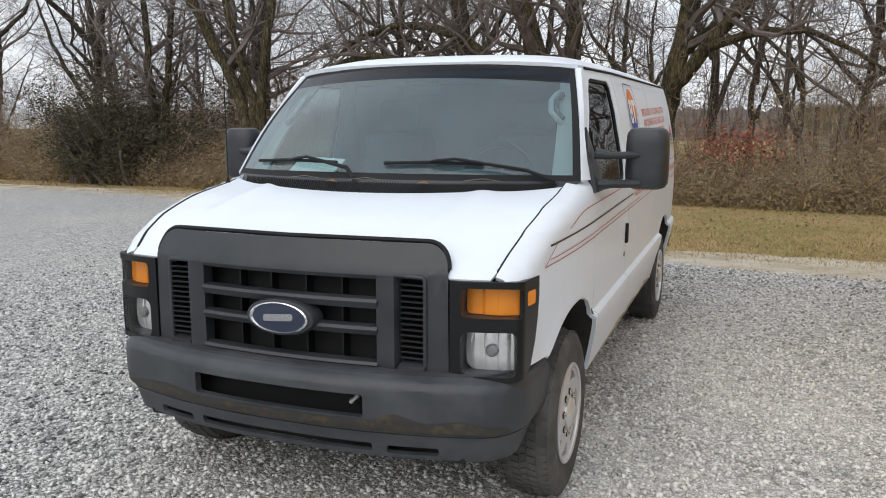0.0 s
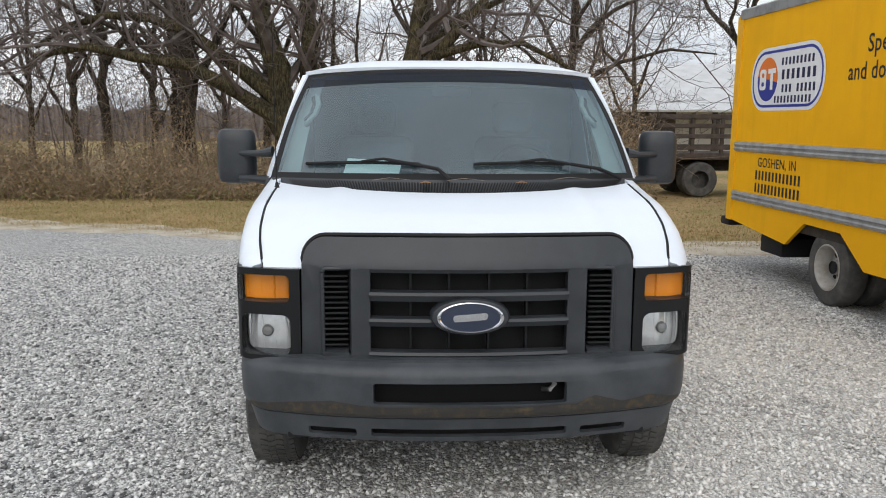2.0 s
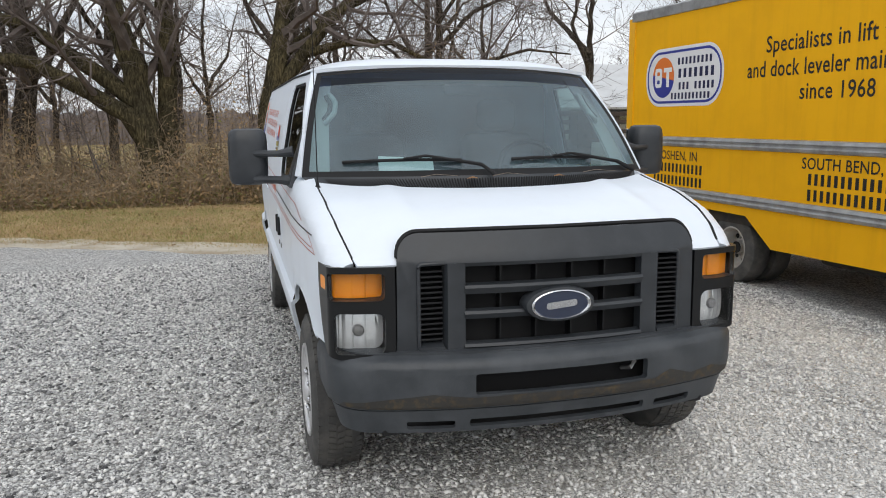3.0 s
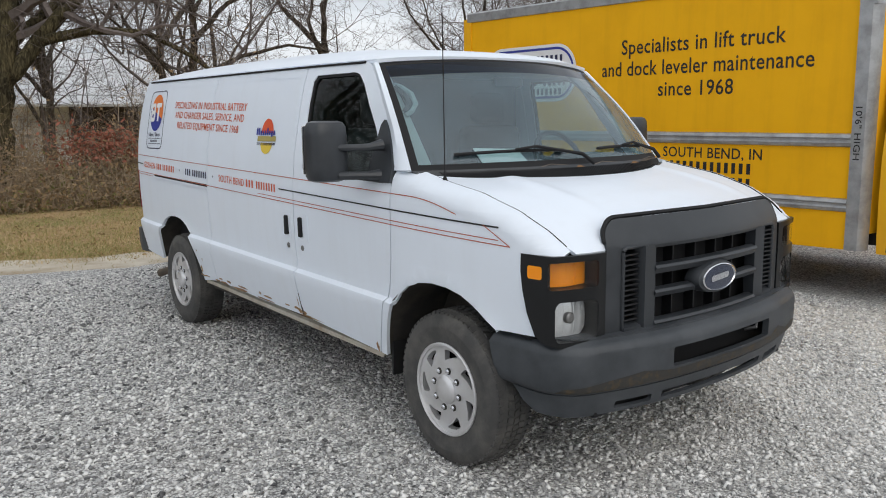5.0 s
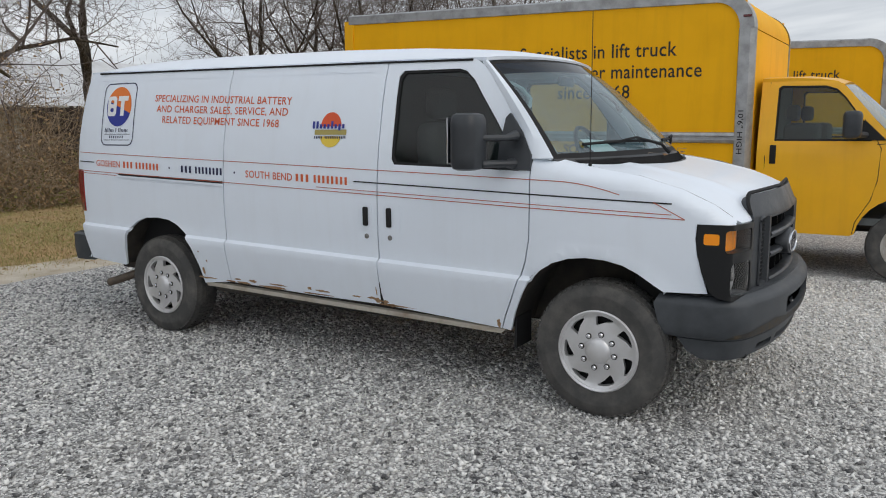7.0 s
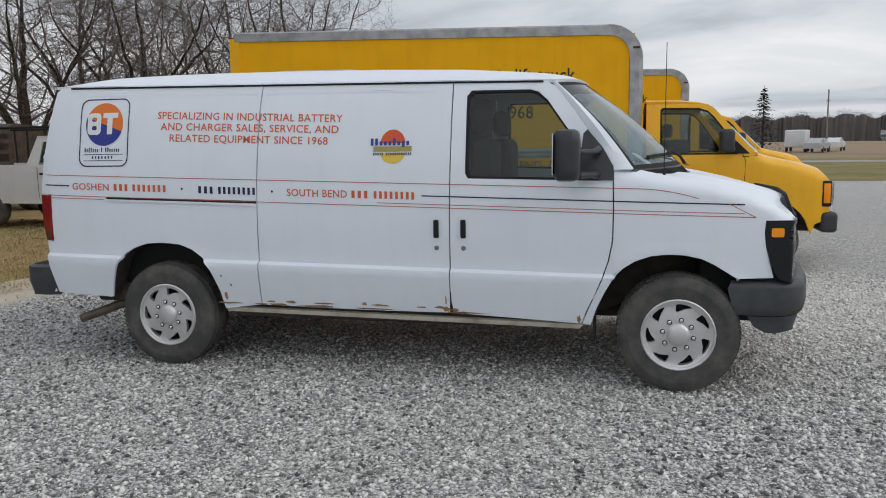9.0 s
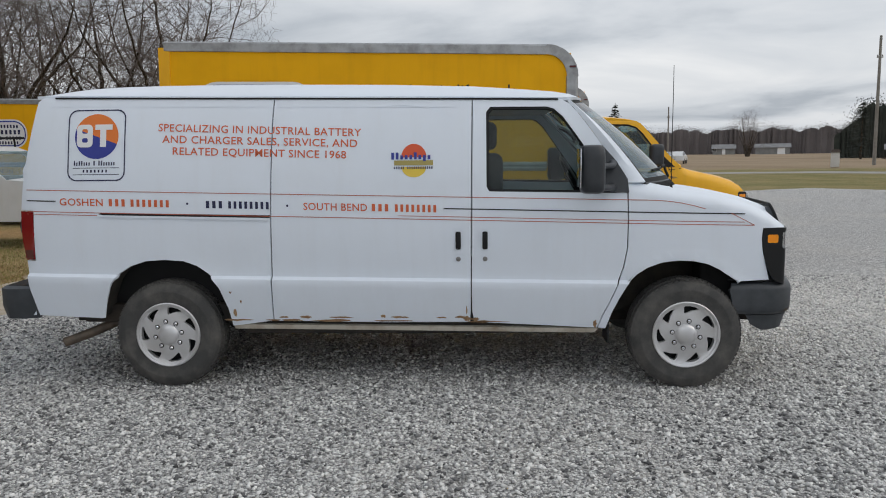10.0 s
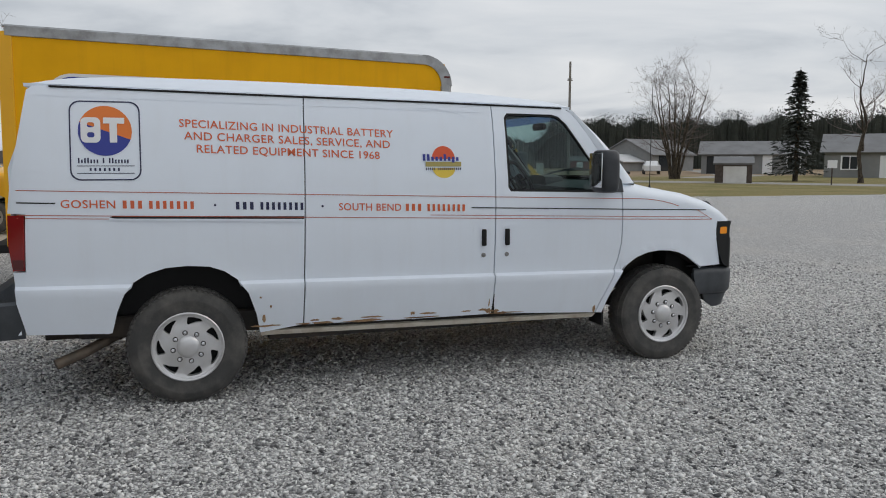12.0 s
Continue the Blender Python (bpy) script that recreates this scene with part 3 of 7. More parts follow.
rows = []
for j in range(-2, 19):
    v = (max(j, 0) / 18) ** 1.5
    row = []
    for i in range(-40, 41):
        u = i / 40
        back = -0.115 + 0.30 * abs(u) ** 2.2
        xf = abs(u) * (hood_half(-0.60 - NOSE) - 0.004)
        # beside the grille the bonnet's corners roll down to the lamps
        corner = smooth01((xf - 0.575) / 0.10)
        front = (-0.650 + 0.072 * (xf / 0.67) ** 2 - NOSE) * (1 - corner) + (-0.632 - NOSE + 0.045 * (max(xf - 0.69, 0) / 0.208) ** 2) * corner
        y = front + (back - front) * v
        x = u * (hood_half(y) - 0.008)
        z = hood_z(x, y)
        d = min((y - front) / 0.17, 1.0)
        low = 1.080
        z -= corner * max(z - (low + (z - low) * math.sqrt(1 - (1 - d) ** 2)), 0.0)
        if j < 0:
            y -= (0.010 if j == -1 else 0.002) * (1 - 0.6 * corner)
            z -= (0.010 if j == -1 else 0.03) * (1 - 0.65 * corner)
        row.append((x, y, z))
    rows.append(row)
part("bonnet", grid(rows, thick=0.015), M_WHITE, van, "white bonnet with raised edges")
for s in (-1, 1):
    part("bonnet_seam", tube([(s * (hood_half(y) - 0.005), y, interp(y, FENDER_TOP) - 0.007) for y in [0.16 - 0.03 * i for i in range(27)]], 0.007, 6), M_BLACK, van)
rows = []
for v in (0.0, 0.33, 0.67, 1.0):
    row = []
    for i in range(-16, 17):
        u = i / 16
        p = screen(u, 0.0)
        back = -0.115 + 0.30 * abs(u) ** 2.2 + 0.008
        x = u * (hood_half(max(back, -0.3)) - 0.01)
        q = Vector((x, back, hood_z(x, back) - 0.012))
        row.append(q + (p - q) * v + Vector((0, 0, -0.012 * math.sin(math.pi * v))))
    rows.append(row)
cowl = part("cowl_panel", grid(rows, thick=0.02), M_TRIM, van, "black slotted cowl below the windscreen")
for i in range(-62, 63):
    u = i / 68
    p, back = screen(u, 0.0), -0.115 + 0.30 * abs(u) ** 2.2 + 0.008
    q = Vector((u * 0.87, back, hood_z(u * 0.87, back) - 0.012))
    a, b = q + (p - q) * 0.22, q + (p - q) * 0.80
    part("cowl_rib", tube([a + Vector((0, 0, 0.0)), b + Vector((0.010, 0, 0.0))], 0.0035, 4), M_BLACK, cowl, smooth=0)
part("engine_bay", boxed((-0.80, -0.55, 0.55), (0.80, -0.12, 1.05), 0.05), M_BLACK, van)

# wipers
for x0, x1, px in ((-0.70, -0.17, -0.04), (0.07, 0.50, 0.78)):
    def on(x, v, lift):
        u = max(-0.98, min(0.98, x / 0.87))
        return screen(u, v) + Vector((0, -lift, lift * 0.7))
    w = part("wiper_blade", tube([on(x0 + (x1 - x0) * k / 8, 0.105 + 0.01 * math.sin(k / 8 * math.pi), 0.012) for k in range(9)], 0.009, 6), M_BLACK, van)
    part("wiper_arm", tube([on(px, -0.02, 0.02), on(px + (x1 - px) * 0.4, 0.05, 0.03), on((x0 + x1) / 2 + 0.1, 0.12, 0.035), on((x0 + x1) / 2, 0.115, 0.022)], [0.012, 0.010, 0.008, 0.006], 6), M_BLACK, w)

# antenna on the passenger wing
ant = part("antenna", tube([(-0.885, 0.10, 1.335), (-0.886, 0.10, 1.75), (-0.888, 0.10, 2.13)], [0.0032, 0.0025, 0.002], 6), M_BLACK, van, "thin black whip antenna")
part("antenna_base", lathe([(0.020, -0.02), (0.020, 0.008), (0.010, 0.018), (0.005, 0.04)], 12, Matrix.Translation((-0.885, 0.10, 1.325))), M_BLACK, ant)

# grille
GF = -0.705 - NOSE


def surround(u, v):
    """A point of the grille's face: flat below, leaning back at the top, swept back to the sides."""
    lean = max(0.0, v - 1.085)
    return Vector((u, GF + 0.072 * (u / 0.67) ** 2 + 0.42 * lean - 0.01, v))


outer = [(0.672, 0.672)] + [(0.668, 1.10)] + arc(0.575, 1.10, 0.09, 0.098, 0, 90, 7) + [(0.0, 1.200)] + arc(-0.575, 1.10, 0.09, 0.098, 90, 180, 7) + [(-0.668, 1.10), (-0.672, 0.672)]
hole = rounded(-0.585, 0.722, 0.585, 1.078, 0.018)
CU = [i * 0.06 - 0.66 for i in range(23)]
grille = part("grille_surround", flat(outer, [hole], CU, [0.8, 0.95, 1.09, 1.12, 1.15, 1.18], surround, 0.06), M_TRIM, van, "black plastic grille surround")
part("grille_lip", tube([surround(u, v) + Vector((0, -0.001, 0)) for u, v in hole + hole[:1]], 0.009, 8), M_TRIM, grille)
part("grille_seal", tube([surround(u, v) + Vector((0, 0.012, 0.006)) for u, v in outer[1:-1]], 0.010, 6), M_BLACK, van)
part("grille_back", flat(rounded(-0.63, 0.69, 0.63, 1.11, 0.01), [], CU, [], lambda u, v: surround(u, min(v, 1.08)) + Vector((0, 0.11, 0))), M_BLACK, van)
for z0, z1 in ((0.948, 0.992), (0.845, 0.885), (0.722, 0.748)):
    ring = []
    for u in [i * 0.04 - 0.40 for i in range(21)]:
        b = surround(u, 0.9)
        ring.append([(u, b.y - 0.004, z1 - 0.018), (u, b.y + 0.004, z1 - 0.007), (u, b.y + 0.030, z1), (u, b.y + 0.055, z1 - 0.006), (u, b.y + 0.055, z0), (u, b.y + 0.010, z0)])
    part("grille_bar", loft(ring), M_TRIM, grille)
part("grille_bar", loft([[(u, surround(u, 0.9).y + 0.002, 1.078), (u, surround(u, 0.9).y + 0.05, 1.078), (u, surround(u, 0.9).y + 0.05, 1.062), (u, surround(u, 0.9).y + 0.012, 1.062)] for u in [i * 0.04 - 0.40 for i in range(21)]]), M_TRIM, grille)
for u in (-0.235, -0.08, 0.08, 0.235):
    b = surround(u, 0.9).y
    part("grille_fin", boxed((u - 0.004, b + 0.050, 0.73), (u + 0.004, b + 0.10, 1.07)), M_LAMPBLACK, grille)
for s in (-1, 1):
    b0, b1 = surround(0.40, 0.9).y, surround(0.49, 0.9).y
    part("grille_pillar", loft([[(s * a, b0 + c, z) for a, c in ((0.395, 0.006), (0.47, 0.002), (0.482, 0.05), (0.395, 0.06))] for z in (0.722, 0.9, 1.078)]), M_TRIM, grille)
    for k in range(14):
        z = 0.762 + k * 0.0215
        part("grille_louvre", boxed((s * 0.484, b1 + 0.010, z), (s * 0.580, b1 + 0.050, z + 0.008), 0.002, 1), M_LAMPBLACK, grille)
    part("louvre_sill", loft([[(s * 0.482, b1 - 0.004, 0.722), (s * 0.482, b1 + 0.05, 0.722), (s * 0.482, b1 + 0.05, 0.755), (s * 0.482, b1 - 0.004, 0.736)], [(s * 0.586, b1 + 0.004, 0.722), (s * 0.586, b1 + 0.05, 0.722), (s * 0.586, b1 + 0.05, 0.76), (s * 0.586, b1 + 0.004, 0.738)]]), M_TRIM, grille)
eb = surround(0, 0.9).y
EM = Matrix.Translation((0, eb - 0.004, 0.892)) @ Matrix.Rotation(math.pi / 2, 4, "X")
ELL = Matrix.Diagonal((1.0, 0.47, 1.0, 1.0))
emblem = part("emblem_pod", lathe([(0.158, -0.05), (0.158, 0.0), (0.150, 0.016), (0.140, 0.018), (0.001, 0.018)], 40, EM @ ELL), M_TRIM, grille)
part("emblem_ring", lathe([(0.132, 0.018), (0.132, 0.026), (0.124, 0.029), (0.118, 0.024), (0.118, 0.018)], 40, EM @ ELL), M_CHROME, emblem, "chrome oval ring")
part("emblem_field", lathe([(0.118, 0.019), (0.118, 0.024), (0.06, 0.027), (0.001, 0.028)], 40, EM @ ELL), M_EMBLEM, emblem, "blue oval emblem")
part("emblem_mark", flat(rounded(-0.068, -0.012, 0.068, 0.016, 0.012), [], [-0.03, 0, 0.03], [], lambda u, v: Vector((u, eb - 0.034 + 0.3 * u * u, 0.892 + v + 0.08 * u))), M_CHROME, emblem)

# head lamps
for s in (-1, 1):
    def lamp(u, v, proud=0.0, s=s):
        """u runs outwards along the face and round the corner onto the wing; v is the height."""
        if u < 0.20:
            p = Vector((0.690 + u * 1.04, -0.648 - NOSE + 0.045 * (u / 0.2) ** 2, v))
            n = Vector((0.25 * u / 0.2, -1, 0))
        else:
            a = min((u - 0.20) / 0.09, 1.0) * math.pi / 2
            p = Vector((0.898 + 0.042 * math.sin(a), -0.603 - NOSE + 0.050 * (1 - math.cos(a)), v))
            n = Vector((math.sin(a), -math.cos(a), 0))
            if u > 0.29:
                p += Vector((0.014 * (u - 0.29) / 0.1, (u - 0.29), 0))
        if proud < -0.01:
            n = Vector((0.10, -1, 0))  # the recesses run straight back
        n.normalize()
        p = p + n * proud
        return Vector((s * p.x, p.y, p.z))
    LU = [0.05, 0.1, 0.15, 0.2, 0.215, 0.23, 0.245, 0.26, 0.275, 0.29, 0.33]
    casing = [(-0.013, 0.680), (-0.013, 1.070), (0.30, 1.073), (0.408, 1.073), (0.410, 1.0), (0.400, 0.92), (0.378, 0.83), (0.338, 0.74), (0.30, 0.712), (0.2, 0.695)]
    up = rounded(0.028, 0.936, 0.272, 1.046, 0.02)
    lo = rounded(0.026, 0.716, 0.232, 0.884, 0.035)
    mk = rounded(0.303, 0.974, 0.375, 1.028, 0.010)
    h = part("lamp_housing", flat(casing, [up, lo, mk], LU, [], lamp, 0.02), M_LAMPBLACK, van, "glossy black head lamp housing")
    part("lamp_backing", flat([(u * 0.99, v) for u, v in casing], [], LU, [], lambda u, v: lamp(u, v, -0.135)), M_BLACK, h)
    for loop in (up, lo):
        part("lamp_recess", grid([[lamp(u, v, d) for u, v in loop + loop[:1]] for d in (-0.002, -0.05, -0.122)]), M_LAMPBLACK, h)
        part("recess_back", flat(loop, [], LU, [], lambda u, v: lamp(u, v, -0.120)), M_LAMPBLACK, h)
        c = part("lens_cover", flat(loop, [], LU, [], lambda u, v: lamp(u, v, -0.004)), M_LENS, h)
        c.visible_shadow = False
    am = rounded(0.032, 0.939, 0.235, 1.043, 0.018)
    part("turn_signal", flat(am, [], LU + [0.05 + 0.011 * i for i in range(15)], [0.96, 1.0], lambda u, v: lamp(u, v, -0.052 + 0.0030 * math.sin(u * 520) - 1.6 * (u - 0.16) ** 2), 0.012), M_AMBER, h, "amber turn signal lens")
    part("marker_lamp", flat(mk, [], LU, [], lambda u, v: lamp(u, v, 0.0), 0.008), M_AMBER, h, "amber side marker")
    hl = rounded(0.031, 0.722, 0.224, 0.880, 0.035)
    part("headlight", flat(hl, [], LU + [0.05 + 0.012 * i for i in range(14)], [0.75, 0.77, 0.79, 0.81, 0.83, 0.85], lambda u, v: lamp(u, v, -0.058 - 1.8 * ((u - 0.140) ** 2 + (v - 0.803) ** 2) + 0.0028 * math.sin(u * 420)), 0.02), M_REFLECTOR, h, "bright ribbed headlight")
    bc = lamp(0.128, 0.806, -0.050)
    part("bulb_shield", lathe([(0.024, -0.02), (0.024, 0.004), (0.018, 0.010), (0.001, 0.012)], 18, Matrix.Translation(bc) @ Matrix.Rotation(math.pi / 2, 4, "X")), M_STEEL, h)

# front bumper

def bumper(u, v):
    """u along the bumper from -1.28 to 1.28 (turning the corner at 0.78), v the height; the outer face."""
    a, s = abs(u), (1 if u > 0 else -1)
    if a < 0.80:
        x, y, nx, ny = a, -0.852 + 0.115 * (a / 0.80) ** 2.3, 0.33 * (a / 0.8) ** 1.3, -1.0
    else:
        w = min((a - 0.80) / 0.22, 1.0) * math.pi / 2
        x, y = 0.80 + 0.150 * math.sin(w), -0.737 + 0.165 * (1 - math.cos(w)) + 0.05 * math.sin(w)
        nx, ny = math.sin(w) + 0.33 * math.cos(w), -math.cos(w)
        if a > 1.02:
            y += (a - 1.02)
            x += 0.02 * (a - 1.02)
    ln = math.hypot(nx, ny)
    off = interp(v, [(0.36, 0.12), (0.385, 0.06), (0.47, 0.036), (0.492, 0.026), (0.51, 0.010), (0.55, 0.002), (0.64, 0.0), (0.672, 0.003), (0.695, 0.018), (0.712, 0.055)])
    return Vector((s * (x - nx / ln * off), y - ny / ln * off, v))


BU = [i * 0.05 - 1.25 for i in range(51)] + [0.82, 0.87, 0.92, 0.97, -0.82, -0.87, -0.92, -0.97]
BV = [0.365, 0.385, 0.43, 0.47, 0.492, 0.51, 0.53, 0.55, 0.64, 0.66, 0.672, 0.684, 0.695, 0.704]
slot = rounded(-0.382, 0.556, 0.382, 0.642, 0.012)
ends = [(1.24, 0.705), (1.26, 0.66), (1.22, 0.50), (1.14, 0.494), (-1.14, 0.494), (-1.22, 0.50), (-1.26, 0.66), (-1.24, 0.705), (-0.9, 0.712), (0.9, 0.712)]
bp = part("front_bumper", flat(ends, [slot], BU, BV, bumper, 0.03), M_BUMPER, van, "weathered black plastic front bumper")
rows = []
for u in [i * 0.05 - 1.2 for i in range(49)]:
    p, inner = bumper(u, 0.712), abs(u) < 0.9
    rows.append([p, p + Vector((0, 0.06 if inner else 0.02, 0.004)), Vector((p.x * (0.93 if inner else 0.90), p.y + (0.16 if inner else 0.03), 0.700))])
part("bumper_top", grid(rows, thick=0.01), M_BUMPER, bp)
val = [(1.14, 0.488), (1.10, 0.42), (1.02, 0.375), (0.80, 0.362), (-0.80, 0.362), (-1.02, 0.375), (-1.10, 0.42), (-1.14, 0.488)]
vh = [rounded(-0.40, 0.405, 0.40, 0.440, 0.01), rounded(0.46, 0.402, 0.66, 0.436, 0.01), rounded(-0.66, 0.402, -0.46, 0.436, 0.01)]
part("bumper_valance", flat(val, vh, BU, BV, bumper, 0.02), M_BUMPER, bp, "slotted black lower valance")
part("grime_band", flat([(0.93, 0.500), (0.90, 0.525), (0.74, 0.560), (0.62, 0.545), (0.50, 0.580), (0.42, 0.548), (0.2, 0.543), (-0.2, 0.548), (-0.39, 0.545), (-0.55, 0.565), (-0.72, 0.548), (-0.90, 0.522), (-0.93, 0.500)], [], BU, BV, lambda u, v: bumper(u, v) + Vector((0, -0.0025, 0))), M_BUMPER_DIRT, bp, "rusty brown grime along the bumper")
part("bumper_beam", boxed((-0.62, -0.72, 0.50), (0.62, -0.66, 0.70), 0.02), M_BLACK, van)
# added black block, so that the valance slots read as shaded
part("valance_backing", boxed((-0.74, -0.70, 0.37), (0.74, -0.66, 0.49), 0.01), M_BLACK, van)
part("tow_hook", tube([(0.30, -0.75, 0.585), (0.32, -0.80, 0.60), (0.34, -0.79, 0.62), (0.335, -0.74, 0.63)], 0.010, 6), M_STEEL, van)

# rear bumper
rows = []
for x, y in ((-0.93, 4.43), (-0.955, 4.53), (-0.95, 4.64), (-0.90, 4.705), (-0.5, 4.725), (0.5, 4.725), (0.90, 4.705), (0.95, 4.64), (0.955, 4.53), (0.93, 4.43)):
    rows.append([(x * 0.96, y - (0.02 if abs(x) < 0.92 else 0), 0.700), (x, y, 0.685), (x, y, 0.56), (x * 0.985, y - (0.02 if abs(x) < 0.92 else 0), 0.475)])
part("rear_bumper", grid(rows, thick=0.04), M_BUMPER, van, "dark rear step bumper")

# mirrors
for s in (-1, 1):
    sail = [(0.395, 1.318), (0.40, 1.40), (0.47, 1.52), (0.56, 1.625), (0.585, 1.60), (0.60, 1.45), (0.595, 1.318)]
    mr = part("door_mirror", flat(sail, [], [], [1.4, 1.5], van_side(s, 0.016), 0.03), M_TRIM, van, "black towing mirror")
    for z, r in ((1.490, 0.018), (1.352, 0.021)):
        part("mirror_arm", tube([(s * 0.965, 0.50, z + (0.01 if z > 1.4 else -0.004)), (s * 1.04, 0.515, z), (s * 1.16, 0.60, z)], [r * 1.7, r, r], 10), M_TRIM, mr)
    rings = []
    for v, k in ((0, 0.62), (0.03, 0.86), (0.10, 0.97), (0.25, 1.0), (0.5, 1.0), (0.75, 0.99), (0.90, 0.95), (0.97, 0.83), (1.0, 0.60)):
        cx, cy, z = s * 1.192, 0.672, 1.322 + 0.300 * v
        ring = []
        for i in range(20):
            a = 2 * math.pi * i / 20
            c, sn = math.cos(a), math.sin(a)
            px = 0.104 * k * math.copysign(abs(c) ** 0.55, c)
            py = 0.088 * k * math.copysign(abs(sn) ** 0.7, sn)
            ring.append((cx + px, cy + py * (1.0 if py < 0 else 0.75), z))
        rings.append(ring)
    part("mirror_head", loft(rings), M_TRIM, mr)
    part("mirror_glass", boxed((s * 1.105, 0.738, 1.36), (s * 1.28, 0.746, 1.60), 0.003), M_CHROME, mr)

# wheels


def wheel(m):
    ty = part("wheel", lathe([(0.215, -0.100), (0.222, -0.108), (0.250, -0.114), (0.300, -0.118), (0.335, -0.112), (0.352, -0.100), (0.362, -0.085), (0.368, -0.05), (0.369, 0.0), (0.368, 0.05), (0.362, 0.085), (0.352, 0.100), (0.335, 0.112), (0.305, 0.118), (0.298, 0.1195), (0.292, 0.118), (0.250, 0.114), (0.222, 0.108), (0.215, 0.100)], 72, m), M_RUBBER, van, "worn black tyre on silver wheel")
    bm = bmesh.new()
    for k in range(64):
        a = 2 * math.pi * k / 64
        for j, (w0, w1) in enumerate(((-0.098, -0.062), (-0.052, -0.018), (-0.012, 0.014), (0.020, 0.054), (0.062, 0.098))):
            am = a + (0.024 if j % 2 else 0)
            r0, r1 = 0.352, 0.3745 - (0.010 if j in (0, 4) else 0)
            da = 0.034
            sk = 0.010 * (1 if j % 2 else -1)
            vs = [bm.verts.new(m @ Vector((r * math.cos(am + d + (sk if w == w1 else -sk)), r * math.sin(am + d + (sk if w == w1 else -sk)), w))) for r in (r0, r1) for d in (-da, da) for w in (w0, w1)]
            for f in ((4, 5, 7, 6), (0, 1, 5, 4), (2, 6, 7, 3), (0, 4, 6, 2), (1, 3, 7, 5)):
                bm.faces.new([vs[i] for i in f])
    part("tyre_tread", bm, M_RUBBER, ty, smooth=0)
    part("rim_barrel", lathe([(0.220, 0.104), (0.205, 0.10), (0.198, 0.06), (0.18, 0.045), (0.001, 0.045)], 40, m), M_BLACK, ty)
    part("wheel_rim", lathe([(0.2225, 0.100), (0.2235, 0.114), (0.217, 0.1185), (0.207, 0.114), (0.205, 0.104), (0.202, 0.08)], 56, m), M_SILVER, ty)
    # hubcap: a dished plate with seven swept pockets round a domed centre
    def dish(u, v, sink=0.0):
        r = math.hypot(u, v)
        return m @ Vector((u, v, interp(r, [(0.0, 0.106), (0.105, 0.106), (0.150, 0.101), (0.185, 0.100), (0.208, 0.107)]) - sink))
    circle = [(0.208 * math.cos(2 * math.pi * i / 56), 0.208 * math.sin(2 * math.pi * i / 56)) for i in range(56)]
    pockets = []
    for k in range(7):
        a0 = 2 * math.pi * k / 7
        pk = [(0.140, 0.57), (0.150, 0.60), (0.184, 0.585), (0.191, 0.54), (0.193, 0.40), (0.192, 0.20), (0.190, 0.08), (0.183, 0.06), (0.164, 0.27)]
        pockets.append([(r * math.cos(a0 + t), r * math.sin(a0 + t)) for r, t in pk])
    part("hubcap_disc", flat(circle, pockets, [0.06 * i - 0.18 for i in range(7)], [0.06 * i - 0.18 for i in range(7)], dish, 0.006, tuple(m @ Vector((0, 0, -0.3)))), M_SILVER, ty)
    for pk in pockets:
        n = len(pk)
        inner = [(u * 0.985 + 0.003 * (pk[(i + 3) % n][0] - u), v * 0.985 + 0.003 * (pk[(i + 3) % n][1] - v)) for i, (u, v) in enumerate(pk)]
        part("pocket_wall", grid([[dish(u, v, d) for u, v in ring + ring[:1]] for ring, d in ((pk, 0.004), (inner, 0.028))]), M_SILVER, ty)
    part("hubcap_dome", lathe([(0.070, 0.102), (0.070, 0.114), (0.062, 0.124), (0.045, 0.130), (0.02, 0.133), (0.001, 0.1335)], 40, m), M_SILVER, ty)
    for k in range(8):
        a = 2 * math.pi * (k + 0.25) / 8
        part("lug_nut", lathe([(0.012, 0.10), (0.012, 0.114), (0.007, 0.120), (0.001, 0.121)], 10, m @ Matrix.Translation((0.093 * math.cos(a), 0.093 * math.sin(a), 0))), M_CHROME, ty)
        part("nut_recess", lathe([(0.0165, 0.100), (0.0165, 0.1095), (0.0005, 0.1095)], 12, m @ Matrix.Translation((0.093 * math.cos(a), 0.093 * math.sin(a), 0))), M_LINER, ty)
    return ty


for s in (-1, 1):
    for y, x, turn in ((0.0, 0.868, 0.0), (3.505, 0.862, 0.0)):
        m = Matrix.Translation((s * x, y, 0.367)) @ Matrix.Rotation(radians(turn), 4, "Z") @ Matrix.Rotation(s * math.pi / 2, 4, "Y") @ Matrix.Rotation(0.4 + y, 4, "Z")
        wheel(m)
    part("mud_flap", boxed((s * 0.74, 0.50, 0.30), (s * 0.93, 0.515, 0.48)), M_BLACK, van)

# underside
part("floor_pan", boxed((-0.86, 0.58, 0.43), (0.86, 4.15, 0.56), 0.02), M_UNDER, van)
for s in (-1, 1):
    part("frame_rail", boxed((s * 0.40, -0.6, 0.36), (s * 0.48, 4.4, 0.46), 0.01), M_UNDER, van)
    part("sill_box", boxed((s * 0.62, 0.62, 0.36), (s * 0.91, 3.0, 0.46), 0.02), M_UNDER, van)
part("rear_axle", tube([(-0.75, 3.505, 0.36), (-0.2, 3.505, 0.36), (0.0, 3.505, 0.36), (0.2, 3.505, 0.36), (0.75, 3.505, 0.36)], [0.05, 0.055, 0.14, 0.055, 0.05], 12), M_UNDER, van)
part("front_axle", tube([(-0.75, 0.0, 0.34), (0.75, 0.0, 0.34)], 0.05, 10), M_UNDER, van)
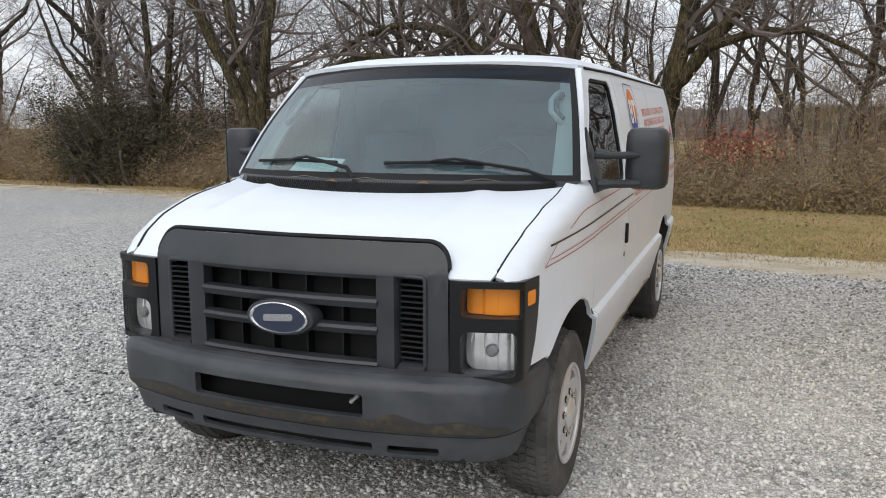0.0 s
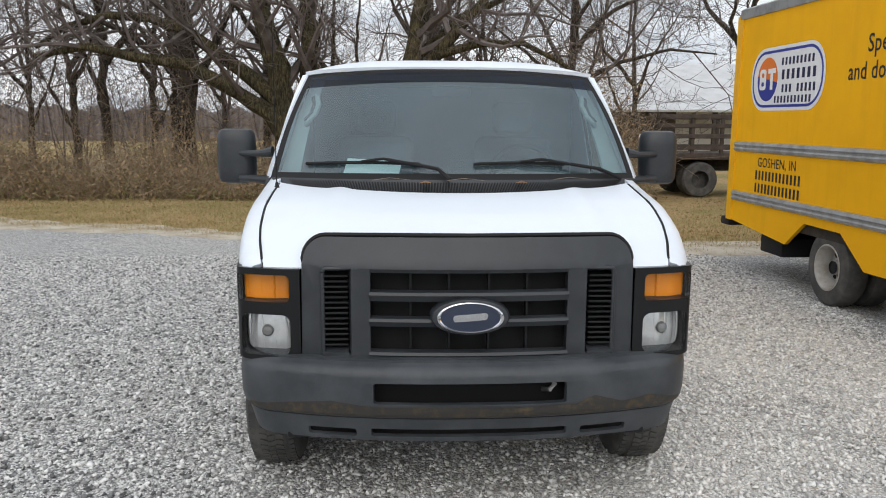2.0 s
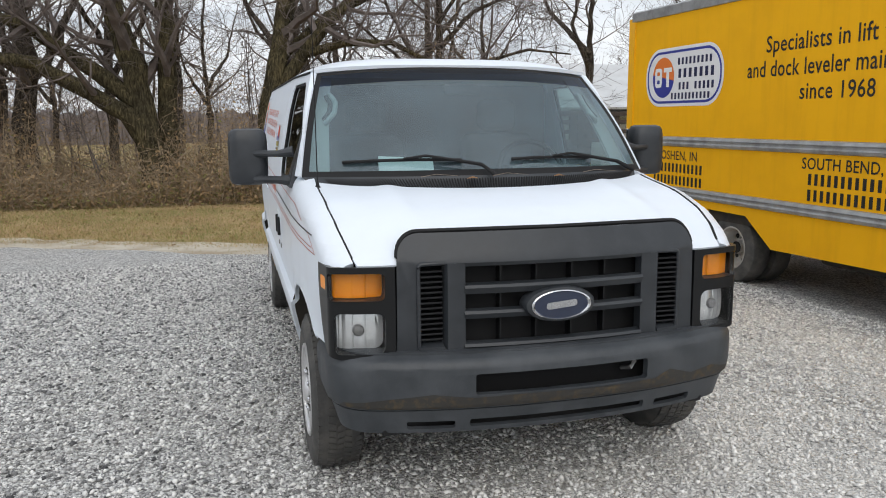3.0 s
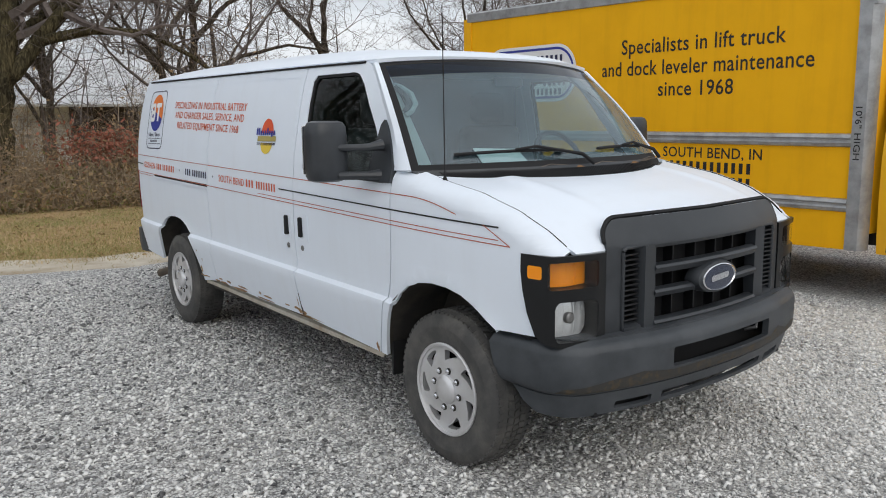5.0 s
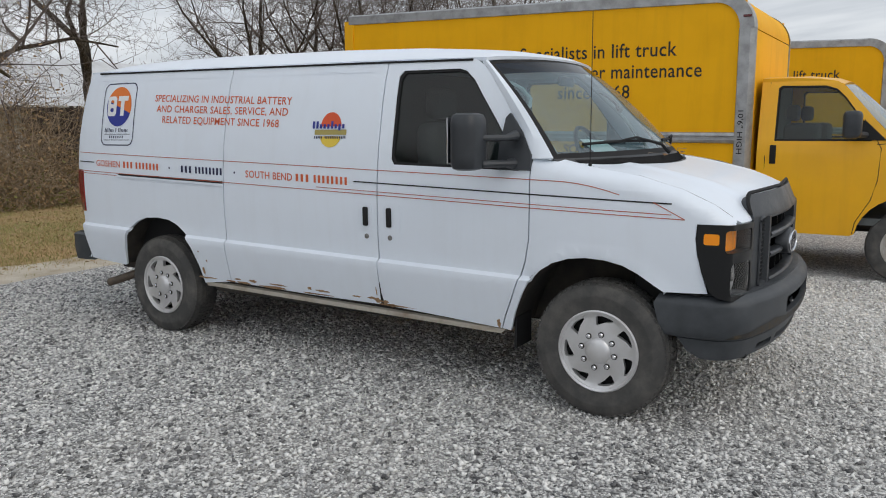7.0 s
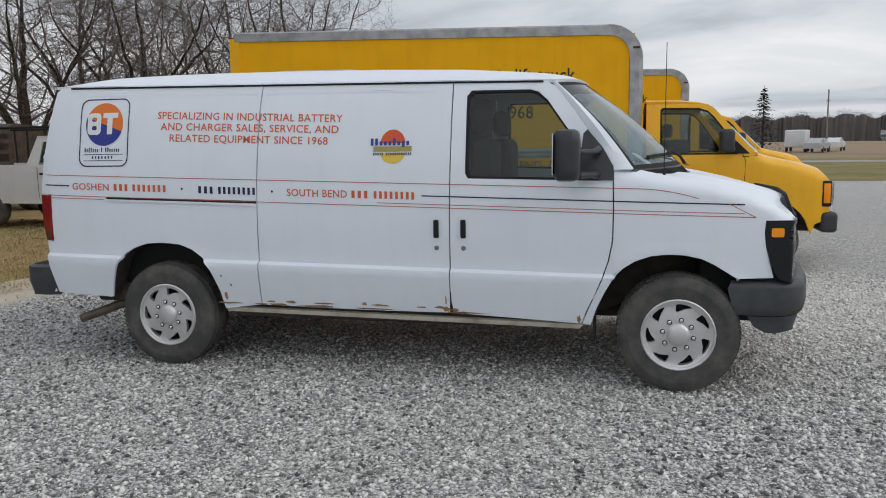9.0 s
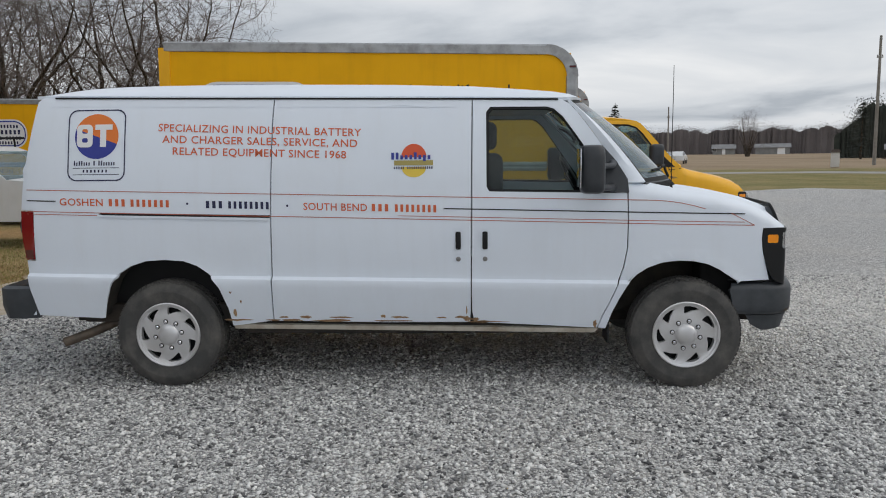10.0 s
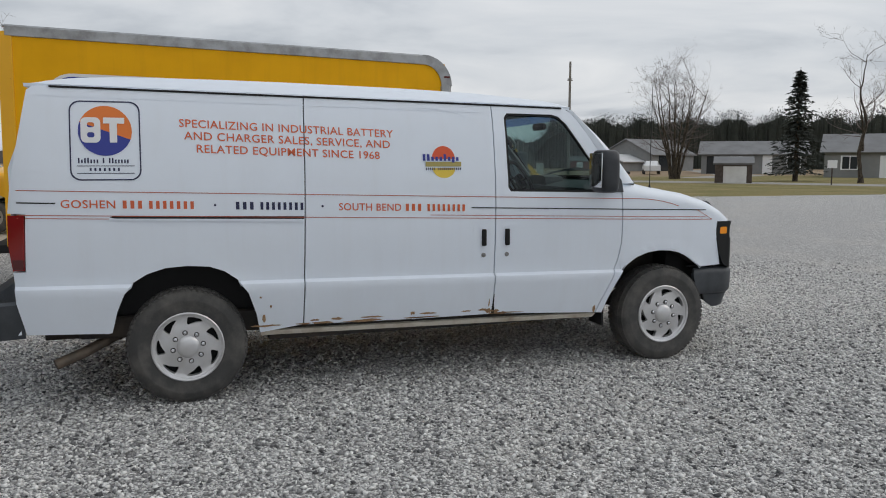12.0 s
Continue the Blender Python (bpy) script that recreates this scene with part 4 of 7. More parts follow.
ex = part("exhaust_pipe", tube([(-0.45, 2.6, 0.36), (-0.50, 3.1, 0.38), (-0.62, 3.75, 0.46), (-0.74, 3.95, 0.42), (-0.84, 4.12, 0.35), (-0.90, 4.28, 0.295)], 0.033, 14), M_EXHAUST, van, "rusty tail pipe behind the rear wheel")
part("pipe_mouth", lathe([(0.0335, 0.0), (0.029, 0.002), (0.028, -0.02), (0.001, -0.02)], 14, look((-0.90, 4.28, 0.295), (-0.84, 4.12, 0.35)) ), M_BLACK, ex)

# cab
part("cab_floor", boxed((-0.84, 0.58, 0.60), (0.84, 1.48, 0.66)), M_CABGREY, van)
part("bulkhead", boxed((-0.86, 1.455, 0.62), (0.86, 1.49, 1.93), 0.01), M_BULKHEAD, van)
part("headliner", boxed((-0.80, 0.80, 1.90), (0.80, 1.48, 1.93)), M_CABLIGHT, van)
dash = []
for u in [i / 12 - 1 for i in range(25)]:
    p = screen(u * 0.97, 0.0)
    dash.append([(u * 0.84, p.y + 0.05, 1.372), (u * 0.85, 0.30 + 0.06 * u * u, 1.362), (u * 0.86, 0.46, 1.325), (u * 0.86, 0.48, 1.20), (u * 0.86, 0.36, 0.85), (u * 0.86, p.y + 0.10, 0.85)])
part("dashboard", loft(dash), M_CABGREY, van, "grey dashboard")
part("binnacle", loft([[(0.42 + a * w, y, z) for a, z in ((-1, 1.30), (-0.9, 1.40 * 1.0), (-0.4, 1.415), (0.4, 1.415), (0.9, 1.40), (1, 1.30))] for y, w in ((0.28, 0.22), (0.44, 0.20))]), M_CABGREY, van)
sw = part("steering_wheel", lathe([(0.195 + 0.016 * math.cos(a), 0.016 * math.sin(a)) for a in [i * math.pi / 4 for i in range(9)]], 32, pose(0.42, 0.60, 1.36, -28, 0, 0) @ Matrix.Rotation(math.pi / 2, 4, "X")), M_LAMPBLACK, van, "black steering wheel")
part("wheel_hub", lathe([(0.07, 0.02), (0.065, -0.02), (0.001, -0.025)], 16, pose(0.42, 0.60, 1.36, -28, 0, 0) @ Matrix.Rotation(math.pi / 2, 4, "X")), M_LAMPBLACK, sw)
for a in (0.2, math.pi - 0.2, -math.pi / 2):
    mm = pose(0.42, 0.60, 1.36, -28, 0, 0) @ Matrix.Rotation(math.pi / 2, 4, "X")
    part("wheel_spoke", tube([mm @ Vector((0.05 * math.cos(a), 0.05 * math.sin(a), 0)), mm @ Vector((0.19 * math.cos(a), 0.19 * math.sin(a), 0))], 0.014, 6), M_LAMPBLACK, sw)
for x in (-0.44, 0.44):
    st = part("front_seat", boxed((x - 0.25, 0.72, 0.80), (x + 0.25, 1.26, 1.00), 0.06, 3), M_SEAT, van, "grey cloth front seat")
    bk = boxed((x - 0.24, 1.20, 0.95), (x + 0.24, 1.36, 1.58), 0.06, 3)
    part("seat_back", bk, M_SEAT, st)
    part("head_rest", boxed((x - 0.13, 1.24, 1.60), (x + 0.13, 1.36, 1.80), 0.05, 3), M_SEAT, st)
part("rear_mirror", boxed((-0.11, 0.60, 1.80), (0.11, 0.64, 1.86), 0.02), M_BLACK, van)

# lettering and stripes


def digits(width, height):
    """Starts and widths of a run of plain upright bars."""
    n = max(1, round(width / (height * 0.80)))
    return [((k + 0.22) * width / n, 0.50 * width / n) for k in range(n)]



def zline(a, b):
    return lambda y: a[1] + (b[1] - a[1]) * (y - a[0]) / (b[0] - a[0])


UPPER, MIDDLE, LOWER = zline((4.44, 1.370), (0.42, 1.268)), zline((4.44, 1.298), (-0.43, 1.166)), zline((4.445, 1.226), (-0.43, 1.092))


def stripe(s, f, y0, y1, h, material, proud=0.003):
    n = 60
    pts = [(y0 + (y1 - y0) * i / n) for i in range(n + 1)]
    lo_, hi_ = [(y, f(y) - h / 2) for y in pts], [(y, f(y) + h / 2) for y in pts]
    place = van_side(s, proud)
    mesh_ob("pinstripe", [place(*p) for p in lo_ + hi_], [(i, i + 1, n + 2 + i, n + 1 + i) for i in range(n)], material, van, "", 0)


def decal(s, y0, f, text, width, height, material, name="lettering"):
    """A line of letters whose left end, as one reads it, lies at y0; f gives the baseline."""
    if not text:
        for k, w in digits(width, height):
            lay(name, bar(w, height, 1), lambda u, v: van_side(s, 0.003)(y0 + s * (k + u), f(y0 + s * (k + u)) + v), material, van)
        return
    for word, sh in zip(text.split(), lettering(text, width, height)):
        lay(name, sh, lambda u, v: van_side(s, 0.003)(y0 + s * u, f(y0 + s * u) + v), material, van, 'vinyl word "%s"' % word)


for s in (-1, 1):
    stripe(s, lambda y: UPPER(y) + (0.0 if y > 0.25 else -0.42 * (0.25 - y) ** 2), -0.10, 4.43, 0.0045, M_STRIPE)
    stripe(s, LOWER, -0.425, 4.43, 0.0045, M_STRIPE)
    stripe(s, lambda y: LOWER(y) + 0.020, -0.36, 1.9, 0.004, M_STRIPE)
    stripe(s, lambda y: LOWER(-0.425) - (y + 0.425) * 0.0 + (y + 0.425) * 0.52, -0.425, -0.27, 0.0045, M_STRIPE)
    stripe(s, MIDDLE, -0.36, 1.60, 0.0075, M_INK)
    stripe(s, lambda y: LOWER(y) - 0.018, 2.76, 4.43, 0.004, M_STRIPE)

    # the rows run from the rear on the passenger side and from the front on the driver's side
    def on_side(p, s=s):
        return van_side(s, p) if s < 0 else (lambda y, z: van_side(s, p)(5.87 - y, z))

    def base(a, b, s=s):
        return (lambda y: a + (b - a) * (3.51 - y) / 1.37) if s < 0 else (lambda y: b + (a - b) * (y - 2.3) / 1.37)

    left = (lambda y, w: y) if s < 0 else (lambda y, w: 5.87 - y)
    for y, w, a, b, txt in ((3.512, 1.368, 1.752, 1.700, "SPECIALIZING IN INDUSTRIAL BATTERY"), (3.485, 1.315, 1.676, 1.628, "AND CHARGER SALES, SERVICE, AND"), (3.412, 1.168, 1.598, 1.552, "RELATED EQUIPMENT SINCE 1968")):
        decal(s, left(y, w), base(a, b), txt, w, 0.052, M_ORANGE)
    mid = lambda y: MIDDLE(y) - 0.026
    decal(s, left(4.192, 0.30), mid, "GOSHEN", 0.30, 0.050, M_ORANGE)
    decal(s, left(3.86, 0.13), mid, "", 0.13, 0.048, M_ORANGE, "number_bar")
    decal(s, left(3.71, 0.28), mid, "", 0.28, 0.048, M_ORANGE, "number_bar")
    decal(s, left(3.198, 0.13), mid, "", 0.13, 0.048, M_NAVY, "number_bar")
    decal(s, left(3.045, 0.29), mid, "", 0.29, 0.048, M_NAVY, "number_bar")
    decal(s, left(2.532, 0.425), mid, "SOUTH BEND", 0.425, 0.050, M_ORANGE)
    decal(s, left(2.085, 0.13), mid, "", 0.13, 0.048, M_ORANGE, "number_bar")
    decal(s, left(1.93, 0.29), mid, "", 0.29, 0.048, M_ORANGE, "number_bar")
    for y in (3.315, 2.64):
        y = y if s < 0 else 5.87 - y
        lay("dot", ([(0.008 * math.cos(a), 0.008 * math.sin(a)) for a in [i * math.pi / 4 for i in range(8)]], [tuple(range(8))]), lambda u, v: van_side(s, 0.003)(y + u, MIDDLE(y) + v), M_NAVY, van)
    stripe(s, MIDDLE, 4.22, 4.43, 0.008, M_INK)
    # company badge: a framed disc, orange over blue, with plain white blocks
    fr = rounded(3.737, 1.425, 4.133, 1.902, 0.06, 6)
    fi = rounded(3.745, 1.433, 4.125, 1.894, 0.054, 6)
    part("badge_frame", flat(fr, [fi], [], [1.5, 1.6, 1.7, 1.8], on_side(0.003)), M_NAVY, van)
    cy, cz, r = 3.935, 1.722, 0.150
    R = 26
    part("badge_disc", flat(arc(cy, cz, r, r, 20, 200, R), [], [], [1.72, 1.8], on_side(0.003)), M_ORANGE_LOGO, van)
    part("badge_disc", flat(arc(cy, cz, r, r, 200, 380, R), [], [], [1.72, 1.65], on_side(0.003)), M_BLUE, van)
    part("badge_block", flat(rounded(3.960, 1.650, 4.070, 1.802, 0.03), [rounded(3.994, 1.742, 4.034, 1.772, 0.012), rounded(3.994, 1.682, 4.034, 1.712, 0.012)], [], [], on_side(0.005)), M_WHITEVINYL, van)
    part("badge_block", flat([(3.868, 1.652), (3.910, 1.652), (3.910, 1.766), (3.945, 1.766), (3.945, 1.802), (3.826, 1.802), (3.826, 1.766), (3.868, 1.766)], [], [], [], on_side(0.005)), M_WHITEVINYL, van)
    marks = [(3.775, 4.095, 1.510, 1.514), (3.775, 4.095, 1.466, 1.470)]
    marks += [(4.080 - 0.0170 * k, 4.0885 - 0.0170 * k, 1.528, 1.560 if k in (0, 2, 3, 8, 10, 11) else 1.550) for k in range(17) if k not in (7, 9)]
    marks += [(4.015 - 0.026 * k, 4.026 - 0.026 * k, 1.482, 1.500) for k in range(7)]
    for u0, u1, v0, v1 in marks:
        part("badge_bar", flat([(u0, v0), (u1, v0), (u1, v1), (u0, v1)], [], [], [], on_side(0.003)), M_NAVY, van)
    # partner badge: a rising sun over coloured bars
    sy, sz = 1.795, 1.558
    part("sun_disc", flat(arc(sy, sz, 0.083, 0.088, 0, 180, 20), [], [], [], on_side(0.003)), M_REDVINYL, van)
    part("sun_base", flat(arc(sy, sz - 0.062, 0.082, 0.068, 180, 360, 20), [], [], [], on_side(0.003)), M_SUNYELLOW, van)
    marks = [(1.926 - 0.030 * k, 1.944 - 0.030 * k, 1.545 - 0.012 * (k == 7), 1.590 if k in (0, 1, 5) else 1.572, M_BLUE, 0.006) for k in range(9)]
    marks += [(1.668, 1.925, 1.506, 1.538, M_OCHRE, 0.004)]
    marks += [(1.918 - 0.0145 * k, 1.926 - 0.0145 * k, 1.482, 1.498, M_NAVY, 0.005) for k in range(18) if k != 5]
    for u0, u1, v0, v1, mt, pr in marks:
        part("badge_bar", flat([(u0, v0), (u1, v0), (u1, v1), (u0, v1)], [], [], [], on_side(pr)), mt, van)

sheet = mesh_ob("paper_sheet", [(-0.57, 0.17, 1.385), (-0.29, 0.14, 1.385), (-0.27, 0.26, 1.462), (-0.55, 0.29, 1.474), (-0.57, 0.174, 1.382), (-0.29, 0.144, 1.382), (-0.27, 0.264, 1.459), (-0.55, 0.294, 1.471)], [(0, 1, 2, 3), (7, 6, 5, 4), (0, 4, 5, 1), (1, 5, 6, 2), (2, 6, 7, 3), (3, 7, 4, 0)], M_PAPER, None, "", 0)
tagged(sheet, "white paper sheet propped on the van dashboard", "paper")
rng = random.Random(3)
for k, (x, v) in enumerate(((-0.16, 0.4), (0.30, 0.4), (0.02, 0.6), (-0.33, 0.5), (0.55, 0.5))):
    back = -0.115 + 0.30 * abs(x / 0.87) ** 2.2
    p = Vector((x, back + 0.02, 1.372))
    if k < 2:
        lf = mesh_ob("fallen_leaf", [p + Vector(q) for q in ((-0.03, 0, 0.0), (0, -0.018, 0.004), (0.034, 0.0, 0.0), (0.004, 0.022, 0.010), (0, 0.002, 0.012))], [(0, 1, 4), (1, 2, 4), (2, 3, 4), (3, 0, 4)], M_LEAF, None, "", 0)
        tagged(lf, "dry brown leaf lying on the van cowl", "leaf", "leaves on the cowl")
    else:
        tw = part("dry_twig", tube([p + Vector((-0.08, 0.0, 0.012)), p + Vector((0.0, 0.02, 0.022)), p + Vector((0.10, -0.01, 0.014))], [0.0018, 0.0015, 0.0008], 4), M_TWIG, None, smooth=0)
        tagged(tw, "thin dry twig lying on the van cowl", "twig", "twigs on the cowl")

part("door_gap", flat([(1.404, 0.456), (1.434, 0.456), (1.428, 0.53), (1.424, 0.60), (1.418, 0.60), (1.418, 0.53)], [], [], [], van_side(-1, 0.0015)), M_BLACK, van, "dark gap at the foot of the door")

# rust along the foot of the sliding door and at the rear arch
rng = random.Random(8)
for y, z, w, h in ((1.455, 0.540, 0.010, 0.055), (1.50, 0.487, 0.05, 0.016), (1.62, 0.484, 0.06, 0.012), (1.90, 0.486, 0.10, 0.014), (2.02, 0.494, 0.03, 0.020), (2.30, 0.486, 0.12, 0.012), (2.55, 0.488, 0.06, 0.018), (2.70, 0.488, 0.05, 0.014), (2.985, 0.60, 0.010, 0.022), (3.05, 0.68, 0.014, 0.05), (3.03, 0.52, 0.018, 0.06), (1.455, 0.475, 0.05, 0.03), (1.395, 0.47, 0.03, 0.03), (0.60, 0.44, 0.02, 0.05)):
    w, h = w * 0.7, h * 0.6
    loop = [(y + w * math.cos(a) * rng.uniform(0.5, 1.15), z + h * math.sin(a) * rng.uniform(0.5, 1.15)) for a in [i * math.pi / 9 for i in range(18)]]
    part("rust_patch", flat(loop, [], [], [], van_side(-1, 0.002)), M_RUST, van, "brown rust patch")

# ---- ground ----


def dust_node(t, pos):
    """How much pale stone dust lies at a place: driven in, in patches, between the vehicles."""
    place = t.nodes.new("ShaderNodeMapping")
    place.inputs["Location"].default_value = (-0.72, 0.05, 0.0)
    place.inputs["Scale"].default_value = (0.36, 0.22, 0.0)
    link(t, pos, place.inputs[0])
    away = t.nodes.new("ShaderNodeVectorMath")
    away.operation = "LENGTH"
    link(t, place.outputs[0], away.inputs[0])
    near = t.nodes.new("ShaderNodeMapRange")
    near.inputs[1].default_value, near.inputs[2].default_value = 1.25, 0.45
    link(t, away.outputs["Value"], near.inputs[0])
    patch = noise_node(t, 1.1, 6, 0.62, pos)
    pm = ramp_node(t, patch.outputs["Fac"], [(0.34, (0.45, 0.45, 0.45)), (0.60, (1.0, 1.0, 1.0))])
    dust = t.nodes.new("ShaderNodeMath")
    dust.operation = "MULTIPLY"
    link(t, near.outputs[0], dust.inputs[0])
    link(t, pm.outputs[0], dust.inputs[1])
    return dust


def gravel_material():
    m = mat("gravel", (0.3, 0.3, 0.3), 0.9, spec=0.25)
    t = m.node_tree
    b = t.nodes["Principled BSDF"]
    g = t.nodes.new("ShaderNodeNewGeometry")
    pos = g.outputs["Position"]
    vo = t.nodes.new("ShaderNodeTexVoronoi")
    vo.inputs["Scale"].default_value, vo.inputs["Randomness"].default_value = 62.0, 1.0
    link(t, pos, vo.inputs["Vector"])
    v2 = t.nodes.new("ShaderNodeTexVoronoi")
    v2.inputs["Scale"].default_value = 150.0
    link(t, pos, v2.inputs["Vector"])
    sep = t.nodes.new("ShaderNodeSeparateColor")
    link(t, vo.outputs["Color"], sep.inputs[0])
    stone = ramp_node(t, sep.outputs[0], [(0.0, (0.07, 0.07, 0.072)), (0.22, (0.38, 0.377, 0.37)), (0.42, (0.80, 0.79, 0.77)), (0.62, (1.0, 0.985, 0.96)), (1.0, (1.0, 0.985, 0.955))])
    sep2 = t.nodes.new("ShaderNodeSeparateColor")
    link(t, v2.outputs["Color"], sep2.inputs[0])
    small = ramp_node(t, sep2.outputs[1], [(0.0, (0.08, 0.08, 0.08)), (0.35, (0.55, 0.545, 0.535)), (0.65, (1.0, 0.99, 0.96)), (1.0, (1.0, 0.99, 0.96))])
    c = mix_node(t, 0.40, stone.outputs[0], small.outputs[0])
    # shade between the stones, painted dark where the cells meet
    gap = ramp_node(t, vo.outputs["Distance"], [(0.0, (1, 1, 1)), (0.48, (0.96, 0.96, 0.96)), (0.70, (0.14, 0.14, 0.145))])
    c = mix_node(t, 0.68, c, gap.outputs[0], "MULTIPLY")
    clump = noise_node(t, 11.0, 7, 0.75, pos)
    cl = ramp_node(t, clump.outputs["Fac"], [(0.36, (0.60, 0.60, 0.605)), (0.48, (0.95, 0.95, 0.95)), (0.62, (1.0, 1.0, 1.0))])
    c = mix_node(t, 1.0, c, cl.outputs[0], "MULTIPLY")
    big = noise_node(t, 0.45, 6, 0.6, pos)
    sand = ramp_node(t, big.outputs["Fac"], [(0.50, (0, 0, 0)), (0.68, (1, 1, 1))])
    fac = t.nodes.new("ShaderNodeMath")
    fac.operation = "MULTIPLY"
    fac.inputs[1].default_value = 0.30
    link(t, sand.outputs[0], fac.inputs[0])
    c = mix_node(t, fac.outputs[0], c, (0.70, 0.66, 0.60))
    dust = dust_node(t, pos)
    c = mix_node(t, dust.outputs[0], c, mix_node(t, 0.55, (1.0, 0.975, 0.93), c))
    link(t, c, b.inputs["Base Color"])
    n = bump_node(t, vo.outputs["Distance"], 1.0, -0.014, None)
    bump_node(t, v2.outputs["Distance"], 0.8, -0.007, b, n)
    return m


def turf_material():
    m = mat("turf", (0.2, 0.2, 0.1), 0.95, spec=0.2)
    t = m.node_tree
    b = t.nodes["Principled BSDF"]
    g = t.nodes.new("ShaderNodeNewGeometry")
    pos = g.outputs["Position"]
    n1 = noise_node(t, 0.35, 8, 0.65, pos)
    n2 = noise_node(t, 26.0, 5, 0.7, pos)
    n3 = noise_node(t, 2.2, 6, 0.65, pos)
    grass = ramp_node(t, n2.outputs["Fac"], [(0.25, (0.13, 0.12, 0.04)), (0.5, (0.28, 0.245, 0.09)), (0.75, (0.45, 0.37, 0.19))])
    straw = ramp_node(t, n2.outputs["Fac"], [(0.25, (0.25, 0.155, 0.075)), (0.5, (0.46, 0.31, 0.16)), (0.8, (0.62, 0.48, 0.30))])
    f = ramp_node(t, n1.outputs["Fac"], [(0.42, (0, 0, 0)), (0.60, (1, 1, 1))])
    c = mix_node(t, f.outputs[0], grass.outputs[0], straw.outputs[0])
    f3 = ramp_node(t, n3.outputs["Fac"], [(0.55, (0, 0, 0)), (0.75, (0.7, 0.7, 0.7))])
    c = mix_node(t, f3.outputs[0], c, (0.22, 0.15, 0.085))
    # stubble field far off, past the mown strip
    sep = t.nodes.new("ShaderNodeSeparateXYZ")
    link(t, pos, sep.inputs[0])
    far = t.nodes.new("ShaderNodeMapRange")
    far.inputs[1].default_value, far.inputs[2].default_value = 55.0, 62.0
    link(t, sep.outputs[0], far.inputs[0])
    n4 = noise_node(t, 0.05, 5, 0.6, pos)
    field = ramp_node(t, n4.outputs["Fac"], [(0.3, (0.25, 0.18, 0.115)), (0.7, (0.36, 0.28, 0.19))])
    c_near = c
    lawn = t.nodes.new("ShaderNodeMapRange")
    lawn.inputs[1].default_value, lawn.inputs[2].default_value = 15.0, 20.0
    lawn.inputs[4].default_value = 0.75
    link(t, sep.outputs[0], lawn.inputs[0])
    mown = ramp_node(t, n1.outputs["Fac"], [(0.3, (0.13, 0.13, 0.045)), (0.7, (0.23, 0.20, 0.085))])
    near_c = mix_node(t, lawn.outputs[0], c_near, mown.outputs[0])
    c = mix_node(t, far.outputs[0], near_c, field.outputs[0])
    link(t, c, b.inputs["Base Color"])
    bump_node(t, n2.outputs["Fac"], 0.8, 0.03, b)
    return m


M_GRAVEL, M_TURF = gravel_material(), turf_material()
M_SANDY = worn("sandy_verge", (0.62, 0.57, 0.48), (0.34, 0.27, 0.18), 1.6, 0.95, bump=0.6, fine=60, bd=0.02)


def sheet_mesh(name, outline, z, material, label, category, jag=0.0, seed=0, step=0.35):
    rng = random.Random(seed)
    pts = []
    for (x0, y0), (x1, y1) in zip(outline, outline[1:] + outline[:1]):
        n = max(1, int(math.hypot(x1 - x0, y1 - y0) / step)) if jag else 1
        for i in range(n):
            f = i / n
            p = Vector((x0 + (x1 - x0) * f, y0 + (y1 - y0) * f, 0))
            if jag:
                p += jag * Vector((noise.noise(p * 0.9 + Vector((seed, 0, 0))) + 0.5 * rng.uniform(-1, 1), noise.noise(p * 0.9 + Vector((0, seed, 5))) + 0.5 * rng.uniform(-1, 1), 0))
            pts.append((p.x, p.y))
    bm = flat(pts, [], [], [], lambda u, v: Vector((u, v, z)))
    ob = part(name, bm, material, None, smooth=0)
    for p in ob.data.polygons:
        if p.normal.z < 0:
            p.flip()
    return tagged(ob, label, category, kind="structure")


g = grid([[(x, y, -0.030) for x in (-3000, -400, -60, 0, 60, 400, 3000)] for y in (-3000, -400, -60, 0, 60, 400, 3000)])
ob = tagged(part("ground", g, M_TURF, None, smooth=0), "dry winter grass and bare fields reaching the horizon", "ground", kind="structure")
LOT = [(-40, -40), (21.5, -40), (21.2, -27), (21.6, -19), (22.2, -15.8), (26.0, -11.9), (23.9, -8.1), (24.5, 2.0), (24, 7.0), (8.0, 6.4), (4.5, 6.1), (3.0, 6.0), (1.6, 6.25), (0.6, 6.45), (-0.6, 6.5), (-2.1, 7.2), (-4.4, 8.4), (-7.0, 9.0), (-11.7, 11.6), (-17, 11.9), (-40, 14)]
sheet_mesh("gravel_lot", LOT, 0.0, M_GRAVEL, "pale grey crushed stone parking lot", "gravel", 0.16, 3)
VERGE = [(24.5, 8.8), (8.0, 8.0), (4.5, 7.5), (3.0, 7.4), (0.6, 7.6), (-0.6, 7.6), (-2.1, 8.3), (-4.4, 9.4), (-7.0, 10.3), (-11.7, 12.9), (-17, 13.2), (-40, 15.2), (-40, 13.4), (-17, 11.6), (-11.7, 11.2), (-7.0, 8.7), (-4.4, 8.1), (-2.1, 6.9), (-0.6, 6.2), (0.6, 6.15), (3.0, 5.7), (4.5, 5.8), (8.0, 6.0), (24.5, 6.6)]
sheet_mesh("sandy_verge", VERGE, -0.012, M_SANDY, "sandy bare strip between gravel and grass", "verge", 0.22, 8)

# ---- yellow box trucks: the near side lies at x = 0, front axle at y = -1.29, nose towards -y ----


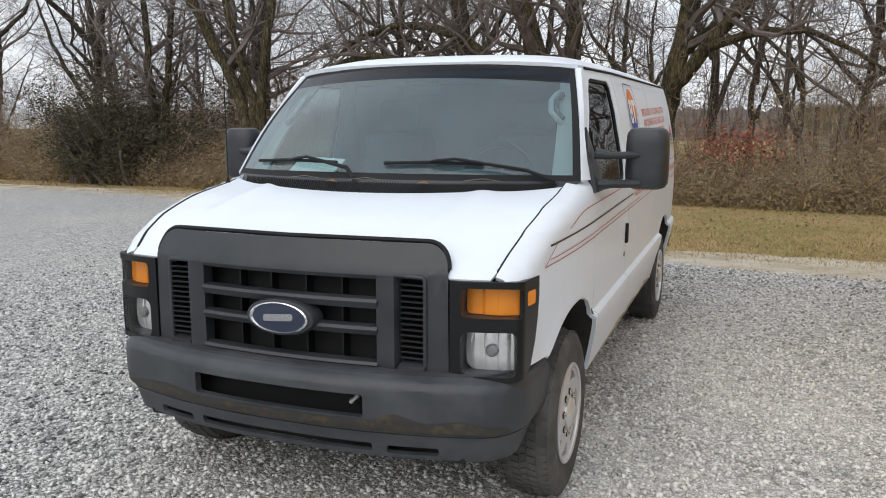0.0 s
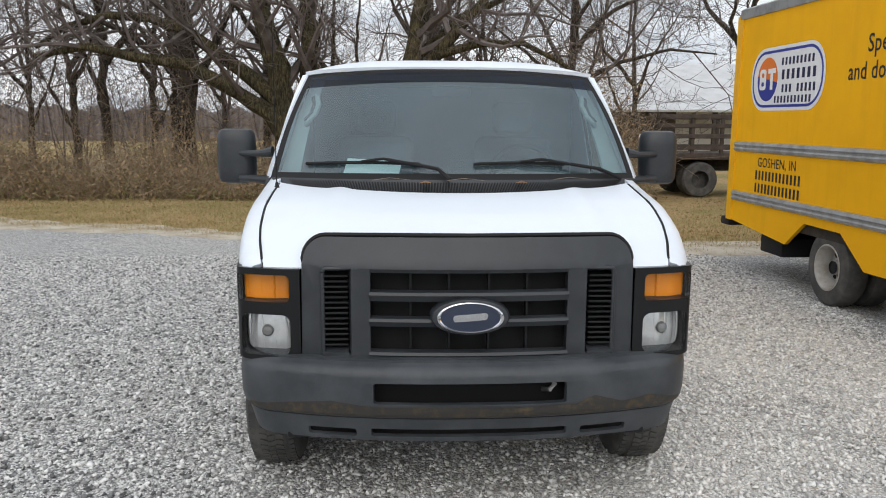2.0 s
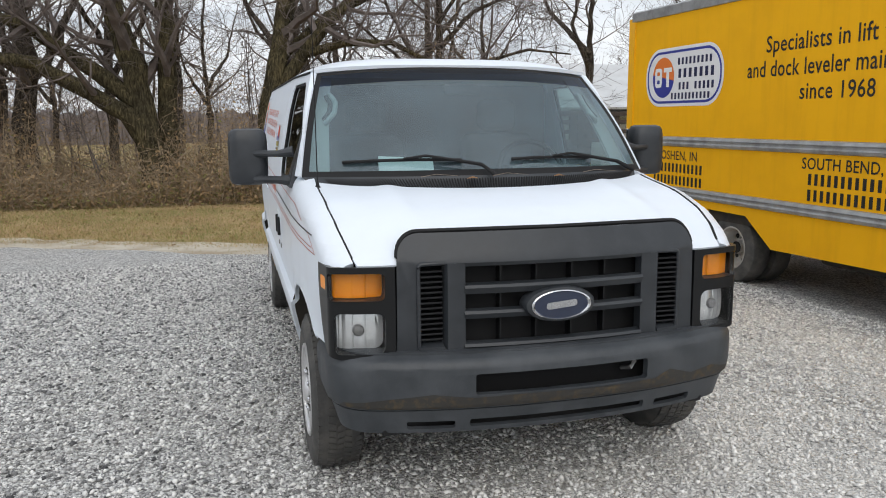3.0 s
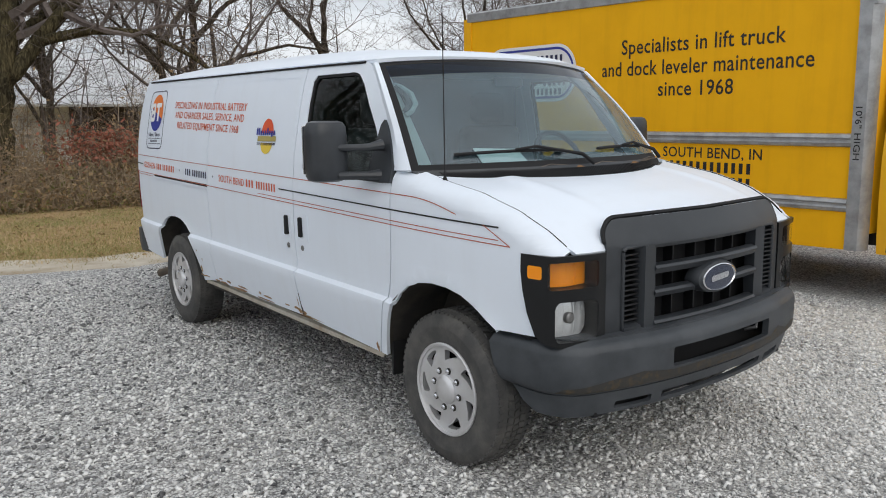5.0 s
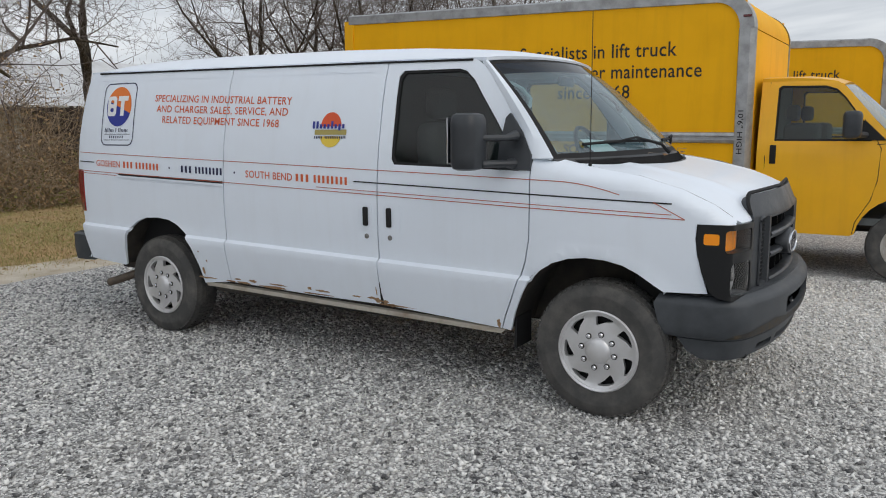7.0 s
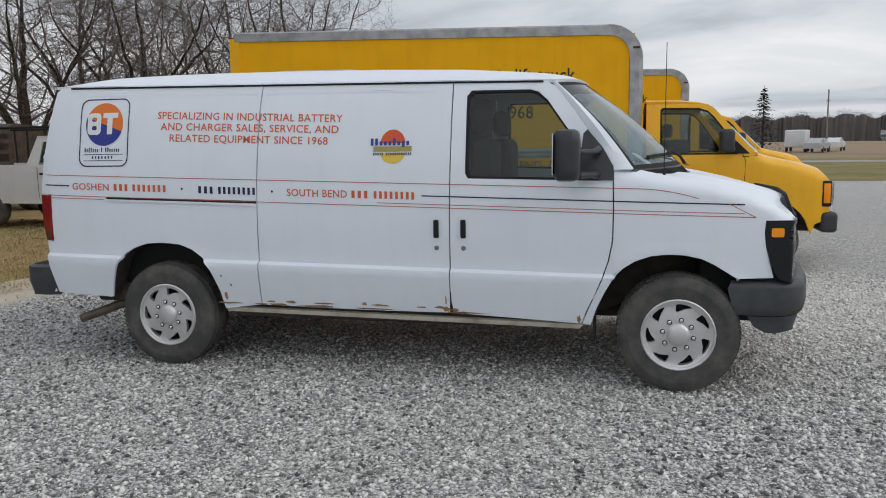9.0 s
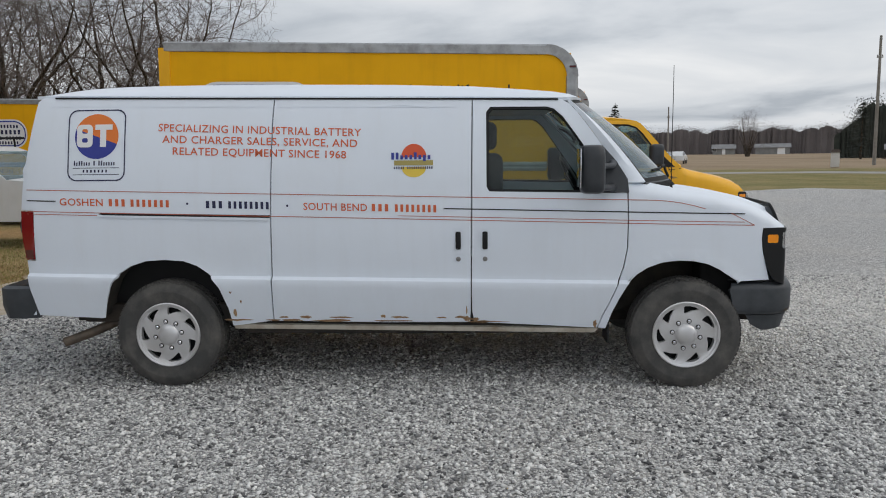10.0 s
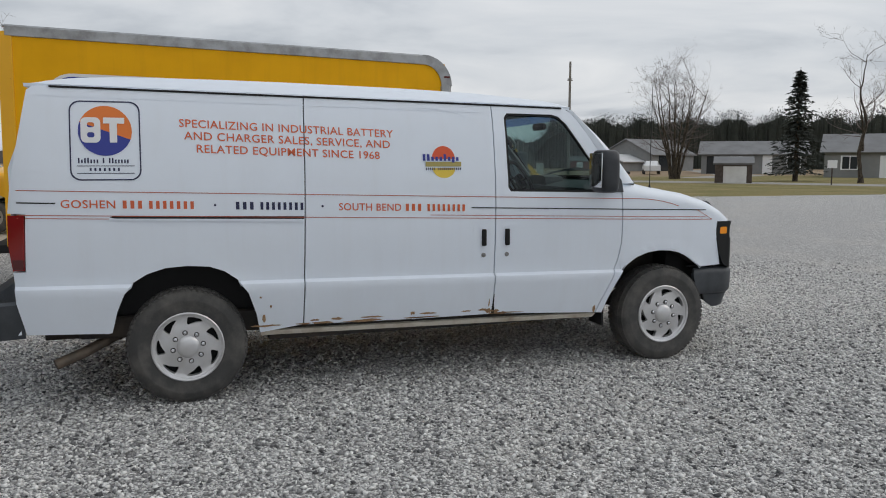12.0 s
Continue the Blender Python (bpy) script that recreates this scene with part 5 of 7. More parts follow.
def box_truck(root):
    mid = (1.16, 2.6, 1.6)

    def lift(y):
        return 0.024 * (y - 2.8)

    def wall(x):
        return lambda y, z: Vector((x, y, z))
    skirt = [(0.22, 0.472), (2.55, 0.44), (2.95, 0.72), (3.59, 0.73), (3.95, 0.474), (5.36, 0.592), (5.30, 2.90), (0.25, 2.775)]
    cuts = [0.5 + 0.5 * i for i in range(10)]
    for x, out in ((0.0, -1), (2.32, 1)):
        sd = part("box_side", flat(skirt, [], cuts, [1.0, 1.5, 2.0, 2.5], wall(x), 0.04, mid), M_YELLOW_BOX, root, "yellow painted truck box side")
        for za, zb, h in ((1.345, 1.372, 0.115), (0.795, 0.800, 0.115)):
            y0, y1 = 0.30, 5.25
            ring = []
            for y, z in ((y0, za), (y1, zb + 0.02)):
                ring.append([(x + out * d, y, z + v) for d, v in ((0, 0), (0.022, 0.008), (0.035, 0.035), (0.022, 0.05), (0.022, 0.065), (0.035, 0.08), (0.022, 0.107), (0, h))])
            part("rub_rail", loft(ring), M_ALU, sd, "dented aluminium rub rail")
        top = []
        for y in [0.55 + i * 0.5 for i in range(10)] + [5.30]:
            z = 2.872 + 0.026 * y
            top.append([(x, y, z - 0.125), (x + out * 0.018, y, z - 0.12), (x + out * 0.018, y, z - 0.02), (x - out * 0.01, y, z), (x - out * 0.05, y, z)])
        part("top_rail", loft(top), M_ALU, root, "aluminium top rail")
        # rounded front corner of the top rail running down into the corner post
        cap = []
        for a in [i * 10 for i in range(10)]:
            c, s_ = math.cos(radians(a)), math.sin(radians(a))
            yo, zo = 0.55 - 0.39 * s_, 2.50 + 0.385 * c
            yi, zi = 0.55 - 0.25 * s_, 2.50 + 0.265 * c
            cap.append([(x, yi, zi), (x + out * 0.02, yi, zi), (x + out * 0.02, yo, zo), (x - out * 0.10, yo - 0.01, zo)])
        part("corner_cap", loft(cap), M_ALU, root)
        post = []
        for z in (0.47, 1.2, 1.9, 2.5):
            post.append([(x, 0.31, z), (x + out * 0.022, 0.30, z), (x + out * 0.022, 0.195, z), (x - out * 0.02, 0.160, z), (x - out * 0.10, 0.152, z), (x - out * 0.10, 0.31, z)])
        part("corner_post", loft(post), M_ALU, root, "pale aluminium corner post")
        part("marker_light", boxed((x + out * 0.02, 0.19, 2.60), (x + out * 0.034, 0.27, 2.625), 0.004), M_REDDARK, root)
        rear = []
        for z in (0.58, 1.2, 2.0, 2.93):
            yb = 5.40 - 0.012 * (z - 0.58)
            rear.append([(x + out * 0.015, yb - 0.14, z), (x + out * 0.015, yb, z), (x - out * 0.10, yb + 0.01, z), (x - out * 0.10, yb - 0.14, z)])
        part("rear_post", loft(rear), M_YELLOW, root)
        for k in range(26):
            z = 0.70 + k * 0.086
            part("rivet", lathe([(0.007, 0), (0.006, 0.003), (0.001, 0.005)], 6, Matrix.Translation((x + out * 0.015, 5.29 - 0.012 * (z - 0.58), z)) @ Matrix.Rotation(out * math.pi / 2, 4, "Y")), M_YELLOW, root, smooth=0)
    part("box_front", boxed((0.08, 0.165, 0.60), (2.24, 0.22, 2.50), 0.02), M_YELLOW_BOX, root)
    part("box_rear", boxed((0.10, 5.30, 0.60), (2.22, 5.35, 2.95)), M_YELLOW_BOX, root)
    part("box_roof", grid([[(x, y, 2.868 + 0.026 * y + 0.012 * (1 - ((x - 1.16) / 1.16) ** 2)) for x in (0.03, 0.5, 1.16, 1.8, 2.29)] for y in (0.50, 2.0, 3.5, 5.33)], thick=0.02, centre=mid), M_ALU, root)
    part("box_nose", grid([[(x, 0.55 - 0.385 * math.sin(radians(a)), 2.50 + 0.382 * math.cos(radians(a))) for x in (0.08, 1.16, 2.24)] for a in range(0, 91, 10)]), M_YELLOW_BOX, root)
    part("box_floor", boxed((0.05, 0.2, 0.62), (2.27, 5.28, 0.72)), M_UNDER, root)
    part("rear_bumper", boxed((0.0, 5.34, 0.50), (2.32, 5.58, 0.60), 0.02), M_BLACK, root)
    part("chassis", boxed((0.70, -1.9, 0.42), (1.62, 5.2, 0.60), 0.03), M_UNDER, root)
    part("fuel_tank", boxed((0.25, 1.1, 0.34), (0.75, 2.2, 0.60), 0.05), M_UNDER, root)
    part("step_box", boxed((0.08, 4.15, 0.30), (0.55, 4.65, 0.50), 0.02), M_BLACK, root)
    # wheels

    def tyre(x, y, r, w, out, rim):
        m = Matrix.Translation((x, y, r)) @ Matrix.Rotation(out * math.pi / 2, 4, "Y")
        t = part("wheel", lathe([(r * 0.58, -w), (r * 0.66, -w * 1.05), (r * 0.85, -w * 1.06), (r * 0.96, -w * 0.9), (r, -w * 0.6), (r, w * 0.6), (r * 0.96, w * 0.9), (r * 0.85, w * 1.06), (r * 0.66, w * 1.05), (r * 0.58, w)], 40, m), M_RUBBER, root, "black tyre on a pale steel wheel")
        part("wheel_rim", lathe([(r * 0.60, w * 0.9), (r * 0.61, w * 1.05), (r * 0.57, w * 1.06), (r * 0.54, w * 0.8), (r * 0.50, w * rim * 1.2), (r * 0.30, w * rim), (r * 0.20, w * (rim + 0.2)), (r * 0.19, w * (rim + 0.7)), (0.001, w * (rim + 0.7))], 36, m), M_WHEELWHITE, t)
        for k in range(8):
            a = k * math.pi / 4
            mm = m @ Matrix.Translation((r * 0.40 * math.cos(a), r * 0.40 * math.sin(a), w * rim * 1.1))
            part("hand_hole", lathe([(r * 0.075, 0.0), (r * 0.075, 0.004), (0.001, 0.004)], 10, mm), M_BLACK, t)
            part("lug_nut", lathe([(0.012, 0.0), (0.010, 0.02), (0.001, 0.022)], 8, m @ Matrix.Translation((r * 0.27 * math.cos(a + 0.4), r * 0.27 * math.sin(a + 0.4), w * rim))), M_STEEL, t)
        part("hub", lathe([(r * 0.17, w * 0.5), (r * 0.16, w * (rim + 0.75)), (0.001, w * (rim + 0.8))], 16, m), M_BLACK, t)
    for x, out in ((0.16, -1), (2.16, 1)):
        tyre(x, 3.22, 0.362, 0.10, out, -0.4)
        tyre(x - out * 0.26, 3.22, 0.362, 0.10, out, -0.4)
        tyre(x + 0.10 * (-out), -1.29, 0.355, 0.10, out, 0.5)
    # cab
    TAPERC = [(-2.05, 0.16), (-1.95, 0.09), (-1.8, 0.045), (-1.5, 0.015), (-1.2, 0.0), (0.2, 0.0)]
    INSET = [(0.40, 0.03), (0.60, 0.01), (0.9, 0.0), (1.25, 0.005), (1.38, 0.02), (1.95, 0.14), (2.05, 0.20)]

    def cab_in(y, z):
        top = interp(y, [(-2.0, 1.08), (-1.85, 1.17), (-1.6, 1.25), (-1.25, 1.335), (-1.15, 1.40), (-1.0, 3)])
        d = min(max(z - (top - 0.10), 0), 0.0999)
        return 0.11 + interp(y, TAPERC) + interp(z, INSET) + (0.10 - math.sqrt(0.01 - d * d) if y < -1.0 else 0)

    def cab_side(out, proud=0.0):
        return lambda y, z: Vector(((cab_in(y, z) - proud) if out < 0 else 2.32 - cab_in(y, z) + proud, y, z))
    mid2 = (1.16, -0.8, 1.1)
    arch = [(-1.29 + 0.455 * math.cos(radians(a)), 0.40 + 0.445 * math.sin(radians(a))) for a in range(8, 173, 12)]
    body = [(0.10, 0.44), (0.10, 2.0), (-0.05, 2.01), (-0.45, 1.985), (-0.60, 1.955), (-0.68, 1.90), (-1.02, 1.50), (-1.15, 1.372), (-1.25, 1.332), (-1.5, 1.275), (-1.75, 1.20), (-1.88, 1.14), (-1.95, 1.06), (-1.96, 0.62), (-1.80, 0.56), (-1.76, 0.44)] + arch[::-1] + [(-0.80, 0.44)]
    win = [(-0.06, 1.37), (-0.06, 1.90), (-0.09, 1.925), (-0.50, 1.915), (-0.60, 1.88), (-0.68, 1.80), (-0.93, 1.46), (-0.95, 1.40), (-0.93, 1.37)]
    cy = [i * 0.1 - 1.9 for i in range(21)]
    cz = [0.6, 0.9, 1.05, 1.12, 1.18, 1.22, 1.26, 1.30, 1.38, 1.6, 1.8, 1.95]
    for out in (-1, 1):
        sd = part("cab_side", flat(body, [win], cy, cz, cab_side(out), 0.03, mid2), M_YELLOW, root, "yellow cab side with door")
        inner = [((y + 0.47) * 0.95 - 0.47, (z - 1.65) * 0.93 + 1.65) for y, z in win]
        part("window_seal", flat(win, [inner], cy, cz, cab_side(out, -0.004), 0.02, mid2), M_BLACK, sd)
        gl = part("window_glass", flat(inner, [], cy, cz, cab_side(out, -0.012)), M_SIDEGLASS, sd)
        gl.visible_shadow = False
        for path in ([(0.02, 0.46), (0.02, 1.2), (0.02, 1.96)], [(-0.97, 1.40), (-1.02, 1.30), (-1.01, 1.0), (-0.96, 0.80), (-0.84, 0.58), (-0.82, 0.46)], [(-1.15, 1.36), (-1.05, 1.345), (-0.98, 1.34)]):
            part("door_seam", tube([cab_side(out, 0.0015)(y, z) for y, z in path], 0.0035, 4), M_BLACK, sd, smooth=0)
        part("door_handle", boxed(cab_side(out, -0.005)(-0.085, 1.14), cab_side(out, 0.022)(-0.025, 1.33), 0.01), M_BLACK, sd, "black vertical handle")
        part("mirror_sail", flat([(-0.80, 1.38), (-1.06, 1.38), (-0.86, 1.58)], [], [], [], cab_side(out, 0.012), 0.02, mid2), M_BLACK, sd)
        xm = 0.0 if out < 0 else 2.32
        part("door_mirror", boxed((xm + out * 0.02, -0.86, 1.40), (xm + out * 0.21, -0.70, 1.66), 0.045, 3), M_TRIM, sd, "black door mirror")
        part("mirror_stem", tube([(xm - out * 0.13, -0.88, 1.43), (xm + out * 0.06, -0.80, 1.44)], 0.03, 8), M_TRIM, sd)
        part("wheel_liner", grid([[cab_side(out, -0.01)(y, z) if k == 0 else Vector((xm - out * 0.55, y, z)) for y, z in arch] for k in (0, 1)]), M_LINER, root)
        part("head_lamp", boxed((xm - out * 0.20, -2.00, 0.78), (xm - out * 0.46, -1.90, 1.04), 0.02), M_LENS, root)
        part("lamp_box", boxed((xm - out * 0.17, -1.97, 0.76), (xm - out * 0.48, -1.86, 1.06), 0.02), M_LAMPBLACK, root)
        part("turn_signal", boxed((xm - out * 0.165, -1.955, 0.80), (xm - out * 0.20, -1.88, 1.03), 0.01), M_AMBER, root)
    part("cab_roof", grid([[(u, y, z + 0.05 * (1 - ((u - 1.16) / 0.9) ** 2)) for u in np.linspace(0.11 + 0.145, 2.32 - 0.255, 9)] for y, z in ((-0.66, 1.925), (-0.55, 1.965), (-0.3, 1.995), (0.10, 2.0))], thick=0.03, centre=mid2), M_YELLOW, root)
    def scr(u, v):
        c = 1.16
        bx, by, bz = c + 0.95 * u, -1.30 + 0.16 * u * u, 1.372
        tx, ty, tz = c + 0.86 * u, -0.70 + 0.06 * u * u, 1.945 - 0.03 * u * u
        return Vector((bx + (tx - bx) * v, by + (ty - by) * v, bz + (tz - bz) * v))
    gl = part("windscreen", grid([[scr(i / 8 - 1, j / 6) for i in range(17)] for j in range(7)]), M_WINDSCREEN, root)
    gl.visible_shadow = False
    part("bonnet", grid([[(1.16 + u * (1.16 - cab_in(y, z) - 0.01), y - 0.05 * (1 - u * u) * (y < -1.5), z - 0.012 + 0.045 * (1 - u ** 4)) for u in np.linspace(-1, 1, 13)] for y, z in ((-1.93, 1.09), (-1.86, 1.165), (-1.7, 1.22), (-1.5, 1.27), (-1.3, 1.32), (-1.12, 1.375))], thick=0.02, centre=mid2), M_YELLOW, root)
    part("grille", boxed((0.50, -2.01, 0.72), (1.82, -1.90, 1.08), 0.02), M_TRIM, root)
    for z in (0.80, 0.90, 1.0):
        part("grille_bar", boxed((0.52, -2.03, z - 0.012), (1.80, -1.99, z + 0.012), 0.006), M_STEEL, root)
    part("front_bumper", boxed((0.16, -2.05, 0.46), (2.16, -1.86, 0.70), 0.05, 3), M_TRIM, root)
    part("cab_back", boxed((0.28, 0.06, 0.45), (2.04, 0.10, 1.98)), M_CABGREY, root)
    part("cab_floor", boxed((0.18, -1.2, 0.55), (2.14, 0.08, 0.62)), M_CABGREY, root)
    part("dashboard", boxed((0.22, -1.25, 0.9), (2.10, -0.86, 1.33), 0.06, 2), M_CABGREY, root)
    for x in (0.62, 1.70):
        part("seat", boxed((x - 0.24, -0.42, 0.8), (x + 0.24, -0.10, 1.55), 0.06), M_SEAT, root)
        part("head_rest", boxed((x - 0.12, -0.22, 1.57), (x + 0.12, -0.10, 1.74), 0.04), M_SEAT, root)
    # lettering on both sides
    for x, out in ((0.0, -1), (2.32, 1)):
        def put(y0, zl, width, height, text, material=M_INK):
            o = -1 if out < 0 else 1
            if not text:
                for a, w in digits(width, height):
                    lay("number_bar", bar(w, height, 1), lambda u, v: Vector((x + out * 0.003, y0 + o * (a + u), zl(y0 + o * (a + u)) + v)), material, root)
                return
            for word, sh in zip(text.split(), lettering(text, width, height)):
                lay("lettering", sh, lambda u, v: Vector((x + out * 0.003, y0 + o * u, zl(y0 + o * u) + v)), material, root, 'black word "%s"' % word)
        def at(y, w):
            return y if out < 0 else y - w
        put(at(2.755, 1.83), lambda y: 2.262 + 0.015 * (y - 0.9), 1.83, 0.155, "Specialists in lift truck")
        put(at(3.02, 2.36), lambda y: 2.036 + 0.015 * (y - 0.7), 2.36, 0.155, "and dock leveler maintenance")
        put(at(2.275, 0.85), lambda y: 1.830 + 0.015 * (y - 1.4), 0.85, 0.150, "since 1968")
        put(at(2.19, 1.09), lambda y: 1.215 + 0.012 * (y - 1.1), 1.09, 0.105, "SOUTH BEND, IN")
        put(at(2.12, 0.93), lambda y: 1.075 + 0.012 * (y - 1.1), 0.93, 0.10, "")
        put(at(2.12, 0.93), lambda y: 0.935 + 0.012 * (y - 1.1), 0.93, 0.10, "")
        put(at(4.66, 0.84), lambda y: 1.228 + 0.012 * (y - 3.8), 0.84, 0.105, "GOSHEN, IN")
        put(at(4.72, 1.02), lambda y: 1.085 + 0.012 * (y - 3.8), 1.02, 0.10, "")
        put(at(4.72, 1.02), lambda y: 0.945 + 0.012 * (y - 3.8), 1.02, 0.10, "")
        # oval company badge in plain shapes
        def on(p):
            return lambda y, z: Vector((x + out * p, y, z + 0.015 * (y - 4.15)))
        part("badge", flat(rounded(3.40, 1.835, 4.945, 2.495, 0.30, 10), [], [], [], on(0.003)), M_WHITEVINYL, root, "white rounded badge with blue rim")
        part("badge_rim", flat(rounded(3.435, 1.870, 4.910, 2.460, 0.27, 10), [rounded(3.462, 1.897, 4.883, 2.433, 0.245, 10)], [], [], on(0.005)), M_BLUE, root)
        cyb = 4.56 if out < 0 else 3.78
        part("badge_disc", flat(arc(cyb, 2.165, 0.23, 0.23, 10, 190, 20), [], [], [], on(0.005)), M_ORANGE_LOGO, root)
        part("badge_disc", flat(arc(cyb, 2.165, 0.23, 0.23, 190, 370, 20), [], [], [], on(0.005)), M_BLUE, root)
        ub = cyb + 0.10 * (1 if out < 0 else -1)
        ut = 2 * cyb - ub
        part("badge_block", flat(rounded(ub - 0.075, 2.055, ub + 0.075, 2.275, 0.04), [rounded(ub - 0.028, 2.19, ub + 0.030, 2.235, 0.015), rounded(ub - 0.028, 2.095, ub + 0.030, 2.14, 0.015)], [], [], on(0.007)), M_WHITEVINYL, root)
        part("badge_block", flat([(ut - 0.03, 2.055), (ut + 0.03, 2.055), (ut + 0.03, 2.225), (ut + 0.085, 2.225), (ut + 0.085, 2.275), (ut - 0.085, 2.275), (ut - 0.085, 2.225), (ut - 0.03, 2.225)], [], [], [], on(0.007)), M_WHITEVINYL, root)
        d = 0 if out < 0 else 0.45
        for letters, u0, u1, z, h in ((9, 3.60, 4.28, 2.295, 0.075), (7, 3.55, 4.27, 2.150, 0.100), (9, 3.55, 4.25, 2.020, 0.080), (11, 3.62, 4.40, 1.915, 0.070)):
            pitch = (u1 - u0) / letters
            for k in range(letters):
                if letters == 9 and z < 2.1 and k == 5:
                    continue
                a0 = u0 + d + pitch * (k + 0.2)
                part("badge_bar", flat([(a0, z), (a0 + pitch * 0.52, z), (a0 + pitch * 0.52, z + h), (a0, z + h)], [], [], [], on(0.005)), M_NAVY, root)
        for sh in lettering("10'6\" HIGH", 0.44, 0.055):
            lay("lettering", sh, lambda u, v: Vector((x + out * 0.024, 0.275 - v, 1.68 - u)), M_INK, root, "black height lettering")


M_WHEELWHITE = worn("pale_wheel_paint", (0.50, 0.49, 0.47), (0.30, 0.26, 0.21), 9, 0.5)
truck = thing("box_truck", pose(3.64, 0, 0), "yellow box truck with black lettering parked on gravel", "truck", "yellow box trucks")
box_truck(truck)
copy_thing(truck, pose(9.85, -0.98, 0))
copy_thing(truck, pose(11.8, 8.6, 0))

# ---- bare trees, brush and grass ----


def bark(name, dark, light):
    """Rough bark: ridges that run up the stem, with patches of lichen tone."""
    m = mat(name, dark, 0.95, spec=0.2)
    t = m.node_tree
    b = t.nodes["Principled BSDF"]
    g = t.nodes.new("ShaderNodeNewGeometry")
    mp = t.nodes.new("ShaderNodeMapping")
    mp.inputs["Scale"].default_value = (1, 1, 0.22)
    link(t, g.outputs["Position"], mp.inputs[0])
    ridge = noise_node(t, 24, 6, 0.7, mp.outputs[0], 0.6)
    patch = noise_node(t, 2.4, 5, 0.6)
    f = ramp_node(t, ridge.outputs["Fac"], [(0.38, tuple(c * 0.35 for c in dark)), (0.52, dark), (0.68, light)])
    p = ramp_node(t, patch.outputs["Fac"], [(0.4, (0.65, 0.65, 0.65)), (0.65, (1.15, 1.12, 1.0))])
    link(t, mix_node(t, 1.0, f.outputs[0], p.outputs[0], "MULTIPLY"), b.inputs["Base Color"])
    bump_node(t, ridge.outputs["Fac"], 1.0, 0.06, b)
    return m


M_BARK = bark("grey_bark", (0.090, 0.074, 0.060), (0.20, 0.172, 0.142))
M_MOSSBARK = bark("mossy_bark", (0.092, 0.078, 0.047), (0.21, 0.182, 0.108))
M_BRANCH = worn("twig_bark", (0.100, 0.080, 0.072), (0.21, 0.178, 0.165), 3, 0.95)
M_BRUSH = worn("brush_stems", (0.25, 0.185, 0.120), (0.42, 0.33, 0.23), 2, 0.95)
M_DRYLEAF = worn("dry_brush_leaves", (0.27, 0.175, 0.090), (0.46, 0.33, 0.185), 1.3, 0.9, fine=25)
M_GREENLEAF = worn("green_brush_leaves", (0.14, 0.145, 0.042), (0.26, 0.235, 0.080), 3, 0.85)
M_CEDAR = worn("cedar_foliage", (0.040, 0.042, 0.020), (0.090, 0.075, 0.042), 4, 0.9)
M_RUSSET = worn("russet_leaves", (0.26, 0.085, 0.055), (0.36, 0.15, 0.10), 4, 0.9)


class Wood:
    """Collects tapering tubes into one mesh."""

    def __init__(self):
        self.v, self.f = [], []

    def tube(self, pts, rad, n):
        base = len(self.v)
        last = len(pts) - 1
        for i, p in enumerate(pts):
            d = pts[min(i + 1, last)] - pts[max(i - 1, 0)]
            d.normalize()
            side = d.cross(Vector((0.31, 0.17, 0.93))) if abs(d.z) < 0.9 else d.cross(Vector((1, 0.1, 0)))
            side.normalize()
            up = side.cross(d)
            for k in range(n):
                a = 6.28319 * k / n
                q = p + (side * math.cos(a) + up * math.sin(a)) * rad[i]
                self.v.append((q.x, q.y, q.z))
        for i in range(last):
            for k in range(n):
                a, b = base + i * n + k, base + i * n + (k + 1) % n
                self.f.append((a, b, b + n, a + n))

    def make(self, name, material, parent, label=""):
        return mesh_ob(name, self.v, self.f, material, parent, label, 60)


def wander(rng, p, d, length, n, bend, rise):
    pts = [p.copy()]
    step = length / n
    d = d.normalized()
    for _ in range(n):
        d = (d + Vector((rng.gauss(0, bend), rng.gauss(0, bend), rng.gauss(0, bend) + rise))).normalized()
        p = p + d * step
        pts.append(p.copy())
    return pts


def sprout(wood, rng, pts, r0, r1, level, dense, rise):
    """Side branches along a limb, and theirs in turn."""
    if level > 3:
        return
    length = sum((b - a).length for a, b in zip(pts, pts[1:]))
    count = int(length * dense * (1.15, 1.9, 3.2, 4.6)[level] + rng.random())
    for _ in range(count):
        f = rng.uniform(0.22 if level == 0 else 0.12, 1.0)
        i = min(int(f * (len(pts) - 1)), len(pts) - 2)
        w = f * (len(pts) - 1) - i
        p = pts[i].lerp(pts[i + 1], w)
        d = (pts[i + 1] - pts[i]).normalized()
        out = Vector((rng.gauss(0, 1), rng.gauss(0, 1), rng.gauss(0.15, 0.8)))
        out = (out - d * out.dot(d)).normalized()
        nd = (d * rng.uniform(0.35, 0.8) + out).normalized()
        r = (r0 + (r1 - r0) * f) * rng.uniform(0.38, 0.62)
        ln = (2.6, 1.5, 0.8, 0.42)[level] * rng.uniform(0.55, 1.35)
        n = (5, 4, 3, 1)[level]
        r = max(r, (0.02, 0.011, 0.006, 0.0045)[level])
        tip = max(r * 0.22, 0.0028)
        br = wander(rng, p, nd, ln, n, 0.20, rise * 0.10)
        wood.tube(br, [r + (tip - r) * k / n for k in range(n + 1)], (5, 4, 3, 3)[level])
        sprout(wood, rng, br, r, tip, level + 1, dense, rise)


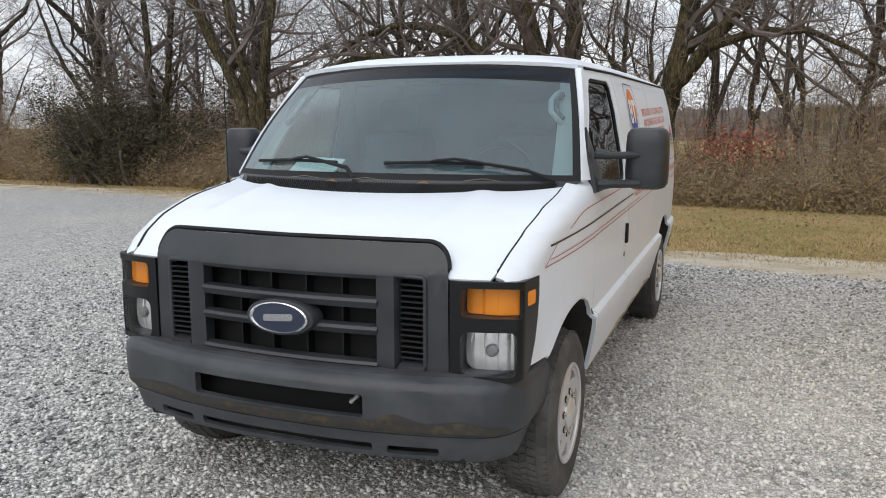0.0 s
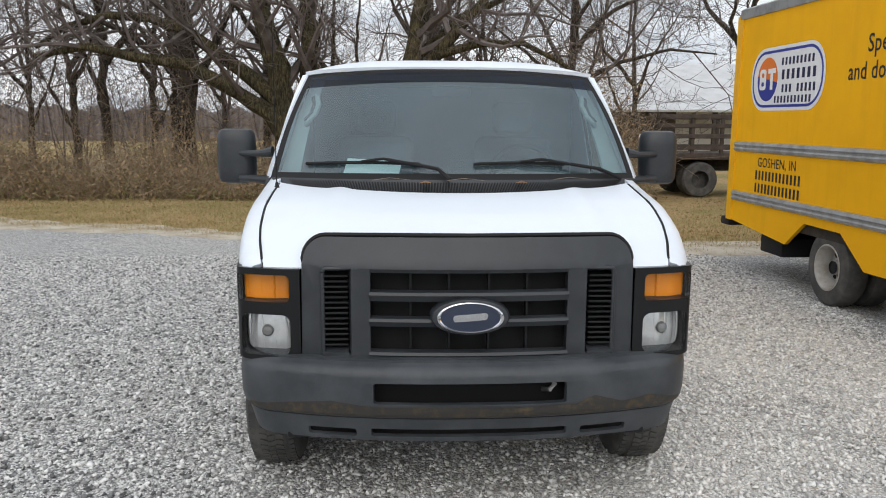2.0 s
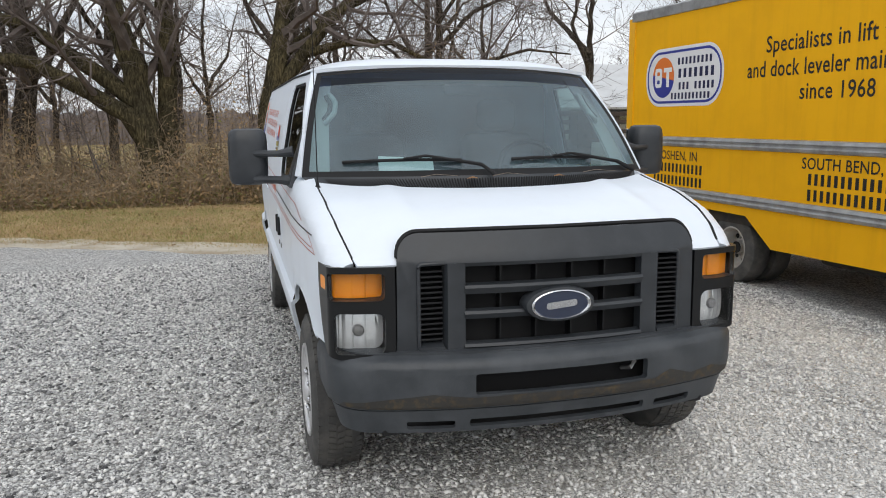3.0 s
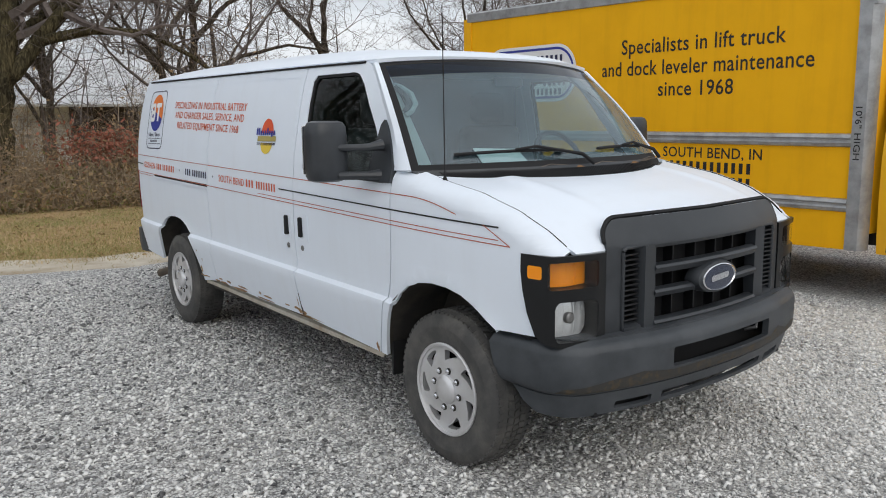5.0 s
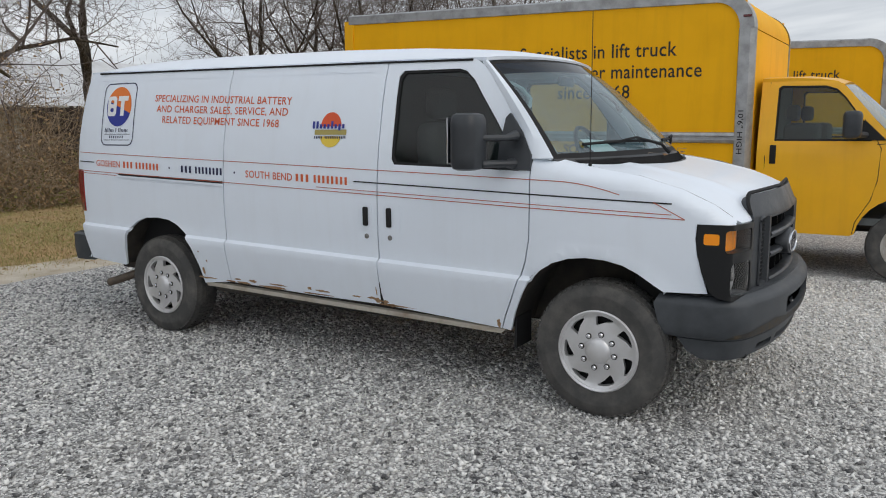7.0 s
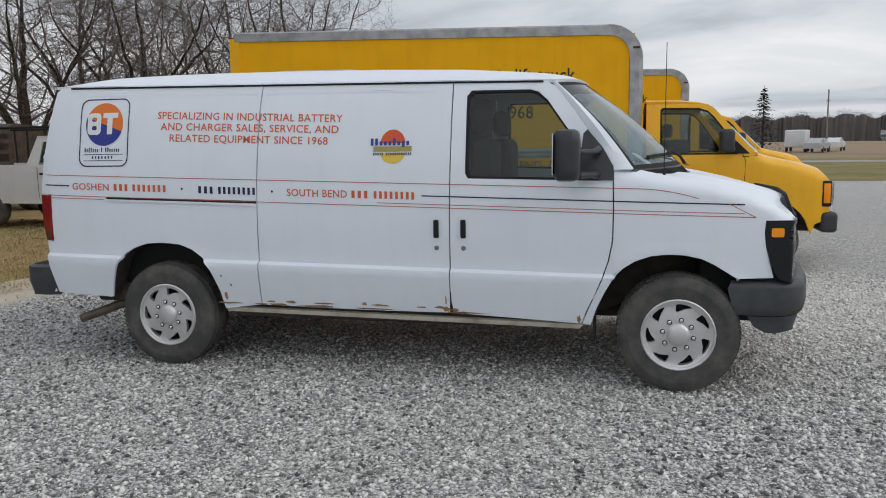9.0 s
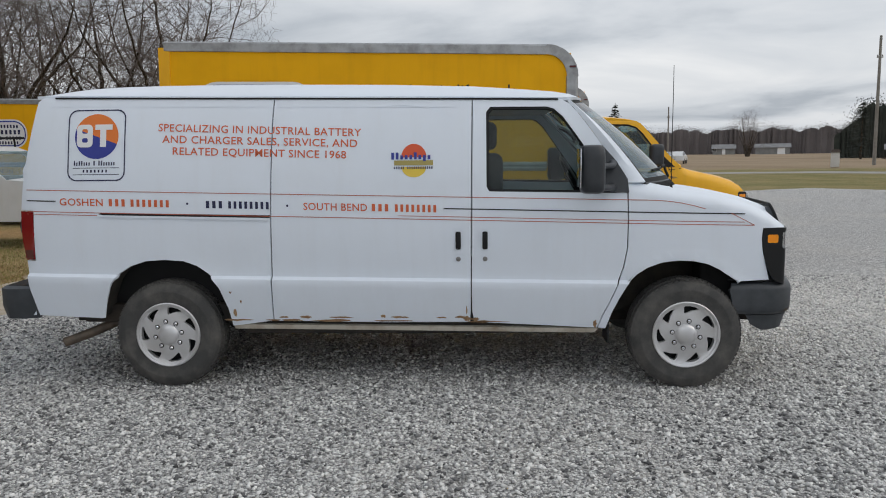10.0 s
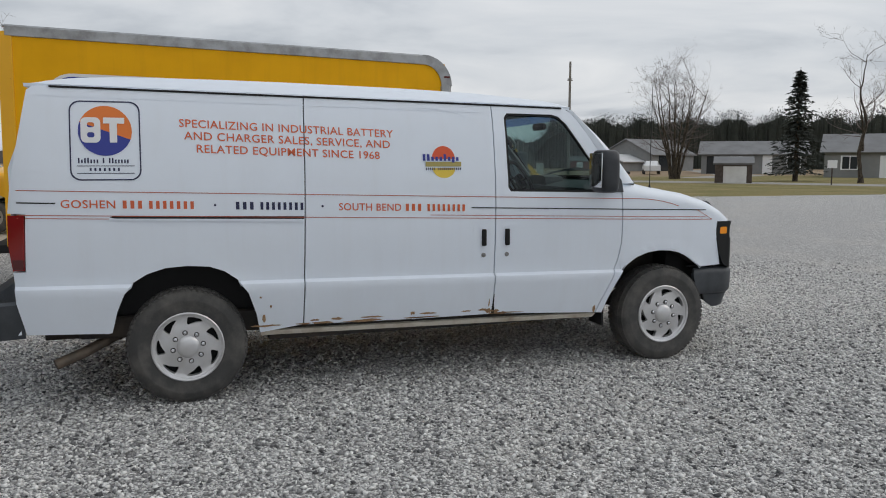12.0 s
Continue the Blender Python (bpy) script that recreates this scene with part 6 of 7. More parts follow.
def bare_tree(m, limbs, seed, label, dense=1.0, rise=0.5, bark=None, group=""):
    """A leafless tree. limbs: rows of (radius at the foot, radius at the tip, points); the first one is the trunk."""
    rng = random.Random(seed)
    tree = thing("bare_tree", m, label, "tree", group)
    trunk, crown = Wood(), Wood()
    for r0, r1, pts in limbs:
        ps = [Vector(p) for p in pts]
        fine = []
        for a, b in zip(ps, ps[1:]):
            k = max(2, int((b - a).length / 0.35))
            for i in range(k):
                fine.append(a.lerp(b, i / k) + Vector((rng.gauss(0, 0.025), rng.gauss(0, 0.025), 0)) * (1 if fine else 0))
        fine.append(ps[-1])
        n = len(fine) - 1
        rad = [(r0 + (r1 - r0) * (i / n) ** 0.8) * rng.uniform(0.92, 1.08) for i in range(n + 1)]
        if fine[0].z < 0.05:
            rad[0] *= 1.45
            rad[1] *= 1.12
        trunk.tube(fine, rad, 10)
        sprout(crown, rng, fine, r0, r1, 0 if r0 > 0.05 else 1, dense, rise)
    trunk.make("trunk", bark or M_BARK, tree)
    crown.make("crown", M_BRANCH, tree)
    return tree


G_TREES = "bare trees along the lot"
# the big spreading tree behind the van: twin trunks, and limbs that reach low to the side
bare_tree(pose(-2.9, 15.6, 0), [
    (0.34, 0.16, [(0, 0, -0.1), (-0.2, 0, 1.6), (-0.5, 0.0, 3.4), (-0.95, -0.1, 5.0), (-1.3, 0.2, 7.5), (-1.5, 0.4, 10)]),
    (0.24, 0.06, [(-0.1, 0, 1.2), (-0.6, -0.2, 2.0), (-1.6, -0.4, 2.65), (-2.4, -0.5, 3.1), (-3.6, -0.7, 3.25), (-4.6, -0.9, 3.45), (-5.7, -1.0, 3.2)]),
    (0.22, 0.05, [(-0.3, 0, 2.2), (-1.0, 0.1, 2.8), (-1.8, 0.2, 3.35), (-2.6, 0.2, 3.95), (-3.5, 0.3, 4.25), (-4.4, 0.2, 4.3), (-5.4, 0.1, 4.0), (-6.1, 0, 3.5)]),
    (0.28, 0.10, [(0.15, 0.4, -0.1), (0.25, 0.4, 2.0), (0.3, 0.4, 4.8), (0.6, 0.5, 8.0), (0.9, 0.5, 10.5)])], 11, "large bare tree with mossy trunks and low spreading limbs", 1.0, 0.5, M_MOSSBARK, G_TREES)
bare_tree(pose(-6.1, 17.4, 0), [
    (0.30, 0.14, [(0, 0, -0.1), (0.05, 0, 2.2), (0.2, 0, 3.4), (-0.05, 0.1, 5.0), (-0.4, 0.1, 8), (-0.3, 0.3, 10.5)]),
    (0.13, 0.04, [(0.1, 0, 2.6), (0.9, -0.3, 3.6), (1.6, -0.5, 5.0), (2.2, -0.6, 6.6)]),
    (0.12, 0.03, [(0.1, 0, 3.0), (-1.2, -0.3, 4.0), (-2.6, -0.4, 4.6), (-4.0, -0.5, 5.6)])], 12, "bare tree with a straight grey trunk in the brush", 1.0, 0.5, None, G_TREES)
bare_tree(pose(-10.6, 14.2, 0), [
    (0.20, 0.10, [(0, 0, -0.1), (-0.15, 0, 1.2), (-0.6, 0.0, 2.6), (-1.4, 0.0, 4.0), (-2.3, 0.1, 5.6), (-3.4, 0.2, 8.0)]),
    (0.14, 0.08, [(0.05, 0, 0.9), (-0.2, 0.1, 2.4), (-0.7, 0.1, 3.8), (-0.95, 0.1, 5.2), (-1.2, 0.2, 8.5)]),
    (0.15, 0.08, [(0.1, 0, 0.8), (0.15, 0, 2.4), (0.35, 0, 3.8), (0.6, 0.1, 5.2), (0.9, 0.2, 9.0)])], 13, "bare tree with three thick trunks from one foot", 1.0, 0.5, M_MOSSBARK, G_TREES)
bare_tree(pose(-14.8, 15.2, 0), [
    (0.17, 0.06, [(0, 0, -0.1), (-0.2, 0, 2.4), (-0.3, 0, 5.0), (-0.6, 0, 8.0)]),
    (0.14, 0.05, [(0.15, 0, -0.1), (0.35, 0, 2.6), (0.75, 0, 5.0), (1.4, 0, 8)])], 14, "slim forked bare tree above the brush", 1.0, 0.5, M_MOSSBARK, G_TREES)
bare_tree(pose(-0.5, 15.8, 0), [
    (0.32, 0.13, [(0, 0, -0.1), (0.15, 0, 1.8), (0.4, 0, 3.2), (0.7, 0, 4.6), (1.1, 0.2, 7.0), (1.3, 0.3, 9.5)]),
    (0.22, 0.08, [(0.15, 0, 1.6), (0.5, -0.1, 2.7), (1.1, -0.2, 3.5), (2.0, -0.3, 4.5), (3.0, -0.3, 6.0)]),
    (0.13, 0.035, [(1.0, -0.2, 3.4), (2.0, -0.6, 3.65), (3.1, -0.8, 3.65), (4.0, -1.0, 3.15), (4.8, -1.1, 2.6)]),
    (0.14, 0.04, [(0.5, 0, 3.3), (1.7, 0.3, 4.4), (3.0, 0.4, 5.0), (4.4, 0.4, 5.2)])], 15, "bare tree with forked mossy trunk and drooping limb", 1.0, 0.5, M_MOSSBARK, G_TREES)
bare_tree(pose(3.85, 15.9, 0), [
    (0.13, 0.05, [(0, 0, -0.1), (-0.1, 0, 1.6), (0.1, 0, 3.2), (0.15, 0, 4.6), (0.0, 0.1, 7.0)]),
    (0.07, 0.02, [(0.1, 0, 2.7), (1.2, -0.2, 3.3), (2.4, -0.4, 3.6), (3.6, -0.4, 3.5)]),
    (0.07, 0.02, [(0.1, 0, 3.6), (1.1, 0.2, 4.6), (2.5, 0.3, 5.2), (4.0, 0.4, 5.4)]),
    (0.06, 0.02, [(0.1, 0, 4.2), (1.0, -0.3, 5.6), (2.0, -0.5, 6.6)]),
    (0.07, 0.02, [(0, 0, 2.4), (-1.0, 0.2, 3.5), (-2.0, 0.3, 4.3)])], 16, "slim bare tree with long fine branches", 1.15, 0.3, None, G_TREES)
bare_tree(pose(-12.2, 16.8, 0), [(0.22, 0.09, [(0, 0, -0.1), (0.1, 0, 3), (0.1, 0, 6), (0.3, 0, 9)])], 17, "bare tree with a straight trunk in the brush", 1.0, 0.5, None, G_TREES)

# the wood behind: three trees repeated
kinds = [bare_tree(pose(-9 + 6 * k, 24 + 2 * k, 0), [
    (0.15, 0.022, [(0, 0, -0.1), (0.1 * k, 0.1, 2.5), (0.3 - 0.2 * k, 0.0, 5.5), (0.2, 0.3, 9.5)]),
    (0.09, 0.012, [(0.05, 0, 1.4), (1.0 - k, 0.4, 3.6), (2.0 - 1.8 * k, 0.6, 6.0)]),
    (0.10, 0.014, [(0.1, 0, 3.0), (-0.4, -1.0, 4.4), (-0.6 + 0.6 * k, -1.8, 6.6)]),
    (0.10, 0.014, [(0.1, 0, 3.6), (-1.2, 0.5, 5.0), (-2.2, 0.8, 7.4)])], 30 + k, "bare winter tree in the wood behind the lot", 0.76, 0.5, None, "bare trees of the wood") for k in range(3)]
rng = random.Random(77)
SPOTS = [(-26, 18), (-22, 20), (-19.5, 17.5), (-17, 22), (-14, 19), (-12, 25), (-9, 20), (-7.5, 28), (-4.5, 21), (-2, 27), (0.5, 20.5), (2.5, 25), (1.5, 31), (-16, 30), (-21, 28), (-27, 26), (-30, 20), (-33, 17), (-11, 34), (-5, 36), (12, 46), (15, 58), (21, 62), (28, 64), (34, 60), (5.2, 22), (8.2, 25), (11.5, 23), (-24, 22.5), (-8, 23), (-24, 16.8), (-28, 18.5), (-20.5, 24), (-18.2, 19.6), (-31, 23)]
for x, y in SPOTS:
    sc = rng.uniform(0.85, 1.25)
    o = copy_thing(kinds[rng.randrange(3)], pose(x, y, -0.03, 0, 0, rng.uniform(0, 360)))
    o.scale = (sc, sc, sc)
# trees beyond the trucks, with dense fine crowns
broad = bare_tree(pose(21, 12.5, -0.03), [
    (0.15, 0.015, [(0, 0, -0.1), (0.1, 0.1, 2.0), (0.2, 0.0, 5.0), (0.2, 0.3, 8.6)])] + [
    (0.09, 0.012, [(0.05, 0.02, 0.7 + 0.25 * k), (math.cos(k * 1.05) * 1.0, math.sin(k * 1.05) * 1.0, 3.0 + 0.2 * k), (math.cos(k * 1.05) * 2.4, math.sin(k * 1.05) * 2.4, 5.6), (math.cos(k * 1.05) * 3.0, math.sin(k * 1.05) * 3.0, 7.6)]) for k in range(6)],
    33, "bare tree with a dense twiggy crown beyond the trucks", 0.95, 0.5, None, "bare trees of the wood")
for x, y, sc in ((24, 16, 1.1), (19, 17, 1.1), (28, 21, 1.1), (22, 22, 1.2), (16.5, 20, 1.1), (33, 17, 0.9)):
    o = copy_thing(broad, pose(x, y, -0.03, 0, 0, rng.uniform(0, 360)))
    o.scale = (sc, sc, sc * 0.9)


def brush_front(x):
    """Where the brush begins behind the grass strip."""
    return interp(x, [(-40, 17), (-20, 15.0), (-12, 14.2), (-6, 14.6), (0, 14.3), (4, 13.6), (8, 14.5), (14, 17)])


# saplings and twiggy undergrowth between the trunks
wood = Wood()
r = random.Random(47)
for k in range(190):
    x = r.uniform(-34, 6)
    p = Vector((x, brush_front(x) + r.uniform(0.8, 9.0), -0.05))
    h = r.uniform(2.2, 5.5)
    pts = wander(r, p, Vector((r.gauss(0, 0.15), r.gauss(0, 0.15), 1)), h, 6, 0.09, 0.05)
    wood.tube(pts, [0.022, 0.019, 0.016, 0.013, 0.010, 0.007, 0.004], 4)
    for _ in range(14):
        i = r.randrange(1, 6)
        tw = wander(r, pts[i].lerp(pts[i + 1], r.random()), Vector((r.gauss(0, 1), r.gauss(0, 1), r.uniform(0, 1.2))), r.uniform(0.5, 1.3), 3, 0.2, 0.0)
        wood.tube(tw, [0.007, 0.006, 0.004, 0.003], 3)
        for _ in range(3):
            j = r.randrange(0, 3)
            t2 = wander(r, tw[j], Vector((r.gauss(0, 1), r.gauss(0, 1), r.uniform(-0.2, 1))), r.uniform(0.25, 0.6), 2, 0.2, 0.0)
            wood.tube(t2, [0.004, 0.0035, 0.0025], 3)
tagged(wood.make("undergrowth", M_BRANCH, None), "thin grey saplings between the trees", "saplings", kind="stuff")


def scatter_leaves(name, count, spot, size, material, label, category, seed, flat_lie=0.0, slim=0.45):
    """Many small bent leaves as one mesh; spot(rng) gives the place of each."""
    r = np.random.RandomState(seed)
    pr = random.Random(seed)
    c = np.array([spot(pr) for _ in range(count)])
    d = r.normal(size=(count, 3))
    d[:, 2] *= (1 - flat_lie)
    d /= np.linalg.norm(d, axis=1)[:, None]
    e = r.normal(size=(count, 3))
    e[:, 2] *= (1 - flat_lie)
    e -= d * (e * d).sum(1)[:, None]
    e /= np.linalg.norm(e, axis=1)[:, None]
    s = size * r.uniform(0.5, 1.4, size=(count, 1))
    v = np.stack([c - d * s, c + e * s * slim, c + d * s, c - e * s * slim], 1).reshape(-1, 3)
    f = np.arange(count * 4).reshape(-1, 4)
    me = bpy.data.meshes.new(name)
    me.from_pydata(v.tolist(), [], f.tolist())
    ob = finish(name, me, material, None, "", 0)
    return tagged(ob, label, category, kind="stuff")


def thicket(count, x0, x1, depth, hmin, hmax, seed):
    wood = Wood()
    r = random.Random(seed)
    for _ in range(count):
        x = r.uniform(x0, x1)
        y = brush_front(x) + abs(r.gauss(0, 1)) * depth
        h = r.uniform(hmin, hmax) * max(0.55, 0.85 + 0.9 * noise.noise(Vector((x * 0.35, y * 0.35, 1)))) * min(1.0, 0.35 + (y - brush_front(x)) * 0.5)
        pts = wander(r, Vector((x, y, -0.05)), Vector((r.gauss(0, 0.3), r.gauss(0, 0.3), 1)), h, 3, 0.22, 0.0)
        wood.tube(pts, [0.012, 0.009, 0.006, 0.003], 3)
        for _ in range(3):
            i = r.randrange(1, 3)
            tw = wander(r, pts[i], Vector((r.gauss(0, 1), r.gauss(0, 1), r.uniform(0, 1))), h * 0.35, 2, 0.3, 0.0)
            wood.tube(tw, [0.006, 0.004, 0.002], 3)
    ob = wood.make("brush", M_BRUSH, None)
    return tagged(ob, "tangled brown leafless brush at the wood's edge", "brush", kind="stuff")


thicket(4000, -32, 5.4, 1.7, 0.9, 2.9, 5)


def brush_spot(top, depth):
    def spot(r):
        x = r.uniform(-32, 5.6)
        y = brush_front(x) - 0.3 + abs(r.gauss(0, 1)) * depth
        h = top * (0.75 + 0.8 * noise.noise(Vector((x * 0.35, y * 0.35, 1)))) * min(1.0, 0.25 + (y - brush_front(x) + 0.3) * 0.5)
        return (x, y, abs(r.gauss(0, 1)) * max(h, 0.12) * 0.72)
    return spot


scatter_leaves("brush_twigs", 70000, brush_spot(2.5, 2.4), 0.26, M_BRUSH, "dense brown twigs of the brush", "brush", 25, 0.0, 0.018)
scatter_leaves("brush_leaves", 56000, brush_spot(2.1, 1.5), 0.040, M_DRYLEAF, "dry brown leaves hanging in the brush", "leaves", 21)
scatter_leaves("brush_leaves", 13000, brush_spot(1.5, 1.0), 0.042, M_GREENLEAF, "dull green leaves left in the brush", "leaves", 22)
scatter_leaves("red_leaves", 900, lambda r: (1.3 + r.gauss(0, 0.5), 14.6 + r.gauss(0, 0.3), 1.25 + r.gauss(0, 0.22)), 0.05, M_RUSSET, "russet leaves on a small shrub", "leaves", 23)
scatter_leaves("leaf_litter", 16000, lambda r: (lambda x: (x, r.uniform(interp(x, [(-30, 13.6), (-12, 12), (-4, 8.8), (0, 6.9), (10, 6.8)]), brush_front(x) + 1.5), -0.015))(r.uniform(-22, 9)), 0.035, M_DRYLEAF, "fallen brown leaves on the grass", "leaves", 24, 0.85)

# dark evergreen shrub
shrub = thing("evergreen_shrub", pose(-16.2, 15.0, 0), "dark brownish green evergreen shrub at the wood's edge", "shrub")
w = Wood()
r = random.Random(9)
tips = []
for k in range(90):
    a = r.uniform(0, 6.283)
    sp = r.uniform(0.1, 1.0)
    pts = wander(r, Vector((r.gauss(0, 0.5), r.gauss(0, 0.3), -0.05)), Vector((math.cos(a) * sp, math.sin(a) * sp * 0.7, r.uniform(0.35, 1.4))), r.uniform(1.4, 3.4), 6, 0.14, 0.06)
    w.tube(pts, [0.04, 0.034, 0.028, 0.02, 0.014, 0.008, 0.004], 4)
    tips.append(pts)
w.make("crown", M_BRANCH, shrub)
vs, fs = [], []
for pts in tips:
    for _ in range(330):
        i = r.randrange(1, 6)
        p = pts[i].lerp(pts[i + 1], r.random()) + Vector((r.gauss(0, 0.16), r.gauss(0, 0.16), r.gauss(0, 0.14)))
        d = Vector((r.gauss(0, 1), r.gauss(0, 1), r.gauss(0, 0.7))).normalized() * r.uniform(0.03, 0.085)
        e = d.cross(Vector((r.gauss(0, 1), r.gauss(0, 1), r.gauss(0, 1)))).normalized() * 0.014
        n = len(vs)
        vs += [p - d, p + e, p + d, p - e]
        fs.append((n, n + 1, n + 2, n + 3))
mesh_ob("foliage", vs, fs, M_CEDAR, shrub, "", 0)
shrub.scale = (1.55, 1.2, 1.12)


def grass_blades(count, spot, height, material, label, seed):
    r = np.random.RandomState(seed)
    pr = random.Random(seed)
    c = np.array([spot(pr) for _ in range(count)])
    a = r.uniform(0, 6.283, count)
    h = height * r.uniform(0.4, 1.3, count)
    w_ = np.stack([np.cos(a), np.sin(a), 0 * a], 1) * 0.006
    lean = np.stack([r.normal(size=count) * 0.6 * h, r.normal(size=count) * 0.6 * h, h], 1)
    v = np.stack([c - w_, c + w_, c + lean], 1).reshape(-1, 3)
    me = bpy.data.meshes.new("grass")
    me.from_pydata(v.tolist(), [], np.arange(count * 3).reshape(-1, 3).tolist())
    return tagged(finish("grass", me, material, None, "", 0), label, "grass", kind="stuff")


M_STRAW = worn("dry_grass", (0.36, 0.255, 0.12), (0.58, 0.45, 0.26), 1.1, 0.95, fine=20)
M_GREEN = worn("dull_green_grass", (0.19, 0.19, 0.055), (0.34, 0.305, 0.11), 1.3, 0.95, fine=20)


def strip_spot(r):
    x = r.uniform(-14, 8.5)
    y0 = interp(x, [(-17, 12.2), (-11.7, 11.8), (-7.0, 9.3), (-4.4, 8.6), (-2.1, 7.5), (-0.6, 6.8), (0.6, 6.7), (3.0, 6.5), (8.5, 7.0)])
    return (x, y0 + 0.35 + abs(r.gauss(0, 1)) * 3.2 - 0.9 * (r.random() < 0.12), -0.03)


grass_blades(45000, strip_spot, 0.055, M_STRAW, "short dry winter grass beside the lot", 41)
grass_blades(30000, strip_spot, 0.050, M_GREEN, "short green winter grass beside the lot", 42)

# ---- buildings, vehicles and woods beyond ----
M_WHITEROOF = worn("white_metal_roof", (0.64, 0.65, 0.66), (0.50, 0.50, 0.50), 1.2, 0.5)
M_PALEWALL = worn("pale_wall", (0.68, 0.67, 0.64), (0.54, 0.52, 0.49), 0.8, 0.8)
M_GREYWALL = worn("grey_siding", (0.20, 0.205, 0.205), (0.26, 0.26, 0.255), 0.7, 0.8)
M_GREYROOF = worn("grey_roof", (0.22, 0.225, 0.23), (0.16, 0.16, 0.165), 0.6, 0.8)
M_BARNRED = worn("dark_red_siding", (0.24, 0.06, 0.05), (0.17, 0.05, 0.045), 0.8, 0.8)
M_OLDWOOD = worn("dark_stained_wood", (0.045, 0.034, 0.028), (0.10, 0.075, 0.06), 6, 0.85, bump=0.3)
M_DARKGLASS = mat("dark_window", (0.03, 0.035, 0.04), 0.12)
# distance haze is put into these two wood colours, strongest in the second
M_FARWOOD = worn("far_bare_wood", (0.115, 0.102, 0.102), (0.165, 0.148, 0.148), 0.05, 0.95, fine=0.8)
M_HAZEWOOD = worn("hazed_grey_wood", (0.20, 0.172, 0.168), (0.28, 0.245, 0.24), 0.05, 0.95, fine=0.8)
M_PINE = worn("pine_foliage", (0.028, 0.034, 0.028), (0.058, 0.064, 0.052), 0.3, 0.95, fine=2)
M_POLE = worn("weathered_pole", (0.20, 0.185, 0.165), (0.28, 0.265, 0.24), 3, 0.9)
M_ROAD = worn("pale_road", (0.36, 0.345, 0.32), (0.28, 0.265, 0.24), 0.6, 0.9)
M_WHITECAR = painted("white_car_paint", (0.70, 0.71, 0.72), (0.4, 0.38, 0.35), 0.2)
M_SILVERCAR = painted("silver_car_paint", (0.42, 0.44, 0.46), (0.3, 0.29, 0.27), 0.2)
EYE12, EYE10 = Vector((-6.06, 3.48, 0)), Vector((-6.1, 1.9, 0))


def far(az, dist, eye=EYE12):
    return eye + Vector((math.cos(radians(az)), math.sin(radians(az)), 0)) * dist


def house(name, at, turn, w, d, wall, ridge, wall_mat, roof_mat, label, doors=(), windows=(), over=0.4):
    """A gabled building: w along its ridge, d across; openings on its front wall."""
    h = thing(name, pose(at.x, at.y, -0.03, 0, 0, turn), label, "house" if name == "house" else name.replace("_", " "))
    bm = bmesh.new()
    prof = [(-d / 2, 0), (d / 2, 0), (d / 2, wall), (0, ridge), (-d / 2, wall)]
    ends = [[bm.verts.new((x, y, z)) for y, z in prof] for x in (-w / 2, w / 2)]
    bm.faces.new(ends[0])
    bm.faces.new(ends[1])
    for i in range(5):
        bm.faces.new((ends[0][i], ends[0][(i + 1) % 5], ends[1][(i + 1) % 5], ends[1][i]))
    part("wall", bm, wall_mat, h)
    slope = (ridge - wall) / (d / 2)
    for s in (-1, 1):
        part("roof", grid([[(x, s * (d / 2 + over), wall - slope * over + 0.08), (x, 0, ridge + 0.08)] for x in (-w / 2 - over, w / 2 + over)], thick=0.12, centre=(0, 0, 0)), roof_mat, h)
    for x, z, ww, hh in windows:
        wn = part("window", boxed((x - ww / 2 - 0.1, -d / 2 - 0.06, z - 0.1), (x + ww / 2 + 0.1, -d / 2 + 0.02, z + hh + 0.1)), M_WHITEVINYL, h, "white framed window")
        for k in (-1, 1):
            part("pane", boxed((x + k * ww / 4 - ww / 4 + 0.04, -d / 2 - 0.075, z), (x + k * ww / 4 + ww / 4 - 0.04, -d / 2 - 0.03, z + hh)), M_DARKGLASS, wn)
    for x, ww, hh, mt in doors:
        part("door", boxed((x - ww / 2, -d / 2 - 0.06, 0), (x + ww / 2, -d / 2 + 0.02, hh)), mt, h)
    return h


# long pale shed behind the trees
shed = house("long_shed", Vector((15.0, 40.0, 0)), 0, 24, 9, 3.2, 5.3, M_PALEWALL, M_WHITEROOF, "long pale shed with a white metal roof behind trees", [(-8, 3.0, 2.6, M_OLDWOOD), (-3, 3.0, 2.6, M_OLDWOOD), (3, 3.0, 2.6, M_OLDWOOD)])
for k in range(7):
    part("porch_post", boxed((-11 + k * 3.6, -6.2, 0), (-10.8 + k * 3.6, -6.0, 2.7)), M_OLDWOOD, shed)
part("porch_roof", grid([[(-12, -6.4, 2.65), (12, -6.4, 2.65)], [(-12, -4.4, 3.2), (12, -4.4, 3.2)]], thick=0.1, centre=(0, 0, 0)), M_WHITEROOF, shed)

# buildings across the road
house("barn", far(-32.4, 118, EYE10), -31 - 90 + 55, 11, 8.5, 2.4, 4.5, M_GREYWALL, M_GREYROOF, "grey metal barn across the road", [(-2.5, 2.6, 2.2, M_DARKGLASS)])
house("shed", far(-30.6, 112, EYE10), -31 - 90 + 55, 7, 5, 1.4, 2.3, M_GREYWALL, M_WHITEROOF, "low grey shed with pale roof beside the barn")
house("house", far(-40.0, 98), -39.5 - 90, 11, 8, 2.3, 3.7, M_GREYWALL, M_GREYROOF, "grey single-storey house with white windows", [(1.5, 1.0, 2.1, M_WHITEVINYL), (-4.2, 1.4, 2.0, M_DARKGLASS)], [(-1.8, 0.8, 1.2, 1.1), (4.2, 0.8, 1.3, 1.1)])
